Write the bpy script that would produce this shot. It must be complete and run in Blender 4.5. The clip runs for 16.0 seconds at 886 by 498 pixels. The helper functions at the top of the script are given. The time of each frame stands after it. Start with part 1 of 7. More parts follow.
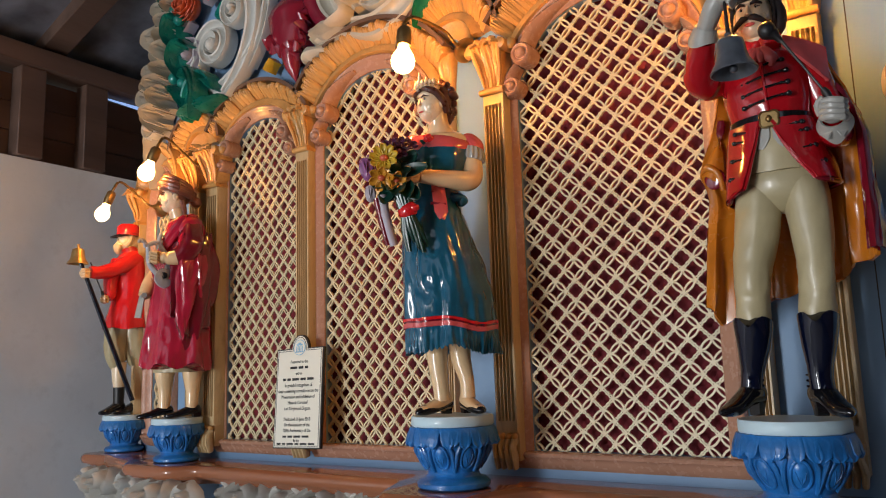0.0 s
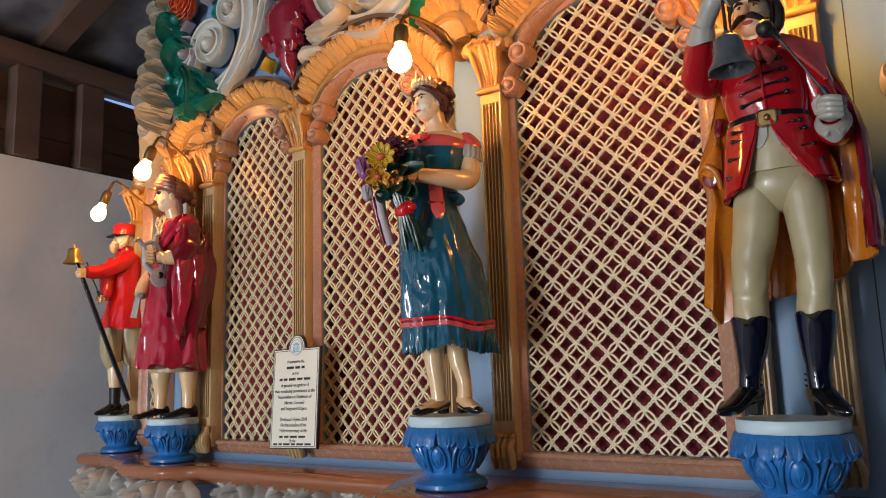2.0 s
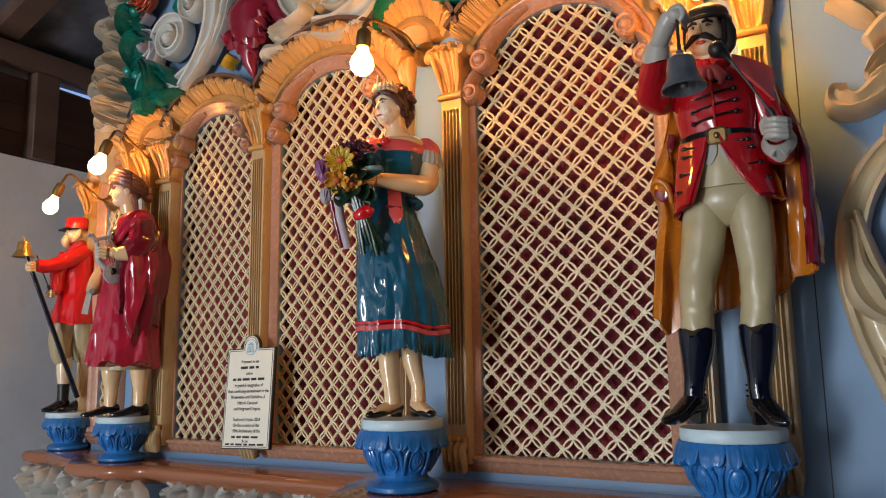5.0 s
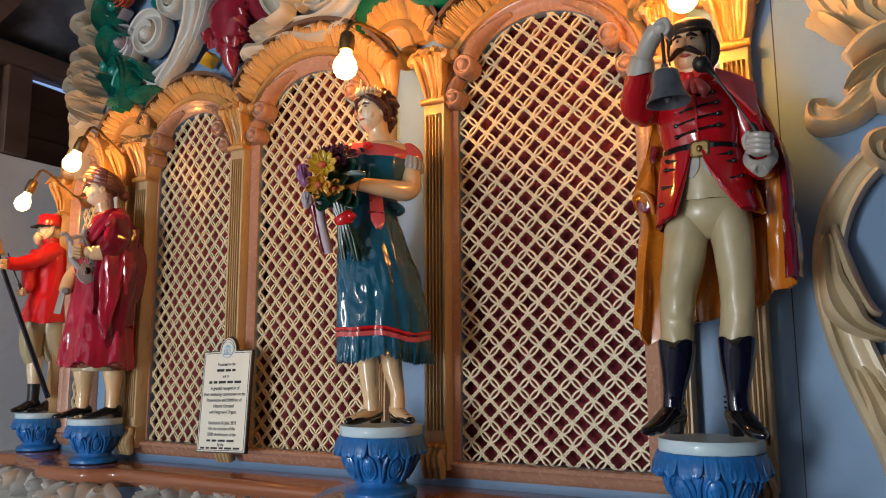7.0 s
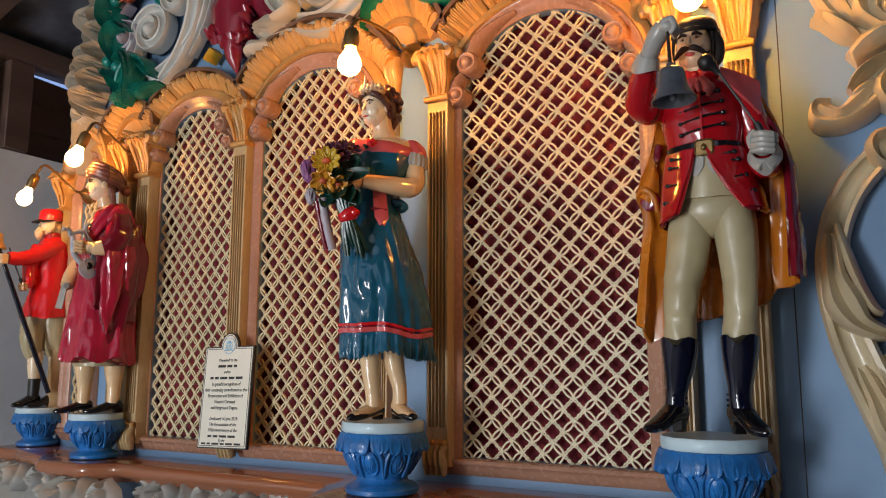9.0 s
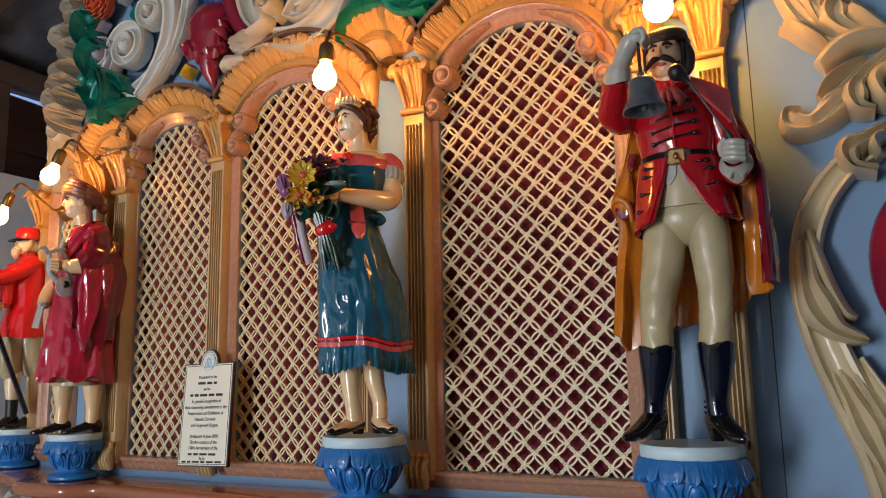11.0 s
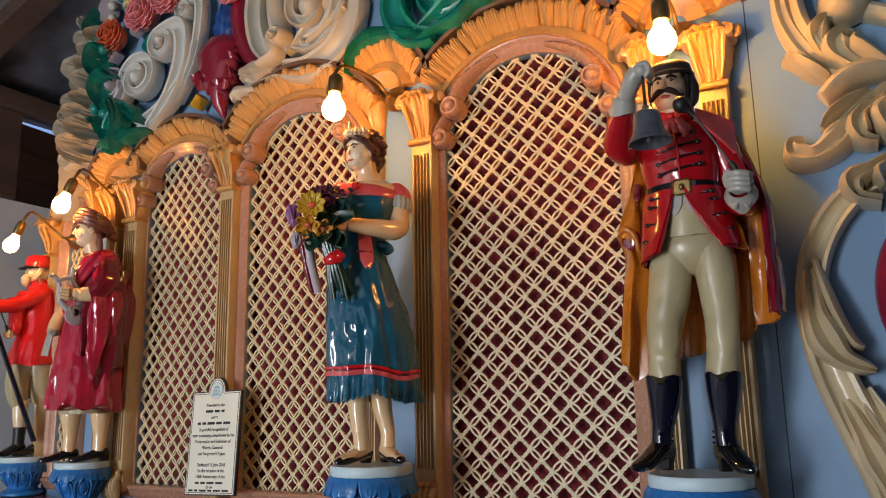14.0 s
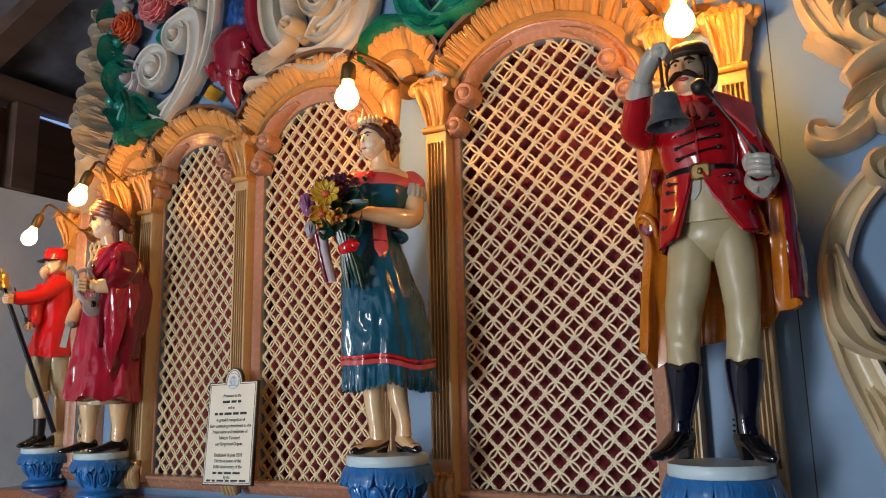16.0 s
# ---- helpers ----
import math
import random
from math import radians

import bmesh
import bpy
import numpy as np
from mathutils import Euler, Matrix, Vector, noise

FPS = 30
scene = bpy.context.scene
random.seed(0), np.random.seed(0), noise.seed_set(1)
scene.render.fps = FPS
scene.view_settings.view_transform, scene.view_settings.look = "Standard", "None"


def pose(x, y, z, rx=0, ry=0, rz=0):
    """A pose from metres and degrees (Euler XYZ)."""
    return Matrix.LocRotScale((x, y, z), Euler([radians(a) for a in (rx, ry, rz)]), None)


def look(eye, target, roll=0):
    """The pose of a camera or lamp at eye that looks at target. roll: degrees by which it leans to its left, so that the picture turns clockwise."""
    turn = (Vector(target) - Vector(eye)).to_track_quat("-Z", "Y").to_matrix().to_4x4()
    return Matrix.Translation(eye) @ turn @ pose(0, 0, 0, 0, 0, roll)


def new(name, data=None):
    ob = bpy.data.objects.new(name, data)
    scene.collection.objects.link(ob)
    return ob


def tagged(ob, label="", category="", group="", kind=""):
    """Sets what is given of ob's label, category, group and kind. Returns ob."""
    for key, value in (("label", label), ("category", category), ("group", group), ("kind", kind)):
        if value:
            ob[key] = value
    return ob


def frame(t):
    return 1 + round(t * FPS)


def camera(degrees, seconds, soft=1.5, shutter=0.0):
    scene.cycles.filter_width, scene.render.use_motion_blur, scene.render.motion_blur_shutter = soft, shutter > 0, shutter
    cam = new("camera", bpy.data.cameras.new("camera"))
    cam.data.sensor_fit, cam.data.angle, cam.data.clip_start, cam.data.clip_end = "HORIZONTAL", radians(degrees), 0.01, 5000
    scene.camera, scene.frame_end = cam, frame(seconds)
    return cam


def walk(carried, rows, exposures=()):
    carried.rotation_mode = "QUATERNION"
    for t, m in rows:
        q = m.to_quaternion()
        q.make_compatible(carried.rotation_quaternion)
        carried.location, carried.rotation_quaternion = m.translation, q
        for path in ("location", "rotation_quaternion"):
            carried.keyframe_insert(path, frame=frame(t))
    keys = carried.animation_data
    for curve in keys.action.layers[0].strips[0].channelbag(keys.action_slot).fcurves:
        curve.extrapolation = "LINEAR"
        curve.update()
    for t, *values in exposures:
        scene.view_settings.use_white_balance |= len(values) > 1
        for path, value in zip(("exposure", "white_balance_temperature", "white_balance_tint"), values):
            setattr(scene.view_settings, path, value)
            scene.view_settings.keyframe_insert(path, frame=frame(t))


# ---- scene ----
cam = camera(60.5, 16.0, 1.1)
ROWS = [
    # seconds, eye x y z, yaw, pitch, roll
    (0.0, -0.0000, 0.0000, 1.5794, 34.252, 8.917, 1.729),
    (0.5, 0.0025, 0.0008, 1.5811, 34.565, 9.034, 1.456),
    (1.0, 0.0014, 0.0045, 1.5793, 34.672, 9.256, 1.464),
    (1.5, 0.0016, 0.0085, 1.5732, 34.426, 9.267, 1.723),
    (2.0, -0.0024, 0.0074, 1.5773, 34.099, 8.959, 1.740),
    (2.5, 0.0050, 0.0054, 1.5790, 34.060, 9.109, 1.870),
    (3.0, 0.0041, -0.0033, 1.5822, 33.939, 9.639, 1.792),
    (3.5, 0.0074, -0.0030, 1.5806, 33.866, 10.092, 1.537),
    (4.0, 0.0150, 0.0006, 1.5763, 32.408, 9.714, 1.409),
    (6.5, 0.0068, -0.0074, 1.6158, 29.984, 8.319, 0.382),
    (7.0, 0.0013, -0.0084, 1.6135, 28.994, 8.492, 0.301),
    (7.5, -0.0003, -0.0184, 1.6102, 28.767, 8.619, 0.369),
    (8.0, -0.0016, -0.0213, 1.6051, 29.261, 8.594, 0.563),
    (8.5, -0.0089, -0.0173, 1.6046, 29.018, 8.390, -0.035),
    (9.0, -0.0080, -0.0158, 1.6068, 28.794, 8.470, -0.092),
    (11.5, 0.0100, -0.0061, 1.6100, 27.954, 9.632, 1.212),
    (12.0, 0.0098, -0.0138, 1.6118, 28.296, 9.983, 1.180),
    (12.5, 0.0083, -0.0149, 1.6138, 28.611, 10.177, 1.127),
    (13.0, 0.0109, -0.0157, 1.6141, 28.378, 10.473, 1.172),
    (13.5, 0.0099, -0.0175, 1.6146, 28.094, 10.897, 1.116),
    (14.0, 0.0111, -0.0230, 1.6169, 28.289, 11.169, 1.029),
    (14.5, 0.0106, -0.0187, 1.6171, 28.776, 11.174, 1.119),
    (15.0, 0.0064, -0.0161, 1.6155, 29.348, 11.065, 1.144),
    (15.5, 0.0052, -0.0127, 1.6119, 29.636, 10.877, 1.077),
    (16.0, 0.0065, -0.0060, 1.6100, 29.612, 10.631, 1.192),
]
walk(cam, [(t, pose(x, y, z, 90 + pitch, roll, yaw)) for t, x, y, z, yaw, pitch, roll in ROWS], [(0.0, 0.08), (4.0, 0.05), (7.0, 0.0), (16.0, -0.02)])

# ---- world and light ----
world = bpy.data.worlds.new("world")
scene.world = world
world.use_nodes = True
wn = world.node_tree.nodes
sky = wn.new("ShaderNodeTexSky")
sky.sky_type = "NISHITA"
sky.sun_disc = False
sky.sun_elevation, sky.sun_rotation = radians(42), radians(150)
world.node_tree.links.new(sky.outputs[0], wn["Background"].inputs[0])
wn["Background"].inputs[1].default_value = 0.08
scene.view_settings.exposure = 0.0
sun = new("sun", bpy.data.lights.new("sun", "SUN"))
sun.data.energy, sun.data.angle, sun.data.color = 2.5, radians(0.5), (1.0, 0.95, 0.88)
sun.matrix_world = look((3, -6, 7), (0, 0, 0))
for x, watts in ((-2.05, 166.0), (-0.75, 8.0)):
    day = new("daylight_opening", bpy.data.lights.new("daylight_opening", "AREA"))
    day.data.shape, day.data.size, day.data.size_y = "RECTANGLE", 0.75, 2.1
    day.data.energy, day.data.color = watts, (0.93, 0.96, 1.0)
    day.matrix_world = look((x, -3.97, 1.22), (x, 1.7, 1.22))
BULB = 10.2
BULBWARM = (1.0, 0.385, 0.045)


# ---- materials ----
def paint(name, colour, rough=0.35, coat=0.0, var=0.12, scale=9.0, bump=0.15, bscale=60.0, dirt=0.0, dirtcol=(0.05, 0.035, 0.02), metal=0.0, streak=(1, 1, 1), graze=0.0):
    m = bpy.data.materials.new(name)
    m.use_nodes = True
    n, l = m.node_tree.nodes, m.node_tree.links
    b = n["Principled BSDF"]
    b.inputs["Roughness"].default_value, b.inputs["Metallic"].default_value = rough, metal
    b.inputs["Coat Weight"].default_value, b.inputs["Coat Roughness"].default_value = coat, 0.08
    tc, mp = n.new("ShaderNodeTexCoord"), n.new("ShaderNodeMapping")
    mp.inputs["Scale"].default_value = streak
    l.new(tc.outputs["Object"], mp.inputs[0])
    a, c = n.new("ShaderNodeTexNoise"), n.new("ShaderNodeTexNoise")
    a.inputs["Scale"].default_value, a.inputs["Detail"].default_value = scale, 6
    c.inputs["Scale"].default_value, c.inputs["Detail"].default_value = bscale, 5
    l.new(mp.outputs[0], a.inputs["Vector"]), l.new(mp.outputs[0], c.inputs["Vector"])
    ramp = n.new("ShaderNodeValToRGB")
    ramp.color_ramp.elements[0].position, ramp.color_ramp.elements[1].position = 0.32, 0.7
    lo, hi = [max(0, v * (1 - var)) for v in colour], [min(1, v * (1 + var)) for v in colour]
    ramp.color_ramp.elements[0].color, ramp.color_ramp.elements[1].color = (*lo, 1), (*hi, 1)
    l.new(a.outputs[0], ramp.inputs[0])
    out = ramp.outputs[0]
    if dirt:
        d = n.new("ShaderNodeTexNoise")
        d.inputs["Scale"].default_value, d.inputs["Detail"].default_value, d.inputs["Roughness"].default_value = scale * 4, 8, 0.7
        l.new(mp.outputs[0], d.inputs["Vector"])
        r2, mix = n.new("ShaderNodeValToRGB"), n.new("ShaderNodeMixRGB")
        r2.color_ramp.elements[0].position, r2.color_ramp.elements[1].position = 0.52, 0.72
        r2.color_ramp.elements[0].color, r2.color_ramp.elements[1].color = (0, 0, 0, 1), (dirt, dirt, dirt, 1)
        l.new(d.outputs[0], r2.inputs[0]), l.new(r2.outputs[0], mix.inputs[0]), l.new(out, mix.inputs[1])
        mix.inputs[2].default_value = (*dirtcol, 1)
        out = mix.outputs[0]
    l.new(out, b.inputs["Base Color"])
    rr = n.new("ShaderNodeMapRange")
    rr.inputs["To Min"].default_value, rr.inputs["To Max"].default_value = max(0.03, rough * 0.8), min(1, rough * 1.25)
    l.new(c.outputs[0], rr.inputs[0]), l.new(rr.outputs[0], b.inputs["Roughness"])
    if bump:
        bp = n.new("ShaderNodeBump")
        bp.inputs["Strength"].default_value, bp.inputs["Distance"].default_value = bump, 0.004
        l.new(c.outputs[0], bp.inputs["Height"]), l.new(bp.outputs[0], b.inputs["Normal"])
    return m


def glow(name, colour, strength):
    m = bpy.data.materials.new(name)
    m.use_nodes = True
    b = m.node_tree.nodes["Principled BSDF"]
    b.inputs["Base Color"].default_value = (0.9, 0.85, 0.75, 1)
    b.inputs["Emission Color"].default_value = (*colour, 1)
    b.inputs["Emission Strength"].default_value = strength
    return m


def bulb_glass(name, colour, strength):
    """Clear warm glass that lets the filament's light through and glows a little itself."""
    m = bpy.data.materials.new(name)
    m.use_nodes = True
    n, l = m.node_tree.nodes, m.node_tree.links
    n.remove(n["Principled BSDF"])
    clear, lit, mix = n.new("ShaderNodeBsdfTransparent"), n.new("ShaderNodeEmission"), n.new("ShaderNodeMixShader")
    lit.inputs[0].default_value, lit.inputs[1].default_value = (*colour, 1), strength
    mix.inputs[0].default_value = 0.3
    l.new(clear.outputs[0], mix.inputs[1]), l.new(lit.outputs[0], mix.inputs[2])
    l.new(mix.outputs[0], n["Material Output"].inputs[0])
    return m


BLUE = paint("wall_blue_paint", (0.175, 0.30, 0.475), 0.5, 0.0, 0.08, 3.0, 0.12, 40, 0.25, (0.15, 0.25, 0.38))
TERRA = paint("terracotta_paint", (0.42, 0.225, 0.150), 0.26, 0.25, 0.10, 6, 0.12, 70, 0.15, (0.25, 0.10, 0.06))
GOLD = paint("ochre_gold_paint", (0.54, 0.285, 0.090), 0.34, 0.15, 0.16, 14, 0.25, 90, 0.55, (0.24, 0.115, 0.04))
TAN = paint("tan_paint", (0.50, 0.36, 0.19), 0.4, 0.1, 0.14, 14, 0.25, 90, 0.45, (0.16, 0.10, 0.05), streak=(1, 1, 0.25))
DARKGOLD = paint("dark_brown_edge", (0.14, 0.075, 0.045), 0.4, 0.1, 0.2, 14)
LATT = paint("lattice_cream", (0.69, 0.58, 0.36), 0.42, 0.0, 0.06, 8, 0.05, 120)
CLOTH = paint("red_cloth", (0.18, 0.014, 0.022), 0.85, 0.0, 0.3, 16, 0.3, 500, streak=(1, 1, 0.4))
LEDGE = paint("varnished_brown", (0.30, 0.11, 0.052), 0.16, 0.6, 0.16, 6, 0.1, 40, 0.2, (0.20, 0.06, 0.025), streak=(0.3, 1, 1))
CREAM = paint("cream_carving", (0.52, 0.475, 0.39), 0.45, 0.05, 0.10, 9, 0.2, 70, 0.25, (0.36, 0.30, 0.22))
WHITE = paint("white_carving", (0.57, 0.56, 0.52), 0.45, 0.05, 0.08, 9, 0.2, 70, 0.3, (0.42, 0.38, 0.32))
TANSCROLL = paint("beige_carving", (0.57, 0.475, 0.31), 0.30, 0.2, 0.10, 8, 0.15, 60, 0.2, (0.42, 0.32, 0.2))
GREEN = paint("green_carving", (0.006, 0.180, 0.145), 0.28, 0.3, 0.35, 14, 0.2, 60, 0.25, (0.05, 0.30, 0.22))
FOLIAGE = paint("dark_bouquet_green", (0.004, 0.042, 0.030), 0.34, 0.15, 0.4, 30, 0.1, 60)
MAROON = paint("maroon_gloss", (0.22, 0.012, 0.03), 0.2, 0.4, 0.15, 10)
PBLUE = paint("pedestal_blue", (0.012, 0.135, 0.40), 0.32, 0.25, 0.3, 18, 0.25, 60, 0.35, (0.10, 0.27, 0.62))
SLAB = paint("pale_blue_slab", (0.50, 0.64, 0.70), 0.4, 0.1, 0.06, 12, 0.1, 60, 0.2, (0.35, 0.42, 0.42))
PINK = paint("pink_petals", (0.74, 0.25, 0.28), 0.4, 0.1, 0.25, 30)
ORANGE = paint("orange_petals", (0.62, 0.12, 0.05), 0.4, 0.1, 0.2, 30)
YELLOW = paint("yellow_paint", (0.58, 0.37, 0.03), 0.35, 0.2, 0.15, 30)
MARIGOLD = paint("orange_yellow_petals", (0.62, 0.27, 0.02), 0.35, 0.2, 0.15, 30)
MATTBLACK = paint("worn_black_paint", (0.010, 0.009, 0.010), 0.45, 0.0, 0.3, 30, 0.1, 60)
CAPBROWN = paint("dark_brown_cap", (0.014, 0.007, 0.006), 0.7, 0.05, 0.3, 30, 0.2, 60)
VIOLET = paint("violet_petals", (0.26, 0.085, 0.22), 0.3, 0.3, 0.2, 30)
PLUM = paint("plum_petals", (0.07, 0.012, 0.05), 0.3, 0.3, 0.2, 30)
FEATHER = paint("blue_feather", (0.03, 0.13, 0.45), 0.4, 0.1, 0.4, 60, streak=(3, 1, 0.3))
LILAC = paint("lilac_carving", (0.42, 0.36, 0.40), 0.45, 0.05, 0.10, 9, 0.2, 70)
SKIN = paint("painted_skin", (0.76, 0.52, 0.29), 0.16, 0.5, 0.05, 12, 0.04, 30)
PALESKIN = paint("painted_face", (0.78, 0.60, 0.40), 0.26, 0.3, 0.04, 12, 0.04, 30)
HAIR = paint("painted_brown_hair", (0.075, 0.022, 0.014), 0.28, 0.4, 0.3, 40, 0.3, 80)
OLDHAIR = paint("painted_grey_beard", (0.60, 0.50, 0.36), 0.4, 0.2, 0.15, 40, 0.3, 80)
BROWNHAIR = paint("painted_reddish_hair", (0.19, 0.06, 0.036), 0.32, 0.3, 0.3, 40, 0.3, 80)
BLACK = paint("black_gloss", (0.006, 0.006, 0.008), 0.10, 0.3, 0.2, 20, 0.05, 40)
NAVY = paint("navy_gloss", (0.002, 0.004, 0.016), 0.10, 0.3, 0.2, 20, 0.05, 40)
RED = paint("red_gloss", (0.39, 0.006, 0.012), 0.14, 0.6, 0.1, 14, 0.16, 26)
SCARLET = paint("scarlet_gloss", (0.62, 0.012, 0.016), 0.16, 0.5, 0.08, 14, 0.16, 26)
CRIMSON = paint("crimson_gloss", (0.42, 0.014, 0.042), 0.14, 0.6, 0.18, 10, 0.16, 26)
DEEPRED = paint("deep_red_gloss", (0.17, 0.006, 0.016), 0.14, 0.6, 0.15, 12, 0.16, 26)
BREECH = paint("cream_breeches", (0.41, 0.34, 0.195), 0.36, 0.14, 0.10, 10, 0.22, 28, 0.2, (0.5, 0.4, 0.24))
CAPE = paint("orange_cape", (0.52, 0.16, 0.012), 0.26, 0.35, 0.18, 9, 0.1, 30, 0.2, (0.42, 0.10, 0.01))
DRESS = paint("teal_blue_gloss", (0.008, 0.085, 0.15), 0.13, 0.6, 0.25, 11, 0.1, 35, 0.25, (0.03, 0.16, 0.25))
CORAL = paint("coral_gloss", (0.60, 0.09, 0.09), 0.18, 0.5, 0.1, 20)
GLOVE = paint("grey_white_glove", (0.36, 0.35, 0.32), 0.35, 0.2, 0.1, 20)
STEEL = paint("dull_bell_metal", (0.085, 0.095, 0.115), 0.34, 0.3, 0.25, 30, 0.15, 80, metal=0.15)
BRASS = paint("aged_brass", (0.30, 0.19, 0.075), 0.35, 0.0, 0.25, 30, 0.1, 80, metal=0.85)
BELLGOLD = paint("brass_bell", (0.48, 0.33, 0.14), 0.3, 0.0, 0.2, 30, 0.1, 80, metal=0.8)
SILVER = paint("silver_grey_lyre", (0.40, 0.42, 0.47), 0.3, 0.2, 0.15, 30)
PLAQUE = paint("plaque_cream", (0.76, 0.73, 0.62), 0.4, 0.0, 0.04, 9, 0.04, 60)
INK = paint("black_ink", (0.02, 0.02, 0.02), 0.5, 0.0, 0.1, 30, 0)
PLAQUEBLUE = paint("medallion_blue", (0.22, 0.45, 0.62), 0.4, 0.0, 0.2, 60, 0.1)
PLASTER = paint("whitewashed_board", (0.86, 0.88, 0.90), 0.6, 0.0, 0.11, 2.2, 0.25, 14, 0.35, (0.55, 0.55, 0.55))
WOOD = paint("dark_old_wood", (0.115, 0.066, 0.048), 0.6, 0.0, 0.45, 5, 0.5, 30, 0.4, (0.03, 0.02, 0.02), streak=(1, 0.12, 1))
TIN = paint("dark_roof_sheet", (0.11, 0.12, 0.15), 0.45, 0.0, 0.6, 6, 0.4, 24)
CONCRETE = paint("grey_concrete", (0.15, 0.145, 0.135), 0.8, 0.0, 0.2, 4, 0.3, 40)
EARTH = paint("gravel_ground", (0.22, 0.20, 0.16), 0.9, 0.0, 0.3, 3, 0.5, 30)
GLASS = bulb_glass("lit_bulb_glass", (1.0, 0.62, 0.24), 30.0)
FILAMENT = glow("lit_filament", (1.0, 0.55, 0.16), 60.0)
OPENSKY = glow("daylight_slit", (0.28, 0.50, 1.0), 0.8)


# ---- mesh helpers ----
class Mesh:
    def __init__(self):
        self.v, self.f, self.m, self.mats = [], [], [], []

    def piece(self, name):
        return self

    def slot(self, mat):
        if mat not in self.mats:
            self.mats.append(mat)
        return self.mats.index(mat)

    def add(self, verts, faces, mat):
        o, s = len(self.v), self.slot(mat)
        self.v += [tuple(p) for p in verts]
        self.f += [tuple(i + o for i in f) for f in faces]
        self.m += [s] * len(faces)

    def rings(self, rings, mat, closed=True, caps=True):
        n = len(rings[0])
        verts = [p for r in rings for p in r]
        faces = []
        for i in range(len(rings) - 1):
            for j in range(n if closed else n - 1):
                k = (j + 1) % n
                faces.append((i * n + j, i * n + k, (i + 1) * n + k, (i + 1) * n + j))
        if caps and closed:
            faces.append(tuple(reversed(range(n))))
            faces.append(tuple((len(rings) - 1) * n + j for j in range(n)))
        self.add(verts, faces, mat)

    def tube(self, path, radii, mat, segs=14, folds=0, amp=0.0, power=1.0):
        """Round body along a path; radii: one number or (across, deep) for each point."""
        path = [Vector(p) for p in path]
        rings = []
        for i, p in enumerate(path):
            t = (path[min(i + 1, len(path) - 1)] - path[max(i - 1, 0)]).normalized()
            ref = Vector((0, 1, 0)) if abs(t.y) < 0.9 else Vector((0, 0, 1))
            a = ref.cross(t).normalized()
            b = t.cross(a)
            r = radii[i] if isinstance(radii, (list, tuple)) else radii
            rx, ry = r if isinstance(r, (list, tuple)) else (r, r)
            k = amp * (1 - i / (len(path) - 1)) ** power if folds else 0
            ring = []
            for j in range(segs):
                g = 2 * math.pi * j / segs
                s = 1 + k * math.cos(folds * g + 0.6 * math.sin(2 * g)) if folds else 1
                ring.append(p + a * (rx * s * math.cos(g)) + b * (ry * s * math.sin(g)))
            rings.append(ring)
        self.rings(rings, mat)

    def ball(self, c, r, mat, segs=14, rows=9, turn=None):
        c, rings = Vector(c), []
        rx, ry, rz = r if isinstance(r, (list, tuple)) else (r, r, r)
        q = Euler([radians(a) for a in turn]).to_matrix() if turn else Matrix.Identity(3)
        for i in range(rows + 1):
            a = math.pi * (0.02 + 0.96 * i / rows)
            rings.append([c + q @ Vector((rx * math.sin(a) * math.cos(2 * math.pi * j / segs), ry * math.sin(a) * math.sin(2 * math.pi * j / segs), -rz * math.cos(a))) for j in range(segs)])
        self.rings(rings, mat)

    def lathe(self, profile, mat, centre=(0, 0, 0), segs=32, waves=0, amp=0.0):
        c = Vector(centre)
        self.rings([[c + Vector(((r * (1 + amp * math.cos(waves * 2 * math.pi * j / segs))) * math.cos(2 * math.pi * j / segs), (r * (1 + amp * math.cos(waves * 2 * math.pi * j / segs))) * math.sin(2 * math.pi * j / segs), z)) for j in range(segs)] for r, z in profile], mat)

    def box(self, lo, hi, mat, bevel=0.0):
        (x0, y0, z0), (x1, y1, z1) = lo, hi
        b = min(bevel, 0.45 * min(x1 - x0, y1 - y0, z1 - z0))
        if not b:
            v = [(x, y, z) for z in (z0, z1) for x, y in ((x0, y0), (x1, y0), (x1, y1), (x0, y1))]
            self.add(v, [(3, 2, 1, 0), (4, 5, 6, 7), (0, 1, 5, 4), (1, 2, 6, 5), (2, 3, 7, 6), (3, 0, 4, 7)], mat)
            return
        rings = []
        for z, k in ((z0, b), (z0 + b, 0), (z1 - b, 0), (z1, b)):
            rings.append([(x0 + k + (0 if k else b), y0 + k, z), (x1 - k - (0 if k else b), y0 + k, z), (x1 - k, y0 + k + (0 if k else b), z), (x1 - k, y1 - k - (0 if k else b), z),
                          (x1 - k - (0 if k else b), y1 - k, z), (x0 + k + (0 if k else b), y1 - k, z), (x0 + k, y1 - k - (0 if k else b), z), (x0 + k, y0 + k + (0 if k else b), z)])
        self.rings(rings, mat)

    def relief(self, path, widths, heights, prof, y0, mat, back=0.0):
        """A carved strip on an upright face: path in x, z; prof: (across -1..1, height 0..1); it stands out towards -y from y0."""
        rings, n = [], len(path)
        for i, p in enumerate(path):
            a, b = path[max(i - 1, 0)], path[min(i + 1, n - 1)]
            tx, tz = b[0] - a[0], b[1] - a[1]
            k = math.hypot(tx, tz) or 1
            nx, nz = -tz / k, tx / k
            w = widths[i] if isinstance(widths, (list, tuple)) else widths
            h = heights[i] if isinstance(heights, (list, tuple)) else heights
            rings.append([(p[0] + nx * w * u, y0 + back - (h + back) * d if d <= 0 else y0 - h * d, p[1] + nz * w * u) for u, d in prof])
        self.rings(rings, mat, closed=True, caps=True)

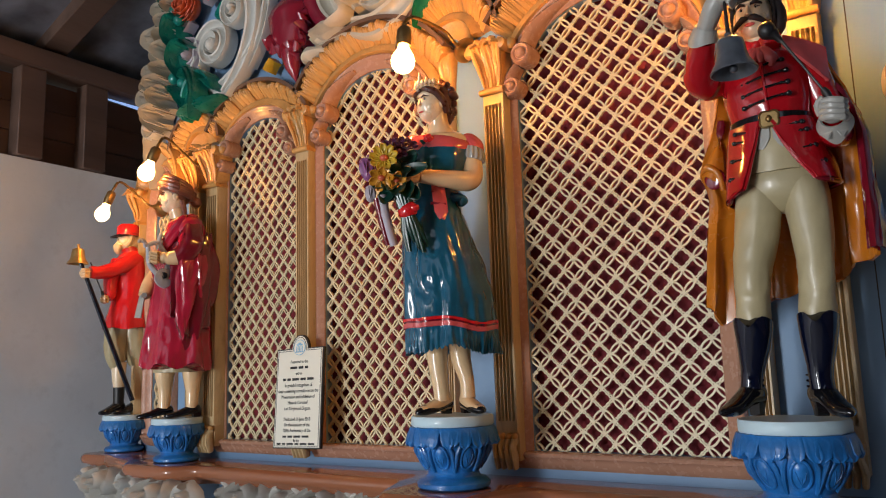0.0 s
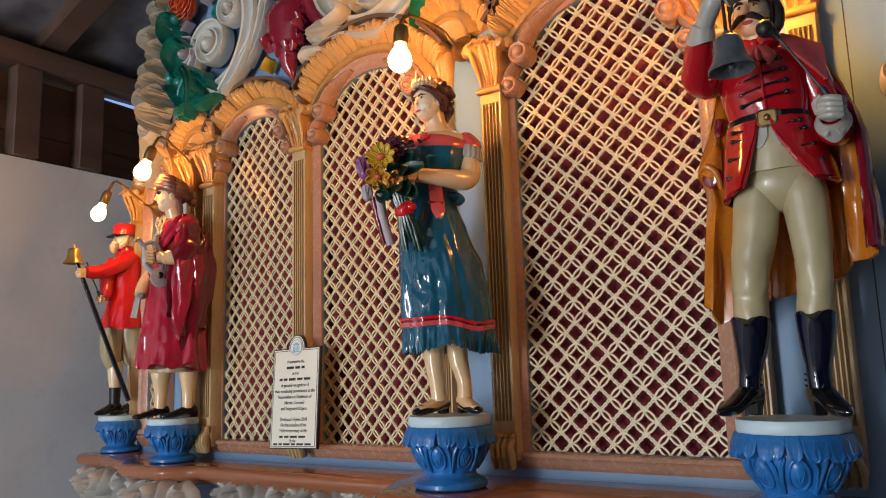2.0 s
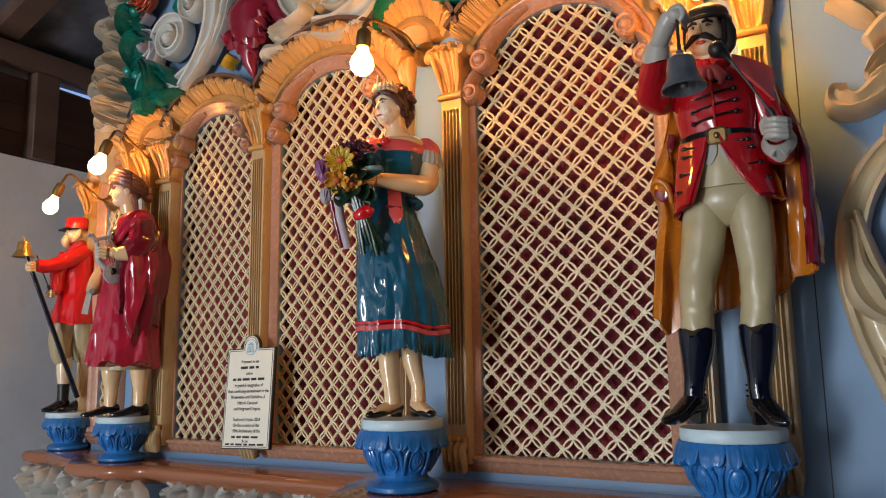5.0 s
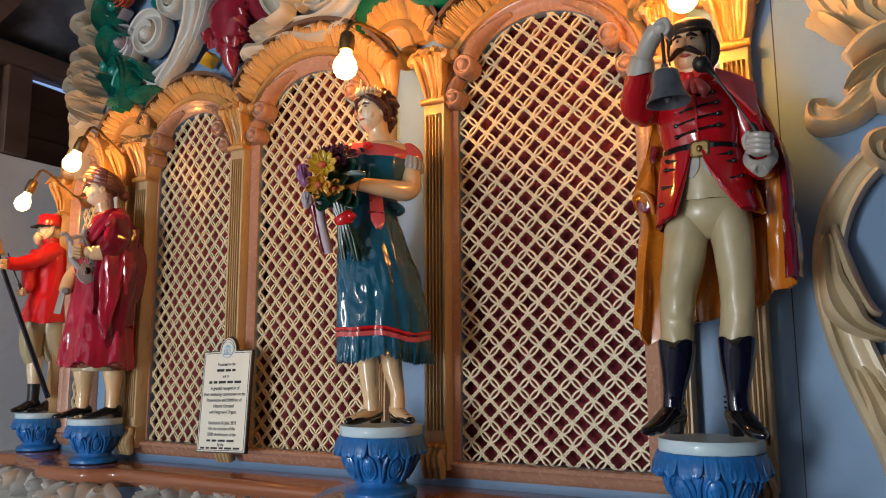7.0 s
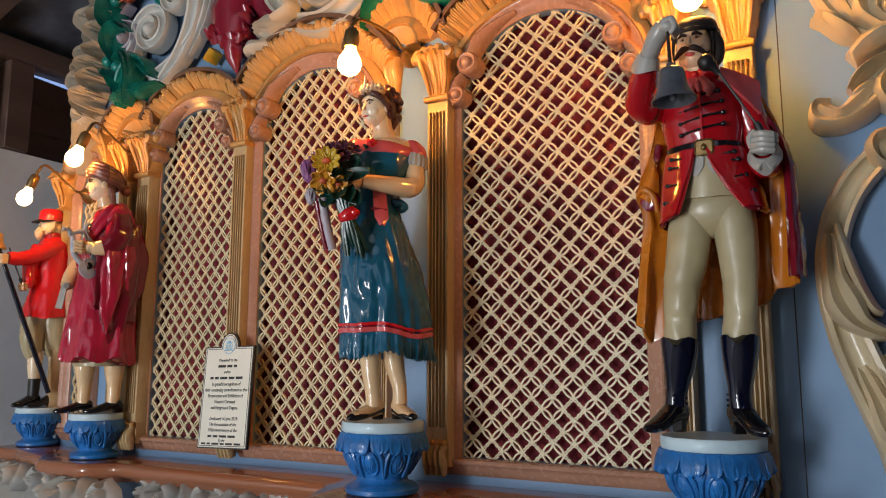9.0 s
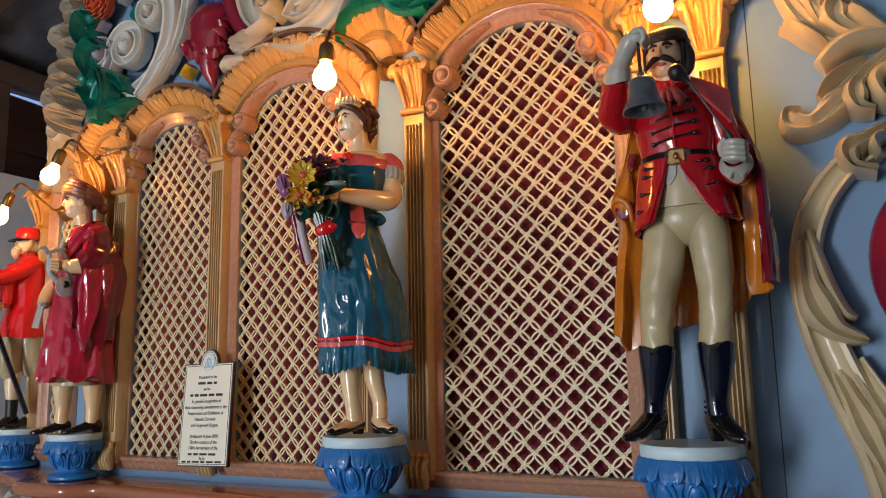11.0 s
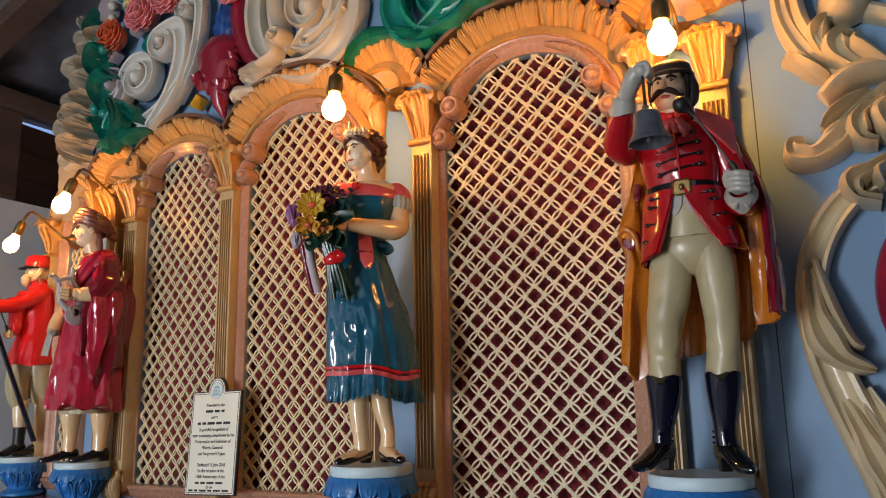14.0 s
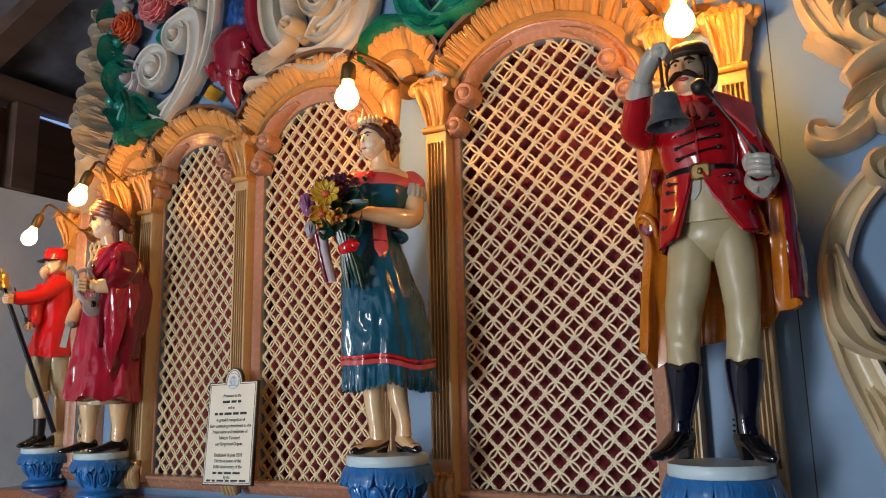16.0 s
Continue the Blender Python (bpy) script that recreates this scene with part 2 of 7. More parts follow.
    def build(self, name, parent=None, label="", smooth=True, angle=38, sharp=True):
        me = bpy.data.meshes.new(name)
        me.from_pydata(self.v, [], self.f)
        for m in self.mats:
            me.materials.append(m)
        me.polygons.foreach_set("material_index", self.m)
        bm = bmesh.new()
        bm.from_mesh(me)
        bmesh.ops.recalc_face_normals(bm, faces=bm.faces)
        bm.to_mesh(me)
        bm.free()
        if smooth:
            me.polygons.foreach_set("use_smooth", [True] * len(me.polygons))
            if sharp:
                me.set_sharp_from_angle(angle=radians(angle))
        ob = new(name, me)
        if parent:
            ob.parent = parent
        if label:
            tagged(ob, label)
        return ob


class Carved(Mesh):
    """A carving whose leaves and scrolls become parts of their own."""

    def __init__(self):
        self.v, self.f, self.m, self.mats = [], [], [], []
        self.pieces = []

    def piece(self, name):
        self.pieces.append((name, Mesh()))
        return self.pieces[-1][1]


def empty(name, m, label, category, group="", kind=""):
    ob = new(name)
    ob.matrix_world = m
    return tagged(ob, label, category, group, kind)


def spl(pts, n=6):
    """A smooth line through the points."""
    out, P = [], [Vector(p) for p in pts]
    for i in range(len(P) - 1):
        a, b, c, d = P[max(i - 1, 0)], P[i], P[i + 1], P[min(i + 2, len(P) - 1)]
        for k in range(n):
            t = k / n
            out.append(0.5 * ((2 * b) + (c - a) * t + (2 * a - 5 * b + 4 * c - d) * t * t + (3 * b - a - 3 * c + d) * t ** 3))
    return out + [P[-1]]


def lerps(vals, n):
    """n values spread evenly along the given ones."""
    return [float(np.interp(i / (n - 1) * (len(vals) - 1), range(len(vals)), vals)) for i in range(n)]


def shell(m, rows, thick, mat, back=None):
    """A carved sheet of cloth with thickness: rows of points; the far side may have another paint."""
    n, k = len(rows), len(rows[0])
    flat = [Vector(p) for r in rows for p in r]
    norm = []
    for i in range(n):
        for j in range(k):
            a = flat[min(i + 1, n - 1) * k + j] - flat[max(i - 1, 0) * k + j]
            b = flat[i * k + min(j + 1, k - 1)] - flat[i * k + max(j - 1, 0)]
            norm.append(b.cross(a).normalized())
    behind = [p - q * thick for p, q in zip(flat, norm)]
    quads = [(i * k + j, i * k + j + 1, (i + 1) * k + j + 1, (i + 1) * k + j) for i in range(n - 1) for j in range(k - 1)]
    m.add(flat, quads, mat)
    m.add(behind, [q[::-1] for q in quads], back or mat)
    rim = [j for j in range(k)] + [i * k + k - 1 for i in range(1, n)] + [(n - 1) * k + j for j in range(k - 2, -1, -1)] + [i * k for i in range(n - 2, 0, -1)]
    c = len(rim)
    m.add([flat[i] for i in rim] + [behind[i] for i in rim], [(i, (i + 1) % c, c + (i + 1) % c, c + i) for i in range(c)], mat)


ROUND = [(-1, 0), (-0.92, 0.45), (-0.6, 0.85), (0, 1), (0.6, 0.85), (0.92, 0.45), (1, 0)]
GROOVED = [(-1, 0), (-0.98, 0.75), (-0.8, 1), (-0.55, 0.95), (-0.4, 0.62), (0, 0.5), (0.4, 0.62), (0.55, 0.95), (0.8, 1), (0.98, 0.75), (1, 0)]
SOFT = [(-1, 0), (-0.93, 0.45), (-0.72, 0.86), (-0.42, 0.98), (-0.18, 0.80), (0.02, 0.66), (0.2, 0.82), (0.5, 1.0), (0.78, 0.82), (0.95, 0.42), (1, 0)]
LEAFY = [(-1, 0), (-0.95, 0.4), (-0.62, 0.8), (-0.45, 0.55), (-0.2, 0.95), (0, 0.6), (0.2, 0.95), (0.45, 0.55), (0.62, 0.8), (0.95, 0.4), (1, 0)]


def volute(m, c, r, turns, start, hand, w, h, y0, mat, tail=(), prof=ROUND, taper=0.35, tailw=None):
    """A spiral scroll with its eye at c; the tail leads on from the outer end through the points given."""
    m = m.piece("scroll")
    n, path = int(30 * turns), []
    for i in range(n + 1):
        t = i / n
        a, k = radians(start) + hand * 2 * math.pi * turns * (1 - t) * -1, r * (0.16 + 0.84 * t)
        path.append(Vector((c[0] + k * math.cos(a), c[1] + k * math.sin(a))))
    ws = [w * (taper + (1 - taper) * i / n) for i in range(n + 1)]
    if tail:
        more = spl([path[-2], path[-1], *[Vector(p) for p in tail]], 6)[7:]
        ws += lerps(tailw or [w, w * 0.7], len(more))
        path += more
    hs = [h * (1.25 - 0.35 * min(1, i / n)) for i in range(len(path))]
    m.relief(path, ws, hs, prof, y0, mat)
    m.ball((c[0], y0 - h * 0.6, c[1]), (r * 0.3, h * 0.8, r * 0.3), mat, 18, 10)


def leaf(m, pts, w, h, y0, mat, lobes=4, prof=LEAFY, point=0.15):
    """A lobed acanthus leaf along the points, widest in the middle."""
    m = m.piece("leaf")
    path = spl([Vector(p) for p in pts], 7)
    n = len(path)
    ws = [w * max(point, math.sin(math.pi * (0.055 + 0.945 * i / (n - 1))) ** 0.7) * (1 + 0.16 * math.cos(2 * math.pi * lobes * i / (n - 1))) for i in range(n)]
    hs = [h * (0.55 + 0.6 * math.sin(math.pi * i / (n - 1)) + 0.25 * (i / (n - 1)) ** 3) for i in range(n)]
    m.relief(path, ws, hs, prof, y0, mat)


def plate(name, outline, holes, y0, y1, mat, parent=None, label=""):
    """A flat board with openings, its outline in x, z; y0 is the front."""
    cu = bpy.data.curves.new(name, "CURVE")
    cu.dimensions, cu.fill_mode, cu.extrude = "2D", "BOTH", (y1 - y0) / 2
    for loop in (outline, *holes):
        s = cu.splines.new("POLY")
        s.points.add(len(loop) - 1)
        for p, q in zip(s.points, loop):
            p.co = (q[0], q[1], 0, 1)
        s.use_cyclic_u = True
    tmp = new(name, cu)
    me = bpy.data.meshes.new_from_object(tmp.evaluated_get(bpy.context.evaluated_depsgraph_get()))
    bpy.data.objects.remove(tmp)
    bpy.data.curves.remove(cu)
    me.transform(Matrix.Translation((0, (y0 + y1) / 2, 0)) @ Matrix.Rotation(radians(90), 4, "X"))
    me.name = name
    me.materials.clear()
    me.materials.append(mat)
    ob = new(name, me)
    if parent:
        ob.parent = parent
    if label:
        tagged(ob, label)
    return ob


def rect(x0, z0, x1, z1):
    return [(x0, z0), (x1, z0), (x1, z1), (x0, z1)]


def arch(x0, x1, z0, spring, grow=0.0, n=28):
    """An opening with a round head."""
    c, r = (x0 + x1) / 2, (x1 - x0) / 2 + grow
    return [(c - r, z0 - grow), (c + r, z0 - grow)] + [(c + r * math.cos(math.pi * i / n), spring + r * math.sin(math.pi * i / n)) for i in range(n + 1)]

# ---- the place round the organ ----
WALLY, LATY = 1.715, 1.722


def one_mesh(name, fill, label, category, kind="", parent=None):
    m = Mesh()
    fill(m)
    ob = m.build(name, parent)
    return tagged(ob, label, category, "", kind)


one_mesh("floor", lambda m: m.box((-3.4, -4.0, -0.1), (3.6, 3.6, 0.0), CONCRETE), "grey concrete floor of the shed", "floor", "structure")
one_mesh("ground", lambda m: m.box((-60, -60, -0.3), (60, 60, -0.12), EARTH), "bare gravel ground outside the shed", "ground", "structure")
one_mesh("wall_west", lambda m: m.box((-3.5, -4.0, 0.0), (-3.4, 3.6, 2.57), PLASTER), "smooth whitewashed board wall beside the organ", "wall", "structure")


def upper_west(m):
    for i in range(3):
        m.box((-3.5 + 0.004 * (i % 2), -4.0, 2.572 + 0.1345 * i), (-3.46 + 0.006 * (i % 2), 3.5, 2.572 + 0.1345 * (i + 1) - 0.005), WOOD)


one_mesh("wall_west_boards", upper_west, "dark weathered boards above the white wall", "wall", "structure")
one_mesh("wall_east", lambda m: m.box((3.6, -4.0, 0.0), (3.7, 3.6, 3.4), WOOD), "dark board wall", "wall", "structure")
south = plate("wall_south", rect(-3.5, 0.0, 3.7, 3.0), [rect(x - 0.4, 0.02, x + 0.4, 2.35) for x in (-2.05, -0.75)], -4.1, -4.0, WOOD)
tagged(south, "dark board wall with two open doorways", "wall", "", "structure")
one_mesh("wall_north", lambda m: m.box((-3.4, 3.5, 0.0), (3.6, 3.6, 3.4), PLASTER), "whitewashed board wall behind the organ", "wall", "structure")
one_mesh("ceiling", lambda m: m.add([(-3.75, -4.0, 3.02), (-3.75, 3.6, 3.02), (0.1, 3.6, 4.6), (0.1, -4.0, 4.6), (3.9, 3.6, 3.02), (3.9, -4.0, 3.02),
                                     (-3.75, -4.0, 3.06), (-3.75, 3.6, 3.06), (0.1, 3.6, 4.64), (0.1, -4.0, 4.64), (3.9, 3.6, 3.06), (3.9, -4.0, 3.06)],
                                    [(0, 1, 2, 3), (3, 2, 4, 5), (6, 9, 8, 7), (9, 11, 10, 8), (0, 6, 7, 1), (5, 4, 10, 11), (1, 7, 8, 2), (2, 8, 10, 4), (0, 3, 9, 6), (3, 5, 11, 9)], TIN),
         "dark sheet metal roof seen from below", "ceiling", "structure")
for y in (-2.7, -1.8, -0.9, 0.0, 0.9, 1.8, 2.7):
    def rafter(m):
        d = Vector((3.85, 0, 1.58)).normalized()
        a, b = Vector((-3.5, y, 3.20)), Vector((0.1, y, 4.58))
        m.box((0, -0.06, -0.13), ((b - a).length, 0.06, 0.0), WOOD, 0.004)
        q = Matrix.Translation(a) @ Matrix.Rotation(-math.atan2(b.z - a.z, b.x - a.x), 4, "Y")
        m.v = [tuple(q @ Vector(p)) for p in m.v]
    one_mesh("rafter", rafter, "dark rough-sawn roof rafter", "rafter", "structure")
for y in (0.86, 1.28, 1.705, 2.013, 2.42):
    one_mesh("wall_post", lambda m: m.box((-3.455, y - 0.058, 2.574), (-3.37, y + 0.058, 2.994), WOOD, 0.004), "dark timber post on top of the white wall", "post", "structure")
one_mesh("wall_plate", lambda m: m.box((-3.52, -4.0, 2.996), (-3.34, 3.5, 3.085), WOOD, 0.004), "dark timber plate under the eaves", "beam", "structure")
one_mesh("tie_beam", lambda m: m.box((-3.34, 2.55, 3.0), (3.5, 2.67, 3.14), WOOD, 0.005), "dark timber tie beam under the roof", "beam", "structure")
one_mesh("eaves_gap", lambda m: m.add([(-3.459, 2.0, 2.985), (-3.459, 2.36, 2.974), (-3.459, 2.36, 2.991), (-3.47, 2.0, 2.986), (-3.47, 2.36, 2.974), (-3.47, 2.36, 2.991)], [(0, 1, 2), (5, 4, 3), (0, 3, 4, 1), (1, 4, 5, 2), (2, 5, 3, 0)], OPENSKY), "thin bright strip of daylight under the eaves", "daylight gap", "structure")

# ---- the organ front ----
BAYS = {"end": (-2.535, -2.335, 2.225), "left": (-2.037, -1.701, 2.262), "middle": (-1.594, -1.180, 2.272), "great": (-0.902, -0.434, 2.262)}
BOTTOM = 1.372
TURNED = Matrix.Translation((-2.30, 1.715, 0)) @ Matrix.Rotation(radians(-15), 4, "Z") @ Matrix.Translation((2.30, -1.715, 0))
front = plate("wall_organ_front", [(-2.30, 1.30), (1.2, 1.30), (1.2, 3.2), (-2.28, 3.2), (-2.31, 2.95), (-2.39, 2.66), (-2.43, 2.42), (-2.30, 2.42)], [arch(a, b, BOTTOM, s) for k, (a, b, s) in BAYS.items() if k != "end"], WALLY, WALLY + 0.03, BLUE)
wing = plate("wall_organ_wing", [(-2.64, 1.30), (-2.301, 1.30), (-2.301, 2.435), (-2.56, 2.435), (-2.64, 2.30)], [arch(*BAYS["end"][:2], BOTTOM, 2.225)], WALLY, WALLY + 0.03, BLUE)
wing.matrix_world = TURNED
tagged(wing, "light blue painted end of the organ front", "wall", "", "structure")
tagged(front, "light blue painted wooden front of the fairground organ", "wall", "", "structure")
one_mesh("wall_organ_base", lambda m: m.box((-2.30, WALLY, 0.0), (1.2, WALLY + 0.03, 1.299), BLUE), "light blue painted lower front of the organ", "wall", "structure")
one_mesh("wall_organ_side", lambda m: m.box((-2.625, WALLY + 0.125, 0.0), (-2.60, 2.7, 2.4), BLUE), "light blue painted side of the organ case", "wall", "structure")


def lattice(m, x0, x1, spring, sx=0.05, sz=0.05, ox=0.0, oz=0.0):
    """Cream lattice: open eye-shaped links and pierced links in turn between the knots of a diagonal net."""
    c, r, th = (x0 + x1) / 2, (x1 - x0) / 2, 0.006
    hx, hz = sx / 2, sz / 2
    L = math.hypot(hx, hz)

    def inside(x, z):
        k = 0.012
        return x0 - k < x < x1 + k and z > BOTTOM - k and (z < spring or math.hypot(x - c, z - spring) < r + k)

    def ring(px, pz, ax, az, half, wide, thick, n):
        verts, faces = [], []
        for i in range(n):
            g = 2 * math.pi * i / n
            for k, y in ((1, 0.0), (1 - thick / wide, 0.0), (1, th), (1 - thick / wide, th)):
                kk = 1 if k == 1 else k
                u, v = (half - (0 if k == 1 else thick * 1.5)) * math.cos(g), wide * kk * math.sin(g) * abs(math.sin(g)) ** 0.3
                verts.append((px + ax * u - az * v, LATY + y, pz + az * u + ax * v))
        for i in range(n):
            a, b = 4 * i, 4 * ((i + 1) % n)
            faces += [(a, b, b + 1, a + 1), (a + 2, a, b, b + 2)[::-1], (a + 1, b + 1, b + 3, a + 3)]
        m.add(verts, faces, LATT)

    nx, nz = int((x1 - x0) / hx) + 4, int((spring + r - BOTTOM) / hz) + 4
    for i in range(-6, nx):
        for j in range(-6, nz):
            if (i + j) % 2:
                continue
            px, pz = x0 + ox + i * hx, BOTTOM + oz + j * hz
            for s in (1, -1):
                cx, cz = px + hx / 2, pz + s * hz / 2
                if not inside(cx, cz):
                    continue
                ax, az = hx / L, s * hz / L
                a, b = (i if i % 2 == 0 else i + 1), (j if j % 2 else j + s)
                if (a // 2 + (b + 1) // 2) % 2 == 0:
                    ring(cx, cz, ax, az, L * 0.55, 0.0083 * sx / 0.0526, 0.0045, 18)
                else:
                    for k in (-1, 0, 1):
                        ring(cx + ax * k * L * 0.31, cz + az * k * L * 0.31, ax, az, L * 0.2, 0.0050, 0.0037, 8)
            if inside(px, pz):
                m.lathe([(0.0045, 0), (0.0045, 0.001)], LATT, (0, 0, 0), 6)
                k = len(m.v) - 12
                for q in range(12):
                    a = 2 * math.pi * (q % 6) / 6
                    m.v[k + q] = (px + 0.0050 * math.cos(a), LATY - 0.0006 + (0.004 if q >= 6 else 0), pz + 0.0050 * math.sin(a))


def cloth(m, x0, x1, spring):
    top = spring + (x1 - x0) / 2 + 0.03
    n = 24
    rows = []
    for z in (BOTTOM - 0.03, (BOTTOM + top) / 2, top):
        rows.append([(x0 - 0.03 + (x1 - x0 + 0.06) * i / n, LATY + 0.040 + 0.003 * math.sin(i * 1.7 + z * 2), z) for i in range(n + 1)])
    m.rings(rows, CLOTH, closed=False, caps=False)


FRAMEPROF = [(-1, 0.0), (-1, 0.62), (-0.88, 0.90), (-0.66, 1.0), (-0.42, 0.94), (-0.26, 0.76), (0.1, 0.64), (0.5, 0.46), (0.85, 0.26), (1, 0.16), (1, 0)]
BANDPROF = [(-1, 0), (-0.95, 0.55), (-0.4, 0.8), (0.2, 0.85), (0.8, 1.0), (1, 0.8), (1, 0)]


def arc(c, z, r, a0, a1, n):
    return [Vector((c + r * math.cos(radians(a0 + (a1 - a0) * i / n)), z + r * math.sin(radians(a0 + (a1 - a0) * i / n)))) for i in range(n + 1)]


def one_leaf_mesh(name, w, rin, rout, depth):
    """One leaf of the leafy arch band; it points along +x from the arch's centre and curls over at its tip."""
    m, rows, cols = Mesh(), 9, 9
    grid = []
    for i in range(rows):
        t = i / (rows - 1)
        half = w * (0.50 + 0.20 * t)
        out = depth * (0.30 + 0.70 * math.sin(min(1, t * 1.1) * math.pi / 2) ** 1.2) - depth * 0.42 * max(0, (t - 0.8) / 0.2) ** 2
        ring = []
        for j in range(cols):
            u = -1 + 2 * j / (cols - 1)
            d = out - 0.0042 * (j % 2) * (0.3 + 0.7 * t) - 0.011 * u * u
            r = rin + (rout - rin) * t - 0.010 * u * u * t
            ring.append((r, -d, half * u))
        ring += [(rin + (rout - rin) * t, 0.0, half), (rin + (rout - rin) * t, 0.0, -half)]
        grid.append(ring)
    m.rings(grid, GOLD)
    ob = m.build(name, angle=60)
    me = ob.data
    bpy.data.objects.remove(ob)
    return me


def bay(name, key, sx, sz, ox, oz):
    x0, x1, s = BAYS[key]
    c, r = (x0 + x1) / 2, (x1 - x0) / 2
    scr = empty("lattice_screen", Matrix.Identity(4), "cream lattice screen over dark red cloth in an arched opening", "screen", "arched lattice screens")
    m = Mesh()
    lattice(m, x0, x1, s, sx, sz, ox, oz)
    m.build("lattice", scr, smooth=False)
    m = Mesh()
    cloth(m, x0, x1, s)
    m.build("cloth_backing", scr, "dark red cloth")
    fr = empty("arched_frame", Matrix.Identity(4), "glossy terracotta painted arched wooden frame", "frame", "arched frames")
    w = 0.021
    m = Mesh()
    k = r + w
    path = [Vector((c - k, BOTTOM + 0.001)), Vector((c - k, 1.7)), Vector((c - k, 2.0))] + arc(c, s, k, 180, 0, 40) + [Vector((c + k, 2.0)), Vector((c + k, 1.7)), Vector((c + k, BOTTOM + 0.001))]
    m.relief(path, w, 0.028, [(-a, b) for a, b in FRAMEPROF], WALLY, TERRA)
    m.build("moulding", fr)
    m = Mesh()
    m.relief([Vector((c - k - w, BOTTOM - w)), Vector((c, BOTTOM - w)), Vector((c + k + w, BOTTOM - w))], w, 0.030, [(-a, b) for a, b in FRAMEPROF], WALLY, TERRA)
    m.build("bottom_rail", fr)
    return c, r, s, fr


def leafy_arch(c, s, rb, rl, lo, hi, n, floor_z, a0=0, a1=180, mat=GOLD, edge=DARKGOLD):
    """Gold band and leaf border round an arch, kept between lo and hi."""
    th = empty("leafy_arch", Matrix.Identity(4), "ochre gold carved arch border of curling leaves", "arch moulding", "leafy arch borders")
    w = 0.0145
    m = Mesh()
    pts = [p for p in arc(c, s, rb, a1, a0, 48) if lo < p[0] < hi]
    m.relief(pts, w, 0.034, [(-a, b) for a, b in BANDPROF], WALLY, mat)
    m.build("band", th)
    step = math.pi / n
    me = one_leaf_mesh("leaf", (rb + rl) / 2 * step * 1.02, rb + w - 0.002, rl, 0.062)
    m = Mesh()
    for i in range(n):
        a = math.pi * (i + 0.5) / n
        if not a0 <= math.degrees(a) <= a1:
            continue
        rim = c + (rb + 0.04) * math.cos(a)
        if not lo < rim < hi:
            continue
        ob = new("leaf", me)
        ob.parent = th
        k = random.uniform(0.965, 1.02)
        ob.matrix_local = Matrix.Translation((c, WALLY - 0.002, s)) @ Matrix.Rotation(-a + random.uniform(-0.012, 0.012), 4, "Y") @ Matrix.Diagonal((k, random.uniform(0.88, 1.1), 1, 1))
    # thin rim just outside the leaf tips, dark brown unless edge says otherwise
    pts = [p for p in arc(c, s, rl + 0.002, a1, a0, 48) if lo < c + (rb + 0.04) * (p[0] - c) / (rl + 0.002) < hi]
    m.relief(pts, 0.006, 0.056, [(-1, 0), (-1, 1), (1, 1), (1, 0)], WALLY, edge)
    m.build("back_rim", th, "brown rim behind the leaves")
    return th


def scrolls(parent, c, s, r, hand, mat=TERRA):
    """Two bold rolled volutes at the foot of an arch, the upper one fed by an arm that leaves the moulding."""
    size = 0.55 + 1.9 * r
    at = lambda g, k: (c + hand * k * math.cos(radians(g)), s + k * math.sin(radians(g)))
    for g, k, q, deep in ((31, r * 0.965, 0.030, 0.058), (9, r * 0.985, 0.025, 0.052)):
        x, z = at(g, k)
        q *= size
        m = Mesh()
        rows = []
        for f, y in ((1.0, 0.0), (1.0, deep * 0.80), (0.94, deep * 0.93), (0.80, deep), (0.66, deep * 0.98), (0.58, deep * 0.90), (0.50, deep * 0.92), (0.44, deep * 1.06), (0.30, deep * 1.14), (0.08, deep * 1.17)):
            rows.append([(x + q * f * math.cos(2 * math.pi * j / 28), WALLY - y, z + q * f * math.sin(2 * math.pi * j / 28)) for j in range(28)])
        m.rings(rows, mat)
        if g > 20:
            path = [Vector(at(a, r + 0.016 - 0.020 * max(0, (50 - a) / 22) ** 2)) for a in range(74, 33, -4)]
            m.relief(path, lerps([0.006, 0.013, 0.018, 0.020], len(path)), lerps([0.030, 0.040, 0.050, 0.050], len(path)), ROUND, WALLY, mat)
        else:
            path = [Vector(at(a, r + 0.002 + 0.016 * math.sin(math.pi * (24 - a) / 22))) for a in range(24, 1, -3)]
            m.relief(path, lerps([0.010, 0.016, 0.010], len(path)), 0.044, ROUND, WALLY, mat)
        m.build("volute", parent, angle=50)


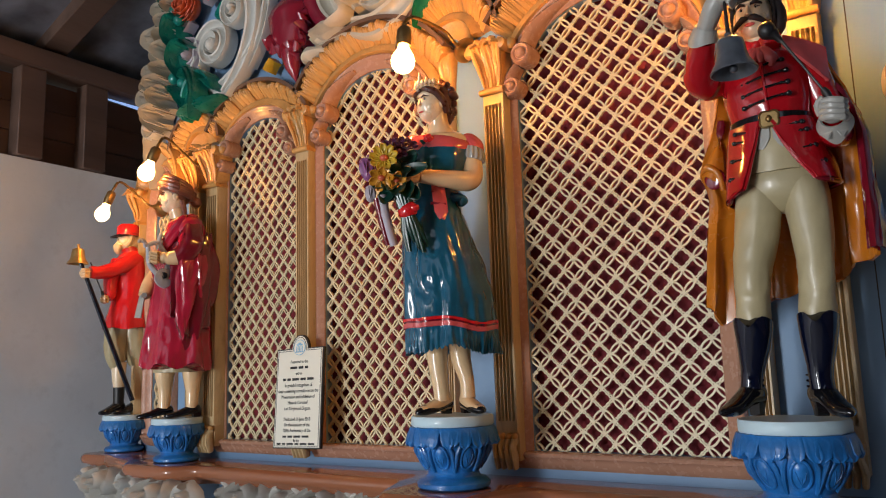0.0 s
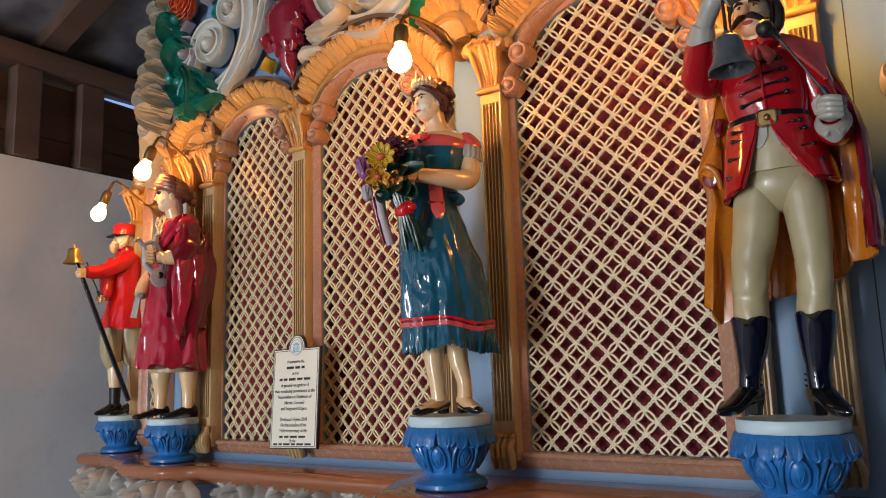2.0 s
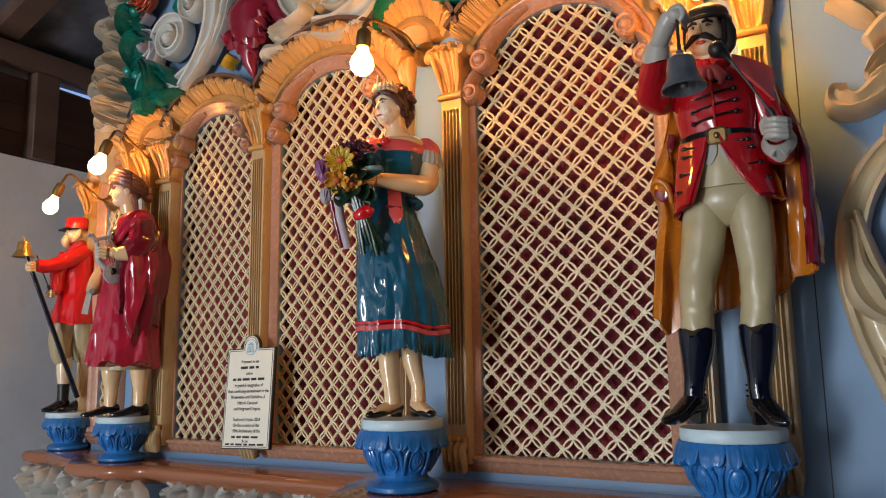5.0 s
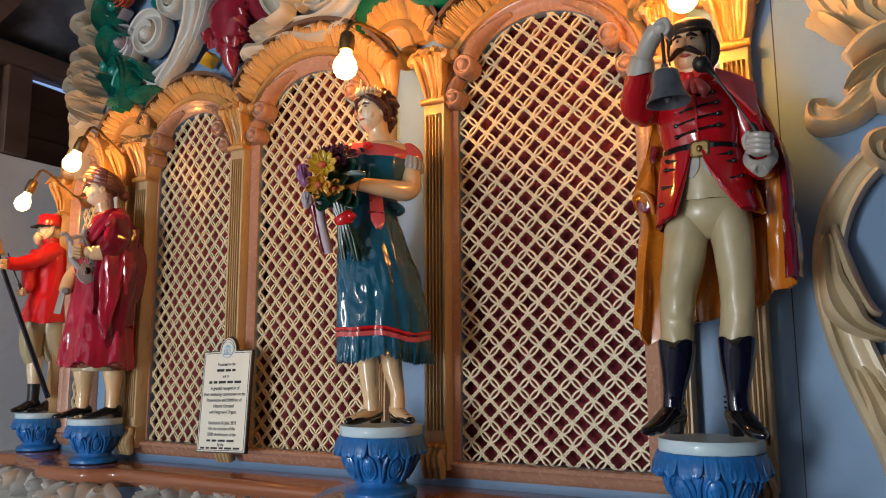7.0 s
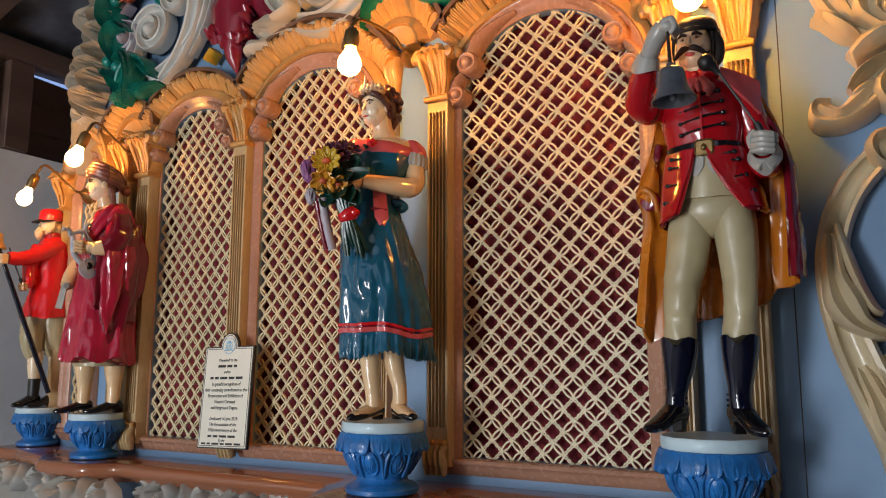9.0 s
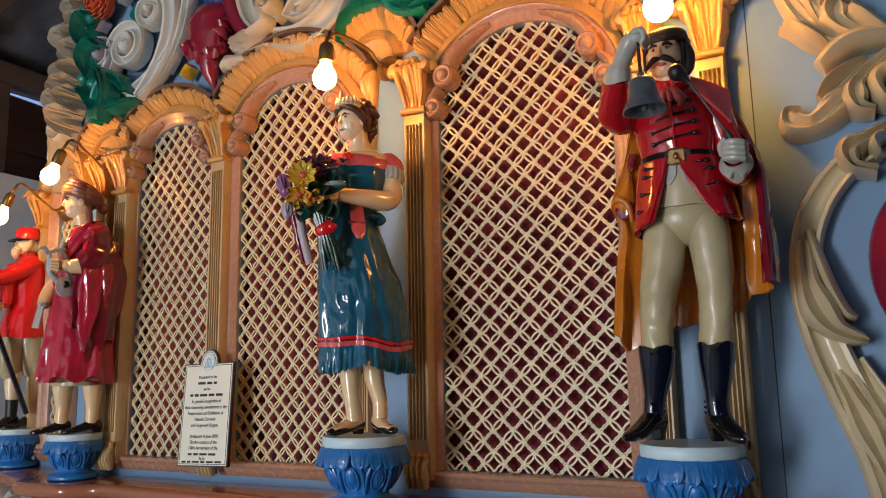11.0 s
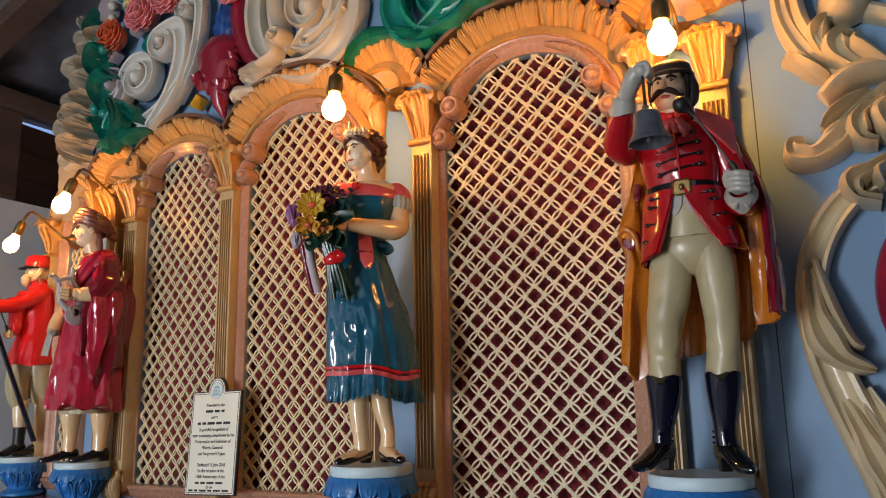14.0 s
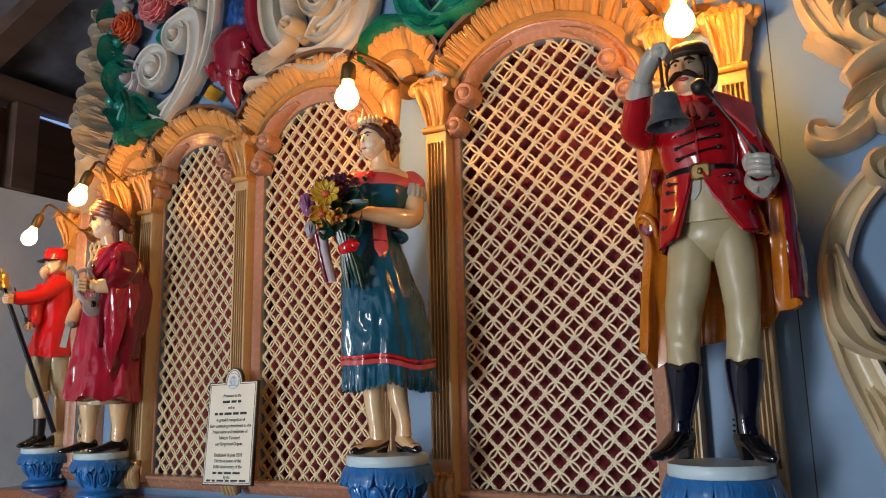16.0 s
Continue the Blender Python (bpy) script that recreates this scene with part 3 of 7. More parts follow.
def pilaster(x0, x1, top, cap=True, bottom=1.352, label="fluted tan wooden pilaster with a gold leaf capital", base=True):
    th = empty("pilaster", pose((x0 + x1) / 2, WALLY, 0), label, "pilaster", "fluted pilasters")
    w, y = (x1 - x0) / 2, -0.05
    m = Mesh()
    n, prof = 5, [(-1, 0), (-1, 0.93), (-0.94, 1)]
    for i in range(n):
        a = -0.78 + 1.56 * i / n
        b = a + 1.56 / n
        prof += [(a + 0.03, 1), (a + 0.07, 0.78), ((a + b) / 2, 0.70), (b - 0.07, 0.78), (b - 0.03, 1)]
    prof += [(0.94, 1), (1, 0.93), (1, 0)]
    z0 = bottom + 0.066
    plain = [(u, min(d, 1) if d in (0, 0.93) else 1) for u, d in prof]
    rows = []
    for z, pr in ((z0, plain), (z0 + 0.028, plain), (z0 + 0.034, prof), (top - 0.034, prof), (top - 0.028, plain), (top, plain)):
        rows.append([(w * u, y * d, z) for u, d in pr])
    m.rings(rows, TAN)
    m.build("shaft", th)
    if base:
        m = Mesh()
        for i in range(4):
            x = w * (-0.75 + 0.5 * i)
            m.ball((x, y - 0.006, z0 - 0.008), (w * 0.27, 0.010, 0.009), GOLD, 10, 7)
            m.tube([(x, y - 0.002, z0 - 0.014), (x - 0.004, y - 0.010, z0 - 0.032), (x + 0.003, y - 0.014, z0 - 0.055), (x, y - 0.004, z0 - 0.083)], [(w * 0.25, 0.012), (w * 0.24, 0.014), (w * 0.26, 0.016), (w * 0.2, 0.010)], TAN, 10)
        m.box((-w, y * 0.9, bottom), (w, -0.001, z0), TAN)
        m.build("base", th, "carved leaf scroll foot")
    if cap:
        m = Mesh()
        m.tube([(-w * 1.12, y - 0.004, top + 0.006), (0, y - 0.006, top + 0.006), (w * 1.12, y - 0.004, top + 0.006)], [0.0085, 0.009, 0.0085], GOLD, 12)
        m.box((-w * 1.05, y, top), (w * 1.05, -0.001, top + 0.012), GOLD, 0.002)
        rows, cols = [], 37
        for i in range(15):
            t = i / 12
            curl = max(0.0, t - 1.0)
            half = w * (0.88 + 0.56 * math.sin(math.pi * min(t, 1) * 0.60) ** 1.3) * (1 + 0.09 * abs(math.sin(3.2 * math.pi * t))) + curl * 0.02
            out = -y * (0.98 + 0.12 * min(t, 1) + 0.75 * min(t, 1) ** 2.4) + curl * 0.05
            ring = []
            for j in range(cols):
                u = -1 + 2 * j / (cols - 1)
                lobe = abs(math.cos(1.5 * math.pi * u + 0.5 * math.sin(3 * t)))
                d = out * (0.86 + 0.17 * lobe ** 0.6) + 0.0026 * math.cos(8 * math.pi * u * (1.25 - 0.55 * t) + 2.2 * t) * (0.3 + t)
                d *= 1 - 0.45 * max(0, abs(u) - 0.82) / 0.18
                ring.append((half * u, -d, top + 0.010 + 0.118 * min(t, 1) - 0.10 * curl * lobe + 0.004 * lobe * t))
            ring += [(half, -0.001, ring[-1][2]), (-half, -0.001, ring[0][2])]
            rows.append(ring)
        m.rings(rows, GOLD)
        for hand in (-1, 1):
            cx, cz = hand * w * 1.42, top + 0.120
            m.tube([(cx, y * 0.3, cz), (cx, y * 1.50, cz), (cx, y * 1.68, cz), (cx, y * 1.74, cz)], [0.0165, 0.0165, 0.014, 0.006], GOLD, 18)
            m.ball((cx + hand * 0.018, y * 1.15, cz + 0.002), (0.014, 0.015, 0.015), GOLD, 14, 9)
            m.tube(spl([(hand * w * 0.70, y * 1.06, top + 0.020), (hand * w * 0.95, y * 1.22, top + 0.060), (hand * w * 1.15, y * 1.55, top + 0.098), (hand * w * 1.42, y * 1.66, cz + 0.014)], 4), lerps([0.003, 0.0055, 0.007, 0.006], 13), GOLD, 9)
        for k in range(3):
            m.tube([(w * (-0.95 + 0.66 * k), y * 1.60, top + 0.132), (w * (-0.70 + 0.66 * k), y * 1.66, top + 0.133), (w * (-0.36 + 0.66 * k), y * 1.60, top + 0.132)], [0.0095, 0.0125, 0.0095], GOLD, 14)
        m.build("capital", th, "ochre gold acanthus leaf capital")
    return th


for key, sx, sz, ox, oz in (("end", 0.044, 0.0523, 0.0, 0.006), ("left", 0.042, 0.0508, 0.003, 0.008), ("middle", 0.0451, 0.0512, 0.0025, 0.0424), ("great", 0.0528, 0.0523, 0.0238, 0.0462)):
    before = set(scene.collection.objects)
    c, r, s, fr = bay(key, key, sx, sz, ox, oz)
    if key == "end":
        for ob in set(scene.collection.objects) - before:
            if not ob.parent:
                ob.matrix_world = TURNED
    if key != "end":
        scrolls(fr, c, s, r, -1)
    scrolls(fr, c, s, r, 1)

leafy_arch(-2.425, 2.225, 0.152, 0.215, -2.62, -2.20, 26, 2.2, edge=GOLD).matrix_world = TURNED
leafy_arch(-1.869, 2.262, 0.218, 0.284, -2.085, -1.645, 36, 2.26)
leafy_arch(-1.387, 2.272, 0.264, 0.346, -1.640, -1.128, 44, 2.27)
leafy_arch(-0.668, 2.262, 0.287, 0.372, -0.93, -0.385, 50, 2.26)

PIERS = {"west": (-2.175, 2.375, 0.075, 0.135, 0.125, 17), "lady": (-1.094, 2.470, 0.086, 0.164, 0.130, 19), "east": (-0.275, 2.475, 0.080, 0.150, 0.130, 18)}
for key, (x, z, inner, outer, reach, count) in PIERS.items():
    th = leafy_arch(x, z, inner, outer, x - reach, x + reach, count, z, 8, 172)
    m = Mesh()
    rows = []
    for i in range(5):
        k = (inner - 0.009) * math.cos(math.pi / 2 * i / 5)
        rows.append([(x + k * math.cos(math.pi * j / 12), WALLY - 0.006 - 0.018 * (1 - i / 5), z + k * math.sin(math.pi * j / 12)) for j in range(13)])
    m.rings(rows, GOLD, closed=False, caps=False)
    m.build("conch", th, "smooth orange-gold hollow")
    if key == "west":
        for pts, half, high in (((-2.285, 2.40), (-2.235, 2.385), (-2.185, 2.345), (-2.165, 2.29)), 0.040, 0.030), (((-2.165, 2.36), (-2.150, 2.31), (-2.165, 2.26)), 0.026, 0.045), (((-2.30, 2.36), (-2.265, 2.33), (-2.235, 2.335)), 0.018, 0.060):
            m = Mesh()
            path = spl([Vector(p) for p in pts], 6)
            m.relief(path, lerps([half * 0.5, half, half * 0.6], len(path)), high, LEAFY, WALLY, GOLD)
            m.build("leaf", th)

for x0, x1, top in ((-2.192, -2.137, 2.209), (-2.100, -2.040, 2.215), (-1.672, -1.616, 2.262), (-0.981, -0.918, 2.288), (-0.372, -0.328, 2.283), (-0.234, -0.173, 2.283)):
    pilaster(x0, x1, top)
plain = pilaster(-1.138, -1.097, 2.298, False)
m = Mesh()
rows = []
for i in range(13):
    t = i / 12
    half, out = 0.020 + 0.014 * t ** 1.5, 0.016 + 0.008 * t + 0.006 * math.sin(t * 9)
    rows.append([(half * u, -out * (1 - 0.5 * abs(u) ** 4) - 0.0025 * math.cos(9 * u), 2.298 + 0.15 * t) for u in [-1 + j / 8 for j in range(17)]] + [(half, -0.001, 2.298 + 0.15 * t), (-half, -0.001, 2.298 + 0.15 * t)])
m.rings(rows, GOLD)
m.tube([(-0.024, -0.030, 2.303), (0.024, -0.030, 2.303)], [0.009, 0.009], GOLD, 12)
m.build("capital", plain, "plain orange-gold console")
pilaster(-2.625, -2.585, 2.165).matrix_world = TURNED @ pose(-2.605, WALLY, 0)


# ---- the ledge ----
def ledge_front(x):
    base = 1.565 + 0.27 * max(0.0, -2.30 - x)
    y = base
    for c, r, out in ((-0.27, 0.13, 1.375), (-1.0, 0.13, 1.375), (-2.150, 0.120, 1.500), (-2.645, 0.09, 1.640)):
        d = abs(x - c)
        if d < r + 0.08:
            k = min(1.0, (r + 0.08 - d) / 0.11)
            y = min(y, base + (out - base) * (3 * k * k - 2 * k ** 3))
    return y


def ledge(m):
    n = 300
    prof = [(0.0, 0.0), (-0.012, 0.003), (-0.020, 0.012), (-0.021, 0.022), (-0.014, 0.034), (0.004, 0.037), (0.010, 0.044), (0.03, 0.048), (0.04, 0.060), (0.065, 0.064)]
    rows = []
    for i in range(n + 1):
        x = -2.735 + 3.7 * i / n
        y, back = ledge_front(x), WALLY - 0.001 + 0.27 * max(0.0, -2.30 - x)
        rows.append([(x, back, 1.309)] + [(x, y + a, 1.309 - b) for a, b in prof] + [(x, back, 1.245)])
    m.rings(rows, LEDGE)


one_mesh("ledge", ledge, "varnished brown moulded ledge that carries the figures", "ledge", "structure")


# ---- pedestals ----
def fringe_mesh(shift, length):
    """One hanging tongue of the fringe: hollow face, raised worn rim, round tip; it hangs outside a ring of 0.1 m."""
    m, rows = Mesh(), []
    for i in range(8):
        t = i / 7
        half = 0.0138 * (1.0 if t < 0.55 else math.sqrt(max(0.06, 1 - ((t - 0.55) / 0.47) ** 2)))
        ring = []
        for j in range(9):
            u = -1 + 2 * j / 8
            rim = 0.0042 * abs(u) ** 2 * (0.4 + t) + 0.0018 * (1 - abs(u)) ** 2
            rise = 0.0985 + 0.0085 * math.sin(t * 2.2) + rim - 0.003 * (abs(u) > 0.95) + (0.0025 if i == 6 else 0)
            ring.append((rise, half * u + shift * t * 0.006, -length * t))
        ring += [(0.092 + 0.004 * t, half + shift * t * 0.006, -length * t), (0.092 + 0.004 * t, -half + shift * t * 0.006, -length * t)]
        rows.append(ring)
    m.rings(rows, PBLUE)
    ob = m.build("fringe_leaf", angle=50)
    me = ob.data
    bpy.data.objects.remove(ob)
    return me


FRINGE = [fringe_mesh(s, l) for s, l in ((0.0, 0.043), (1.0, 0.046), (-1.0, 0.041))]


def pedestal(x, y, z, size=1.0):
    th = empty("pedestal", pose(x, y, z) @ Matrix.Diagonal((size, size, size, 1)), "blue carved wooden pedestal with a pale slab on top", "pedestal", "figure pedestals")
    m = Mesh()
    m.lathe([(0.078, 0.0), (0.086, 0.005), (0.087, 0.015), (0.080, 0.023), (0.068, 0.026), (0.062, 0.031), (0.060, 0.038), (0.066, 0.050), (0.078, 0.070), (0.088, 0.092), (0.092, 0.112), (0.085, 0.135), (0.0, 0.136)], PBLUE, (0, 0, 0), 40)
    m.build("bowl", th)
    zs = (0.031, 0.038, 0.050, 0.070, 0.092, 0.112)
    surf = lambda a, z, up: (lambda r: Vector((r * math.cos(a), r * math.sin(a), z)))(float(np.interp(z, zs, (0.062, 0.060, 0.066, 0.078, 0.088, 0.092))) + up)
    for i in range(8):
        a = 2 * math.pi * (i + 0.30) / 8
        m = Mesh()
        oval = [surf(a + 0.21 * math.cos(g), 0.073 + 0.027 * math.sin(g) - 0.003 * math.cos(2 * g), 0.0015) for g in [2 * math.pi * q / 24 for q in range(25)]]
        m.tube(oval, 0.0030, PBLUE, 7)
        rows = [[surf(a + 0.19 * k * math.cos(g), 0.073 + 0.024 * k * math.sin(g), 0.006 * (1 - k * k) + 0.001) for g in [2 * math.pi * q / 20 for q in range(20)]] for k in (1, 0.8, 0.55, 0.3, 0.05)]
        m.rings(rows, PBLUE)
        for h in (-0.10, 0.0, 0.10):
            m.tube([surf(a, 0.056, 0.005), surf(a + h * 0.7, 0.070, 0.0065), surf(a + h, 0.082, 0.005)], [0.0008, 0.0014, 0.0006], PBLUE, 6)
        m.build("carved_oval", th)
        m = Mesh()
        e = a + math.pi / 8
        for h in (-1, 1):
            m.tube([surf(e, 0.042, 0.001), surf(e + h * 0.03, 0.062, 0.003), surf(e + h * 0.07, 0.088, 0.003), surf(e + h * 0.16, 0.106, 0.001)], [0.004, 0.0045, 0.005, 0.003], PBLUE, 7)
        m.build("carved_stem", th)
    m = Mesh()
    m.lathe([(0.0, 0.143), (0.092, 0.1428), (0.098, 0.139), (0.099, 0.128), (0.095, 0.112), (0.080, 0.108)], PBLUE, (0, 0, 0), 40)
    m.build("fringe_band", th)
    for i in range(27):
        a = 2 * math.pi * i / 27 + random.uniform(-0.02, 0.02)
        ob = new("fringe_leaf", FRINGE[i % 3])
        ob.parent = th
        ob.matrix_local = Matrix.Rotation(a, 4, "Z") @ Matrix.Translation((0, 0, 0.1425)) @ Matrix.Rotation(random.uniform(-0.10, 0.10), 4, "X") @ Matrix.Diagonal((1, random.uniform(0.95, 1.1), random.uniform(0.93, 1.06), 1))
    m = Mesh()
    m.lathe([(0.0, 0.143), (0.097, 0.143), (0.099, 0.146), (0.099, 0.164), (0.097, 0.167), (0.0, 0.167)], SLAB, (0, 0, 0), 12)
    m.build("slab", th, "pale blue-white slab")
    return th


SPOTS = {"man": (-0.268, 1.50), "lady": (-1.0, 1.50), "lyre": (-2.140, 1.600), "herald": (-2.632, 1.736)}
for key, (x, y) in SPOTS.items():
    pedestal(x, y, 1.310, {"man": 0.97, "lady": 0.97, "lyre": 0.82, "herald": 0.80}[key])


# ---- lamps ----
def lamp(plate_at, bulb_at, power=1.0, k=1.0, label="lit clear bulb on a curved bronze wall arm"):
    """Wall lamp: a turned back plate, a bent arm, a socket and a lit bulb."""
    p, b = Vector(plate_at), Vector(bulb_at)
    th = empty("wall_lamp", Matrix.Translation(p), label, "wall lamp", "bulb lamps over the figures")
    d = (b - p)
    m = Mesh()
    m.lathe([(0.0, -0.001), (0.034, -0.001), (0.036, 0.006), (0.030, 0.016), (0.018, 0.026), (0.010, 0.034), (0.007, 0.044), (0.0, 0.045)], BRASS, segs=26)
    q = Matrix.Rotation(radians(90), 4, "X")
    m.v = [tuple(q @ Vector(v)) for v in m.v]
    m.build("back_plate", th)
    axis = Vector((d.x * 0.15, d.y * 0.1, -1)).normalized()
    axis = Vector((-0.30, -0.22, -0.93)).normalized() if d.x < -0.04 or p.x < -2 else Vector((0, -0.1, -1)).normalized()
    neck = d - axis * 0.052
    top = neck - axis * 0.045
    m = Mesh()
    path = spl([Vector((0, -0.04, 0)), Vector((0, -0.065, 0.004)), Vector((top.x * 0.45, -0.09, 0.03)), Vector((top.x * 0.75, top.y * 0.85, top.z + 0.040)), top - axis * 0.016, top + axis * 0.004], 6)
    m.tube(path, 0.0046, BRASS, 12)
    m.build("arm", th)
    m = Mesh()
    m.tube([top - axis * 0.002, top + axis * 0.006, top + axis * 0.03, top + axis * 0.048], [0.012 * k, 0.018 * k, 0.0195 * k, 0.017 * k], BRASS, 18)
    m.build("socket", th)
    m = Mesh()
    prof = [(-0.006, 0.012), (0.006, 0.0135), (0.018, 0.018), (0.032, 0.0265), (0.046, 0.030), (0.060, 0.0275), (0.070, 0.020), (0.076, 0.010), (0.0775, 0.002)]
    m.tube([neck + axis * a * (0.5 + k / 2) for a, r in prof], [r * k for a, r in prof], GLASS, 24)
    m.build("bulb", th, "bright warm glass bulb")
    m = Mesh()
    m.tube([neck + axis * (0.034 * k), neck + axis * (0.052 * k)], [0.003 * k, 0.003 * k], FILAMENT, 10)
    m.build("filament", th, "white-hot filament")
    lit = new("bulb_light", bpy.data.lights.new("bulb_light", "POINT"))
    lit.data.energy, lit.data.color, lit.data.shadow_soft_size = BULB * power, BULBWARM, 0.012 * k
    lit.matrix_world = Matrix.Translation(p + neck + axis * (0.043 * k))
    return th


lamp((-1.041, WALLY - 0.026, 2.440), (-1.070, 1.435, 2.328))
lamp((-0.262, WALLY - 0.026, 2.432), (-0.266, 1.462, 2.322), 1.15)
lamp((-2.120, WALLY - 0.026, 2.300), (-2.178, 1.48, 2.243), 0.5, 0.92)
lamp((-2.470, 1.760, 2.215), (-2.537, 1.55, 2.162), 0.24, 0.85)

# ---- the plaque ----
PLQ = Matrix.Translation((-1.6285, 1.628, 1.362)) @ Matrix.Rotation(radians(-5), 4, "X") @ Matrix.Rotation(radians(-1.4), 4, "Y")
plq = empty("plaque", PLQ, "cream dedication plaque with black border leaning on the frame", "plaque")


def plaque_outline(k):
    w, h = 0.0945 - k, 0.290 - k
    return [(-w, k), (w, k), (w, h)] + [(0.034 * math.cos(math.pi * i / 14) * (1 - k / 0.04), h + (0.040 - 0.0 * k) * math.sin(math.pi * i / 14)) for i in range(15)] + [(-w, h)]


plate("board", plaque_outline(0), [], -0.004, 0.006, INK, plq, "black edge")
plate("face", plaque_outline(0.0035), [], -0.0052, -0.0041, PLAQUE, plq, "cream printed face")
plate("border_line", plaque_outline(0.0065), [plaque_outline(0.0082)], -0.0057, -0.0053, INK, plq)
m = Mesh()
m.lathe([(0.0, 0.0), (0.0235, 0.0), (0.0235, 0.0008), (0.0, 0.0008)], PLAQUEBLUE, segs=26)
m.lathe([(0.0, 0.0009), (0.0215, 0.0009), (0.0215, 0.0012), (0.0, 0.0012)], PLAQUE, segs=26)
for i in range(5):
    m.box((-0.013 + 0.0058 * i, -0.012, 0.0013), (-0.010 + 0.0058 * i, 0.003 + 0.004 * (i % 2), 0.0016), PLAQUEBLUE)
m.box((-0.016, -0.015, 0.0013), (0.016, -0.012, 0.0016), PLAQUEBLUE)
m.box((-0.012, 0.006, 0.0013), (0.012, 0.010, 0.0017), PLAQUEBLUE)
m.box((-0.006, 0.010, 0.0013), (0.006, 0.014, 0.0016), PLAQUEBLUE)
m.v = [(x, -0.0058 - z, 0.292 + y) for x, y, z in m.v]
m.build("medallion", plq, "light blue round medallion")


def words(text, z, size, bold=False):
    cu = bpy.data.curves.new("line", "FONT")
    cu.body, cu.size, cu.align_x, cu.extrude = text, size, "CENTER", 0.0002
    cu.offset = 0.0004 if bold else 0.00012
    tmp = new("line", cu)
    me = bpy.data.meshes.new_from_object(tmp.evaluated_get(bpy.context.evaluated_depsgraph_get()))
    bpy.data.objects.remove(tmp)
    bpy.data.curves.remove(cu)
    me.transform(Matrix.Translation((0, -0.0057, z)) @ Matrix.Rotation(radians(90), 4, "X") @ Matrix.Diagonal((0.82, 1, 1, 1)))
    me.materials.clear()
    me.materials.append(INK)
    ob = new("text_line", me)
    ob.parent = plq


def bar(z, half, size):
    m, x = Mesh(), -half
    while x < half:
        w = min(random.uniform(0.012, 0.03), half - x)
        m.box((x, -0.0060, z), (x + w, -0.0056, z + size), INK)
        x += w + 0.006
    m.build("text_bar", plq, smooth=False)


words("Presented to the", 0.246, 0.0125)
bar(0.2290, 0.036, 0.0072)
words("and to", 0.212, 0.0120)
bar(0.1950, 0.064, 0.0072)
for i, s in enumerate(("In grateful recognition of", "their continuing commitment to the", "Preservation and Exhibition of", "Historic Carousel", "and Fairground Organs.")):
    words(s, 0.1770 - 0.0168 * i, 0.0135)
for i, s in enumerate(("Dedicated 16 June 2018", "On the occasion of the", "150th Anniversary of the")):
    words(s, 0.0790 - 0.0160 * i, 0.0135)
bar(0.0310, 0.055, 0.0060)
words("By the", 0.0190, 0.0115)
bar(0.0105, 0.078, 0.0055)


# ---- carved figures: each one piece ----
FOLDS = {"teal_blue_gloss": 0.0056, "crimson_gloss": 0.0060, "deep_red_gloss": 0.0050, "orange_cape": 0.0050, "scarlet_gloss": 0.0032, "red_gloss": 0.0034, "cream_breeches": 0.0030, "coral_gloss": 0.0012, "navy_gloss": 0.0010, "painted_brown_hair": 0.0022}


def carve(me):
    """Knife-cut folds and small unevenness over a carved figure."""
    depth = [0.0007] * len(me.vertices)
    for p in me.polygons:
        d = FOLDS.get(me.materials[p.material_index].name, 0.0007)
        for i in p.vertices:
            depth[i] = d
    moved = []
    for v in me.vertices:
        p = v.co
        a = noise.noise(Vector((p.x * 26, p.y * 26, p.z * 6 + 3 * noise.noise(p * 9))))
        b = noise.noise(Vector((p.x * 55, p.y * 55, p.z * 16)))
        c = noise.noise(p * 120)
        fold = (1 - 2 * abs(a)) * 0.8 + b * 0.5 + c * 0.18 - 0.3
        moved.append(p + v.normal * depth[v.index] * fold)
    for v, p in zip(me.vertices, moved):
        v.co = p


def place(m, name, at, turn, size, label):
    ob = m.build(name)
    carve(ob.data)
    ob.matrix_world = pose(*at, 0, 0, turn) @ Matrix.Diagonal((size, size, size, 1))
    return tagged(ob, label, "statue", "carved organ figures")


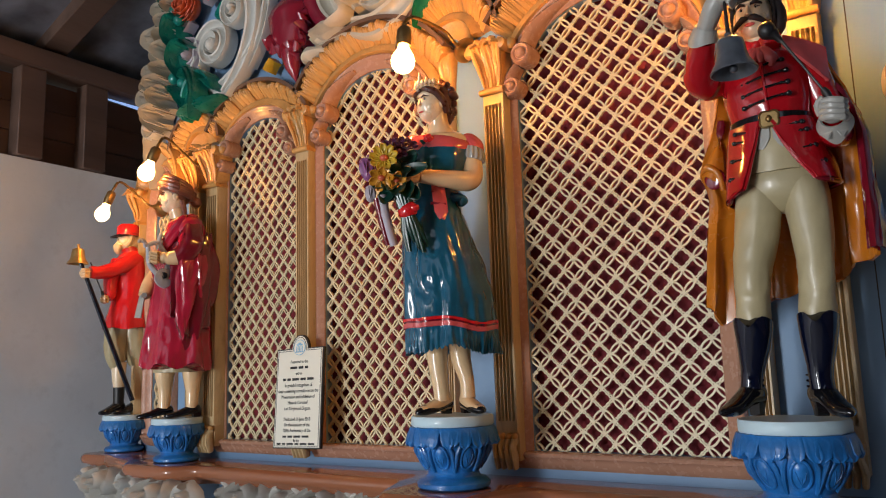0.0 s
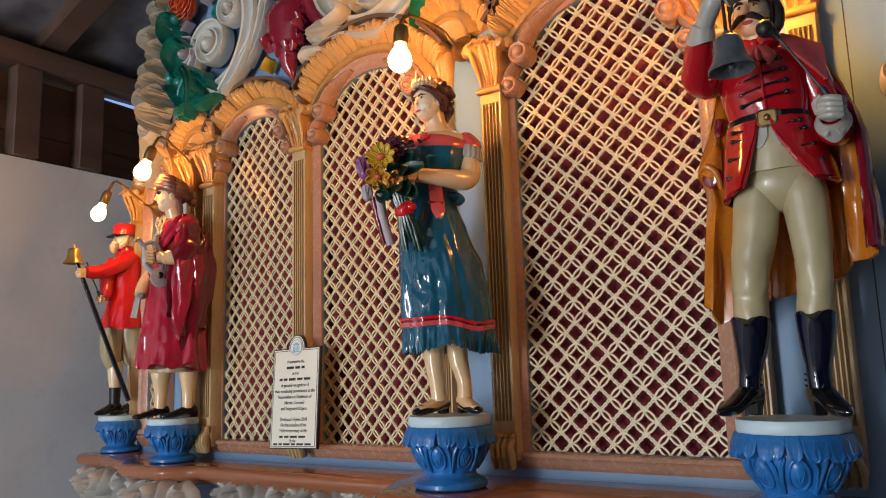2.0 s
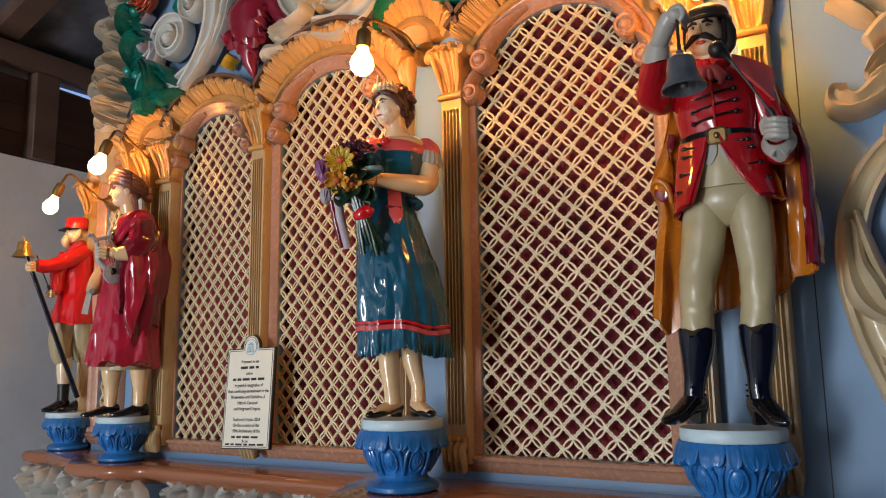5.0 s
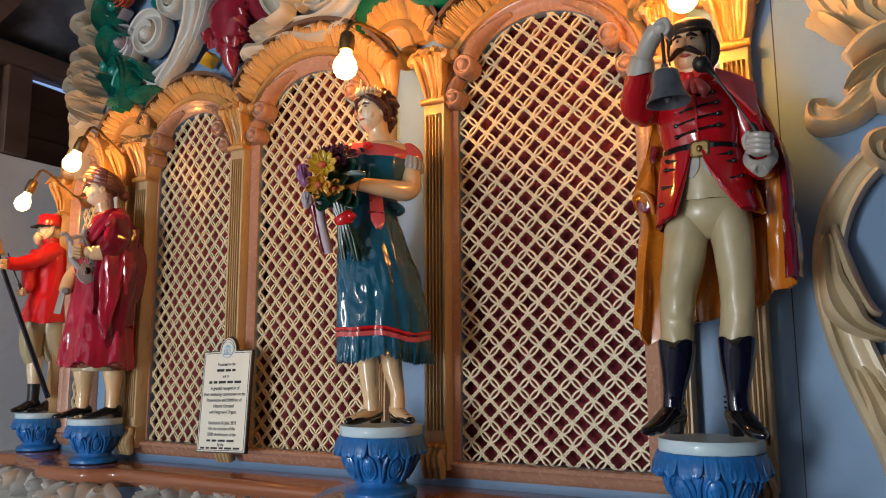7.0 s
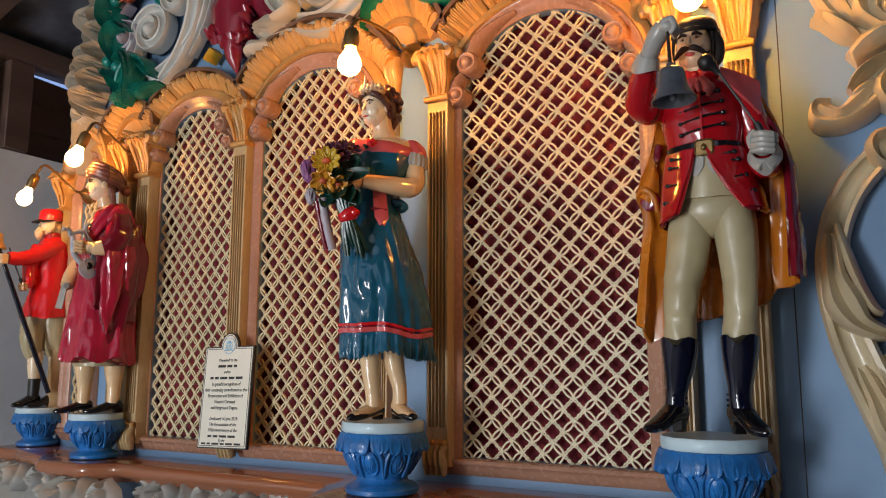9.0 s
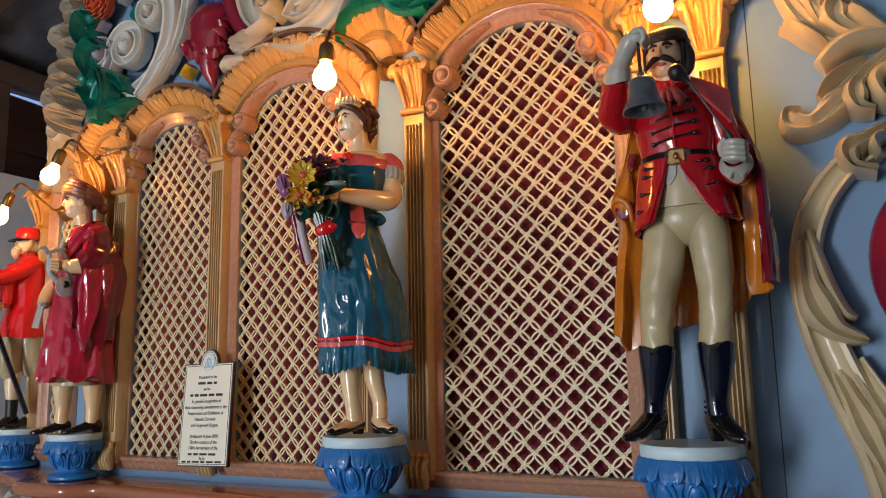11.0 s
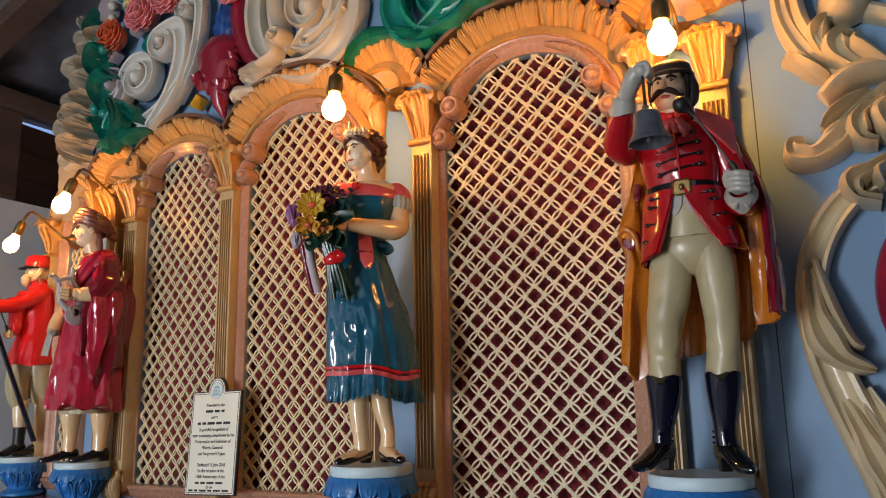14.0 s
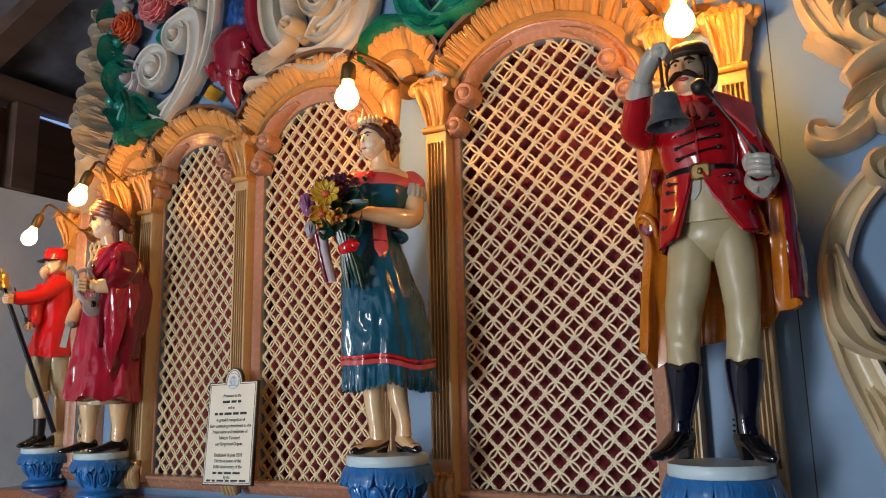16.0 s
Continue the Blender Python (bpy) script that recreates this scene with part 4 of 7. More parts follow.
def head(m, c, k=1.0, skin=PALESKIN, turn=0):
    """A simple carved head facing -y, turned about z."""
    q, c = Matrix.Rotation(radians(turn), 3, "Z"), Vector(c)
    P = lambda x, y, z: tuple(c + q @ (Vector((x, y, z)) * k))
    m.ball(c, (0.034 * k, 0.040 * k, 0.048 * k), skin, 18, 12, (0, 0, turn))
    m.ball(P(0, -0.012, -0.025), (0.0225 * k, 0.0245 * k, 0.0195 * k), skin, 14, 9, (0, 0, turn))
    m.tube([P(0, -0.035, 0.013), P(0, -0.0395, 0.003), P(0, -0.043, -0.006), P(0, -0.036, -0.009)], [0.003 * k, 0.0038 * k, 0.0052 * k, 0.003 * k], skin, 8)
    m.ball(P(0, -0.018, 0.022), (0.029 * k, 0.0195 * k, 0.014 * k), skin, 14, 8, (0, 0, turn))
    for s in (-1, 1):
        m.ball(P(s * 0.016, -0.020, -0.010), (0.012 * k, 0.0125 * k, 0.015 * k), skin, 10, 7, (0, 0, turn))
        m.ball(P(s * 0.0125, -0.0335, 0.0070), (0.0048 * k, 0.0035 * k, 0.0020 * k), GLOVE, 8, 6, (0, 0, turn))
        m.ball(P(s * 0.0125, -0.0362, 0.0072), (0.0022 * k, 0.0016 * k, 0.0020 * k), BLACK, 8, 6)
        m.tube([P(s * 0.007, -0.0345, 0.0090), P(s * 0.0125, -0.0375, 0.0105), P(s * 0.019, -0.0325, 0.0082)], [0.0008 * k, 0.0013 * k, 0.0008 * k], HAIR, 6)
        m.tube([P(s * 0.004, -0.0385, 0.0130), P(s * 0.013, -0.0385, 0.0160), P(s * 0.023, -0.0315, 0.0130)], [0.0016 * k, 0.0026 * k, 0.0012 * k], HAIR, 6)
        m.ball(P(s * 0.034, 0.002, 0.0), (0.005 * k, 0.009 * k, 0.012 * k), skin, 8, 7, (0, 0, turn))
    m.ball(P(0, -0.037, -0.0235), (0.0095 * k, 0.004 * k, 0.003 * k), CORAL, 8, 6, (0, 0, turn))
    return P


def fist(m, c, k, mat, turn=(0, 0, 0)):
    c = Vector(c)
    m.ball(c, (0.017 * k, 0.015 * k, 0.019 * k), mat, 12, 8, turn)
    q = Euler([radians(a) for a in turn]).to_matrix()
    for i in range(4):
        z = 0.012 - 0.008 * i
        m.tube([c + q @ (Vector(p) * k) for p in ((-0.012, -0.006, z), (-0.004, -0.017, z), (0.010, -0.014, z), (0.012, -0.004, z))], 0.0046 * k, mat, 7)


def shoe(m, heel, toe, mat, k=1.0, h=0.03):
    """A shaped foot from heel to pointed toe, with a raised heel block."""
    a, b = Vector(heel), Vector(toe)
    b.z = a.z
    d = b - a
    side = Vector((-d.y, d.x, 0)).normalized()
    rings = []
    for t, w, top, sole in ((-0.20, 0.008, 0.80, 0.34), (-0.14, 0.0155, 1.05, 0.30), (0.0, 0.0185, 1.25, 0.28), (0.2, 0.0185, 1.12, 0.24), (0.42, 0.0185, 0.86, 0.10), (0.62, 0.0195, 0.66, 0.02), (0.80, 0.0180, 0.52, 0.0), (0.94, 0.0130, 0.42, 0.02), (1.04, 0.0065, 0.34, 0.06), (1.08, 0.002, 0.24, 0.12)):
        p = a + d * t
        ring = []
        for j in range(16):
            g = 2 * math.pi * j / 16
            z = (sole + (top - sole) * (0.5 + 0.5 * math.sin(g))) * h
            ring.append(p + side * (w * k * math.cos(g) * (1.0 if math.sin(g) < 0 else 0.94)) + Vector((0, 0, z)))
        rings.append(ring)
    m.rings(rings, mat)
    e = d.normalized()
    foot = [(-1, -1), (1, -1), (1, 1), (-1, 1)]
    m.rings([[a + e * (x * 0.011 * k * f - 0.004) + side * (y * 0.012 * k * f) + Vector((0, 0, z)) for x, y in foot] for z, f in ((0.0, 0.9), (h * 0.45, 1.0))], mat)


def drape(m, path, r, mat, folds, amp, segs=48, inner=None):
    m.tube(path, r, mat, segs, folds, amp, 0.8)


def bell_shape(m, top, mat, k=1.0, tilt=(0, 0, 0)):
    q, c = Euler([radians(a) for a in tilt]).to_matrix(), Vector(top)
    prof = [(0.005, 0.004), (0.007, -0.001), (0.019, -0.003), (0.0250, -0.008), (0.0272, -0.018), (0.0292, -0.036), (0.0320, -0.048), (0.0375, -0.058), (0.0385, -0.060), (0.0440, -0.069), (0.0450, -0.072), (0.0430, -0.073), (0.036, -0.062), (0.026, -0.040), (0.0, -0.016)]
    rings = [[c + q @ Vector((r * k * math.cos(2 * math.pi * j / 26), r * k * math.sin(2 * math.pi * j / 26), z * k)) for j in range(26)] for r, z in prof]
    m.rings(rings, mat, caps=False)


def toggle(m, a, b, r=0.0042):
    """A black braided toggle: a knob at a, tapering to its loop at b."""
    a, b = Vector(a), Vector(b)
    out = Vector((0, -0.004, 0))
    m.tube([a, a.lerp(b, 0.25) + out, a.lerp(b, 0.6) + out, b], [r * 0.9, r * 0.62, r * 0.55, r * 0.75], BLACK, 9)
    m.ball(a + out * 0.5, (r * 1.5, r * 1.15, r * 1.25), BLACK, 12, 8)
    m.ball(a.lerp(b, 0.28) + out, r * 0.85, BLACK, 9, 7)


def bell_ringer():
    """Man in a red frogged coat who lifts a bell and strikes it."""
    m = Mesh()
    # breeches and boots
    for s, legs, boot, foot in (
            (-1, ((-0.006, 0.004, 0.450, 0.036), (-0.016, 0.0, 0.400, 0.042), (-0.022, -0.003, 0.350, 0.040), (-0.034, -0.008, 0.290, 0.0355), (-0.039, -0.014, 0.240, 0.0315), (-0.041, -0.012, 0.215, 0.0295), (-0.044, -0.010, 0.185, 0.0310), (-0.046, -0.010, 0.150, 0.0290)),
             ((-0.046, -0.010, 0.168, 0.0345), (-0.0465, -0.008, 0.150, 0.0330), (-0.049, -0.004, 0.120, 0.0285), (-0.055, 0.0, 0.085, 0.0210), (-0.059, 0.002, 0.065, 0.0185), (-0.060, 0.0, 0.048, 0.0195)), ((-0.058, 0.008), (-0.098, -0.078))),
            (1, ((0.050, 0.004, 0.450, 0.036), (0.062, 0.0, 0.400, 0.041), (0.067, -0.002, 0.350, 0.038), (0.069, -0.006, 0.290, 0.0325), (0.069, -0.010, 0.240, 0.0300), (0.067, -0.008, 0.215, 0.0290), (0.064, -0.006, 0.185, 0.0305), (0.063, -0.006, 0.150, 0.0285)),
             ((0.063, -0.006, 0.172, 0.0340), (0.062, -0.004, 0.152, 0.0325), (0.060, 0.0, 0.122, 0.0285), (0.057, 0.002, 0.088, 0.0220), (0.056, 0.004, 0.066, 0.0200), (0.058, 0.002, 0.048, 0.0205)), ((0.052, 0.012), (0.106, -0.062)))):
        line = spl([Vector(v[:3]) for v in legs], 4)
        m.tube(line, lerps([v[3] for v in legs], len(line)), BREECH, 28)
        rings, n = [], 36
        for i, (x, y, z, r) in enumerate(boot):
            ring = []
            for j in range(n):
                g = 2 * math.pi * j / n
                lift = 0.0
                if i == 0:
                    lift = 0.013 * (abs(math.cos(g + math.pi / 2)) ** 0.8) - 0.010 * max(0.0, math.cos(g + math.pi / 2)) ** 14 - 0.012 * max(0.0, -math.sin(g)) ** 10
                crease = 1 + (0.035 * math.sin(3 * g + 2 * i) if i > 3 else 0)
                ring.append((x + r * crease * math.cos(g), y + r * 1.06 * crease * math.sin(g), z + lift))
            rings.append(ring)
        m.rings(rings, NAVY)
        (hx, hy), (tx, ty) = foot
        d = Vector((tx - hx, ty - hy, 0))
        e, side = d.normalized(), Vector((-d.y, d.x, 0)).normalized()
        rings = []
        for t, w, top, sole in ((-0.24, 0.010, 0.050, 0.022), (-0.12, 0.019, 0.058, 0.020), (0.05, 0.0215, 0.060, 0.020), (0.24, 0.0210, 0.056, 0.017), (0.42, 0.0205, 0.043, 0.009), (0.58, 0.0210, 0.033, 0.003), (0.74, 0.0195, 0.026, 0.001), (0.88, 0.0150, 0.021, 0.002), (0.98, 0.0085, 0.017, 0.004), (1.03, 0.003, 0.013, 0.007)):
            c = Vector((hx, hy, 0)) + d * t
            rings.append([c + side * (w * math.cos(g)) + Vector((0, 0, sole + (top - sole) * (0.5 + 0.5 * math.sin(g)))) for g in [2 * math.pi * j / 20 for j in range(20)]])
        m.rings(rings, BLACK)
        rings = [[Vector((hx, hy, z)) + e * (0.012 * u * f - 0.006) + side * (0.0125 * v * f) for u, v in ((-1, -0.7), (-0.5, -1), (1, -1), (1, 1), (-0.5, 1), (-1, 0.7))] for z, f in ((0.0, 0.80), (0.012, 0.86), (0.026, 1.12))]
        m.rings(rings, BLACK)
        for k in range(3):
            z = 0.052 + 0.010 * k
            m.tube([(hx - 0.019, hy - 0.006, z), (hx, hy - 0.0235 - 0.002 * k, z - 0.004), (hx + 0.019, hy - 0.006, z + 0.002)], [0.002, 0.0034, 0.002], NAVY, 8)
    m.ball((0.022, 0.004, 0.425), (0.080, 0.050, 0.060), BREECH, 30, 18)
    # waistcoat: two small points under the buckle
    m.tube(spl([(0.022, -0.004, 0.44), (0.022, -0.006, 0.48), (0.022, -0.006, 0.520)], 3), [(0.070, 0.050)] * 3 + [(0.066, 0.052)] * 4, BREECH, 30)
    for s in (-1, 1):
        shell(m, [[(0.026 + s * 0.002, -0.0600, 0.515), (0.026 + s * 0.010, -0.0600, 0.515), (0.026 + s * 0.019, -0.0590, 0.512)], [(0.026 + s * 0.003, -0.0610, 0.495), (0.026 + s * 0.014, -0.0610, 0.488), (0.026 + s * 0.024, -0.0590, 0.486)], [(0.026 + s * 0.010, -0.0605, 0.482), (0.026 + s * 0.016, -0.0605, 0.476), (0.026 + s * 0.025, -0.0590, 0.478)]], 0.005 * -s, GLOVE)
    # coat body
    body = ((0.018, -0.003, 0.512, 0.066, 0.054), (0.018, -0.004, 0.530, 0.067, 0.055), (0.018, -0.006, 0.560, 0.071, 0.060), (0.016, -0.007, 0.595, 0.077, 0.064), (0.016, -0.005, 0.625, 0.080, 0.062), (0.018, -0.002, 0.648, 0.076, 0.055), (0.018, 0.0, 0.665, 0.060, 0.045), (0.016, -0.002, 0.680, 0.036, 0.034))
    line = spl([Vector(v[:3]) for v in body], 4)
    m.tube(line, list(zip(lerps([v[3] for v in body], len(line)), lerps([v[4] for v in body], len(line)))), RED, 44)
    m.tube(spl([(0.026, -0.0600, 0.530), (0.025, -0.0665, 0.560), (0.024, -0.0715, 0.595), (0.022, -0.0675, 0.630), (0.019, -0.055, 0.655)], 4), 0.0022, RED, 8)
    # coat skirts: flat boards of cloth, open in front
    for s, rx1, open1, drop in ((-1, 0.088, 0.50, 0.135), (1, 0.104, 0.74, 0.118)):
        rows = []
        for i in range(9):
            t = i / 8
            ring = []
            for j in range(15):
                u = j / 14
                a0 = 0.10 + (open1 - 0.10) * t
                a = -math.pi / 2 + s * (a0 + (2.7 - a0) * u)
                rx, ry = 0.070 + (rx1 - 0.070) * t, 0.059 + 0.014 * t
                wob = 1 + 0.03 * t * math.sin(9 * u + 2)
                ring.append((0.018 + rx * wob * math.cos(a), -0.004 + ry * wob * math.sin(a), 0.528 - drop * t + (0.012 * t * max(0, 1 - 3 * u) if s < 0 else 0)))
            rows.append(ring)
        shell(m, rows, 0.006 * s, RED, RED)
        m.tube([Vector(r[0]) for r in rows], 0.0034, RED, 8)
        m.tube([Vector(p) for p in rows[-1]], 0.0030, DEEPRED, 8)
        for i in range(4):
            r = rows[1 + int(i * 1.9)]
            a, b = Vector(r[1]), Vector(r[4])
            a.z -= 0.004
            b.z += 0.004
            toggle(m, b + Vector((0, -0.005, 0)), a.lerp(b, 0.1) + Vector((0, -0.004, 0)), 0.0040)
    # belt with a four-pointed buckle
    m.tube([(0.018, -0.004, 0.516), (0.018, -0.004, 0.518), (0.018, -0.004, 0.540), (0.018, -0.004, 0.542)], [(0.0700, 0.0575), (0.0722, 0.0597), (0.0730, 0.0605), (0.0708, 0.0583)], BLACK, 40)
    ring = []
    for j in range(24):
        g = 2 * math.pi * j / 24
        r = 0.0150 * (1 + 0.30 * abs(math.sin(2 * g)) ** 1.5)
        ring.append((r * 1.12 * math.cos(g), r * math.sin(g)))
    m.rings([[(0.026 + x * k, y, 0.528 + z * k) for x, z in ring] for k, y in ((1.0, -0.060), (1.0, -0.0675), (0.86, -0.0690), (0.80, -0.0672), (0.3, -0.0672))], BRASS)
    m.ball((0.026, -0.069, 0.528), (0.0055, 0.004, 0.0065), BRASS, 12, 8)
    # toggles on the chest
    for z, w, both in ((0.563, 0.038, True), (0.585, 0.038, True), (0.607, 0.037, True), (0.629, 0.031, True), (0.646, 0.024, False)):
        y = -0.0715 if z < 0.62 else (-0.068 if z < 0.64 else -0.058)
        toggle(m, (0.024 + w, y + 0.012, z + 0.007), (0.026, y, z + 0.001), 0.0036)
        if both:
            toggle(m, (0.024 - w, y + 0.011, z - 0.006), (0.022, y, z), 0.0036)
    # bow tie and pink jabot
    for s in (-1, 1):
        rows = []
        for i in range(7):
            t = i / 6
            h = 0.006 + 0.011 * math.sin(math.pi * min(1, t * 1.15) * 0.62)
            rows.append([(0.014 + s * (0.004 + 0.030 * t), -0.046 - 0.010 * math.sin(math.pi * t) + 0.012 * t - 0.004 * math.cos(6 * u), 0.676 + 0.006 * s * t + h * u) for u in (-1, -0.6, -0.2, 0.2, 0.6, 1)])
        shell(m, rows, 0.010 * s, SCARLET)
        m.tube(spl([(0.016 + s * 0.004, -0.054, 0.666), (0.016 + s * 0.014, -0.064, 0.656), (0.018 + s * 0.022, -0.064, 0.640), (0.018 + s * 0.019, -0.062, 0.626)], 4), lerps([0.005, 0.010, 0.0115, 0.004], 13), CORAL, 14)
        m.tube(spl([(0.016 + s * 0.002, -0.060, 0.664), (0.016 + s * 0.006, -0.069, 0.650), (0.016 + s * 0.007, -0.068, 0.636)], 4), lerps([0.005, 0.008, 0.004], 9), CORAL, 12)
    m.ball((0.014, -0.056, 0.675), (0.007, 0.007, 0.007), SCARLET, 12, 8)
    # head with swept moustache, dark hair, rounded cap
    m.tube([(0.016, 0.0, 0.660), (0.012, -0.008, 0.69), (0.010, -0.012, 0.718)], [0.032, 0.028, 0.029], PALESKIN, 20)
    P = head(m, (0.010, -0.018, 0.742), 1.02, PALESKIN, -4)
    for s in (-1, 1):
        m.tube(spl([P(0.001 * s, -0.0445, -0.0140), P(s * 0.010, -0.0445, -0.0145), P(s * 0.020, -0.040, -0.0200), P(s * 0.029, -0.033, -0.0255), P(s * 0.034, -0.029, -0.0215)], 4), lerps([0.0030, 0.0062, 0.0052, 0.0030, 0.0012], 17), CAPBROWN, 10)
        m.tube([P(s * 0.005, -0.0405, 0.0145), P(s * 0.013, -0.0405, 0.0170), P(s * 0.023, -0.0335, 0.0135)], [0.0018, 0.0032, 0.0014], CAPBROWN, 7)
        m.tube(spl([P(s * 0.036, -0.010, 0.022), P(s * 0.038, -0.012, 0.0), P(s * 0.035, -0.014, -0.028), P(s * 0.026, -0.020, -0.042)], 4), lerps([0.0045, 0.0030, 0.0016, 0.0012], 13), CAPBROWN, 9)
    m.ball(P(0.008, 0.016, 0.0), (0.037, 0.034, 0.044), CAPBROWN, 20, 12)
    m.tube(spl([P(0.036, 0.0, 0.022), P(0.042, 0.004, 0.0), P(0.040, 0.006, -0.024), P(0.030, 0.010, -0.040)], 4), lerps([0.011, 0.013, 0.012, 0.006], 13), CAPBROWN, 12)
    rows = []
    for r, z in ((1.0, 0.020), (1.03, 0.026), (1.02, 0.038), (0.94, 0.050), (0.78, 0.059), (0.52, 0.065), (0.2, 0.068)):
        rows.append([P(0.002 + 0.041 * r * math.cos(2 * math.pi * j / 28), 0.003 + 0.042 * r * math.sin(2 * math.pi * j / 28), 0.013 + z * 0.74 + 0.003 * math.sin(2 * math.pi * j / 28)) for j in range(28)])
    m.rings(rows, CAPBROWN)
    m.tube([P(0.002 + 0.0425 * math.cos(g), 0.003 + 0.0435 * math.sin(g), 0.0285 + 0.003 * math.sin(g)) for g in [2 * math.pi * j / 28 for j in range(29)]], 0.0044, MATTBLACK, 9)
    # lifted arm, white cuff with two points, glove, bell
    arm = ((-0.038, 0.002, 0.648, 0.036), (-0.066, -0.014, 0.640, 0.0345), (-0.085, -0.045, 0.628, 0.0310), (-0.088, -0.070, 0.638, 0.0275), (-0.077, -0.098, 0.657, 0.0245), (-0.062, -0.128, 0.680, 0.0210))
    line = spl([Vector(v[:3]) for v in arm], 5)
    m.tube(line, lerps([v[3] for v in arm], len(line)), RED, 28)
    axis = Vector((0.020, -0.030, 0.032)).normalized()
    ax = axis.cross(Vector((0, -1, 0))).normalized()
    ay = axis.cross(ax)
    rows = []
    for t, r in ((0.0, 0.0190), (0.4, 0.0225), (1.0, 0.0265)):
        ring = []
        for j in range(33):
            g = 2 * math.pi * j / 32
            hang = 0.020 + 0.015 * abs(math.sin(g + 0.5)) ** 2
            ring.append(Vector((-0.050, -0.144, 0.697)) - axis * (hang * t) + ax * (r * math.cos(g)) + ay * (r * math.sin(g)))
        rows.append(ring)
    shell(m, rows, -0.003, GLOVE)
    line = spl([(-0.060, -0.132, 0.684), (-0.045, -0.148, 0.703), (-0.030, -0.160, 0.723), (-0.016, -0.168, 0.736)], 4)
    m.tube(line, lerps([0.0170, 0.0170, 0.0180, 0.0155], len(line)), GLOVE, 18)
    m.ball((-0.011, -0.171, 0.731), (0.0175, 0.017, 0.015), GLOVE, 16, 10, (0, 30, 0))
    for i in range(4):
        y = -0.160 - 0.0080 * i
        m.tube(spl([(-0.015, y, 0.743 - 0.002 * i), (0.001, y - 0.002, 0.738), (0.005, y - 0.001, 0.723), (-0.002, y, 0.712)], 3), lerps([0.0054, 0.0058, 0.0052, 0.0040], 10), GLOVE, 9)
    m.tube([(-0.008, -0.178, 0.722), (-0.007, -0.179, 0.69), (-0.006, -0.180, 0.652)], [0.0028, 0.0028, 0.0034], MATTBLACK, 9)
    m.tube([(-0.006, -0.180, 0.658), (-0.0055, -0.180, 0.648)], [0.006, 0.0085], STEEL, 14)
    bell_shape(m, (-0.005, -0.181, 0.650), STEEL, 0.875, (0, -3, 0))
    m.ball((-0.002, -0.181, 0.594), 0.0070, STEEL, 10, 7)
    # striking arm, cuff, fist and beater
    arm = ((0.078, 0.002, 0.645, 0.0330), (0.094, 0.006, 0.615, 0.0315), (0.108, 0.012, 0.565, 0.0290), (0.118, 0.008, 0.520, 0.0285), (0.124, -0.012, 0.496, 0.0290), (0.127, -0.038, 0.492, 0.0270), (0.129, -0.060, 0.498, 0.0235))
    line = spl([Vector(v[:3]) for v in arm], 5)
    m.tube(line, lerps([v[3] for v in arm], len(line)), RED, 26)
    axis = Vector((0.002, -0.9, 0.42)).normalized()
    ax = Vector((1, 0, 0))
    ay = axis.cross(ax)
    rows = []
    for t, r in ((0.0, 0.0215), (0.5, 0.0265), (1.0, 0.0300)):
        ring = []
        for j in range(33):
            g = 2 * math.pi * j / 32
            hang = 0.020 + 0.016 * max(0.0, math.cos(2 * g + 1.57 + 1.57)) ** 2 * (1 if ay.z * math.sin(g) < 0 else 0.3)
            ring.append(Vector((0.1295, -0.078, 0.507)) - axis * (hang * t) + ax * (r * math.cos(g)) + ay * (r * math.sin(g) * 1.08))
        rows.append(ring)
    shell(m, rows, -0.003, GLOVE)
    for s in (-1, 1):
        shell(m, [[(0.1295 + s * 0.003, -0.082, 0.482), (0.1295 + s * 0.013, -0.078, 0.485), (0.1295 + s * 0.024, -0.070, 0.493)], [(0.1295 + s * 0.007, -0.083, 0.477), (0.1295 + s * 0.013, -0.080, 0.476), (0.1295 + s * 0.019, -0.075, 0.481)], [(0.1295 + s * 0.011, -0.083, 0.471), (0.1295 + s * 0.0125, -0.082, 0.469), (0.1295 + s * 0.014, -0.080, 0.471)]], 0.003 * -s, GLOVE)
    m.ball((0.130, -0.086, 0.514), (0.021, 0.018, 0.021), GLOVE, 16, 10)
    for i in range(4):
        z = 0.529 - 0.0095 * i
        m.tube(spl([(0.150, -0.084, z - 0.002), (0.146, -0.101, z - 0.003), (0.128, -0.106, z), (0.114, -0.096, z + 0.002)], 3), lerps([0.0062, 0.0066, 0.0064, 0.0050], 10), GLOVE, 9)
    m.tube(spl([(0.112, -0.086, 0.512), (0.110, -0.096, 0.526), (0.120, -0.102, 0.537)], 3), lerps([0.0072, 0.0070, 0.0050], 7), GLOVE, 9)
    m.tube([(0.130, -0.100, 0.532), (0.125, -0.101, 0.545), (0.121, -0.102, 0.552)], [0.0062, 0.0068, 0.0050], MATTBLACK, 12)
    m.tube([(0.124, -0.101, 0.545), (0.094, -0.108, 0.600), (0.062, -0.115, 0.656)], [0.0024, 0.0022, 0.0026], MATTBLACK, 9)
    m.tube([(0.066, -0.114, 0.648), (0.060, -0.116, 0.657), (0.054, -0.118, 0.664)], [0.0045, 0.0062, 0.0120], MATTBLACK, 16)
    m.ball((0.046, -0.120, 0.671), (0.0150, 0.0145, 0.0160), MATTBLACK, 20, 12)
    # cape: orange lining, dark red outside that rolls into view along the near edge
    rows = []
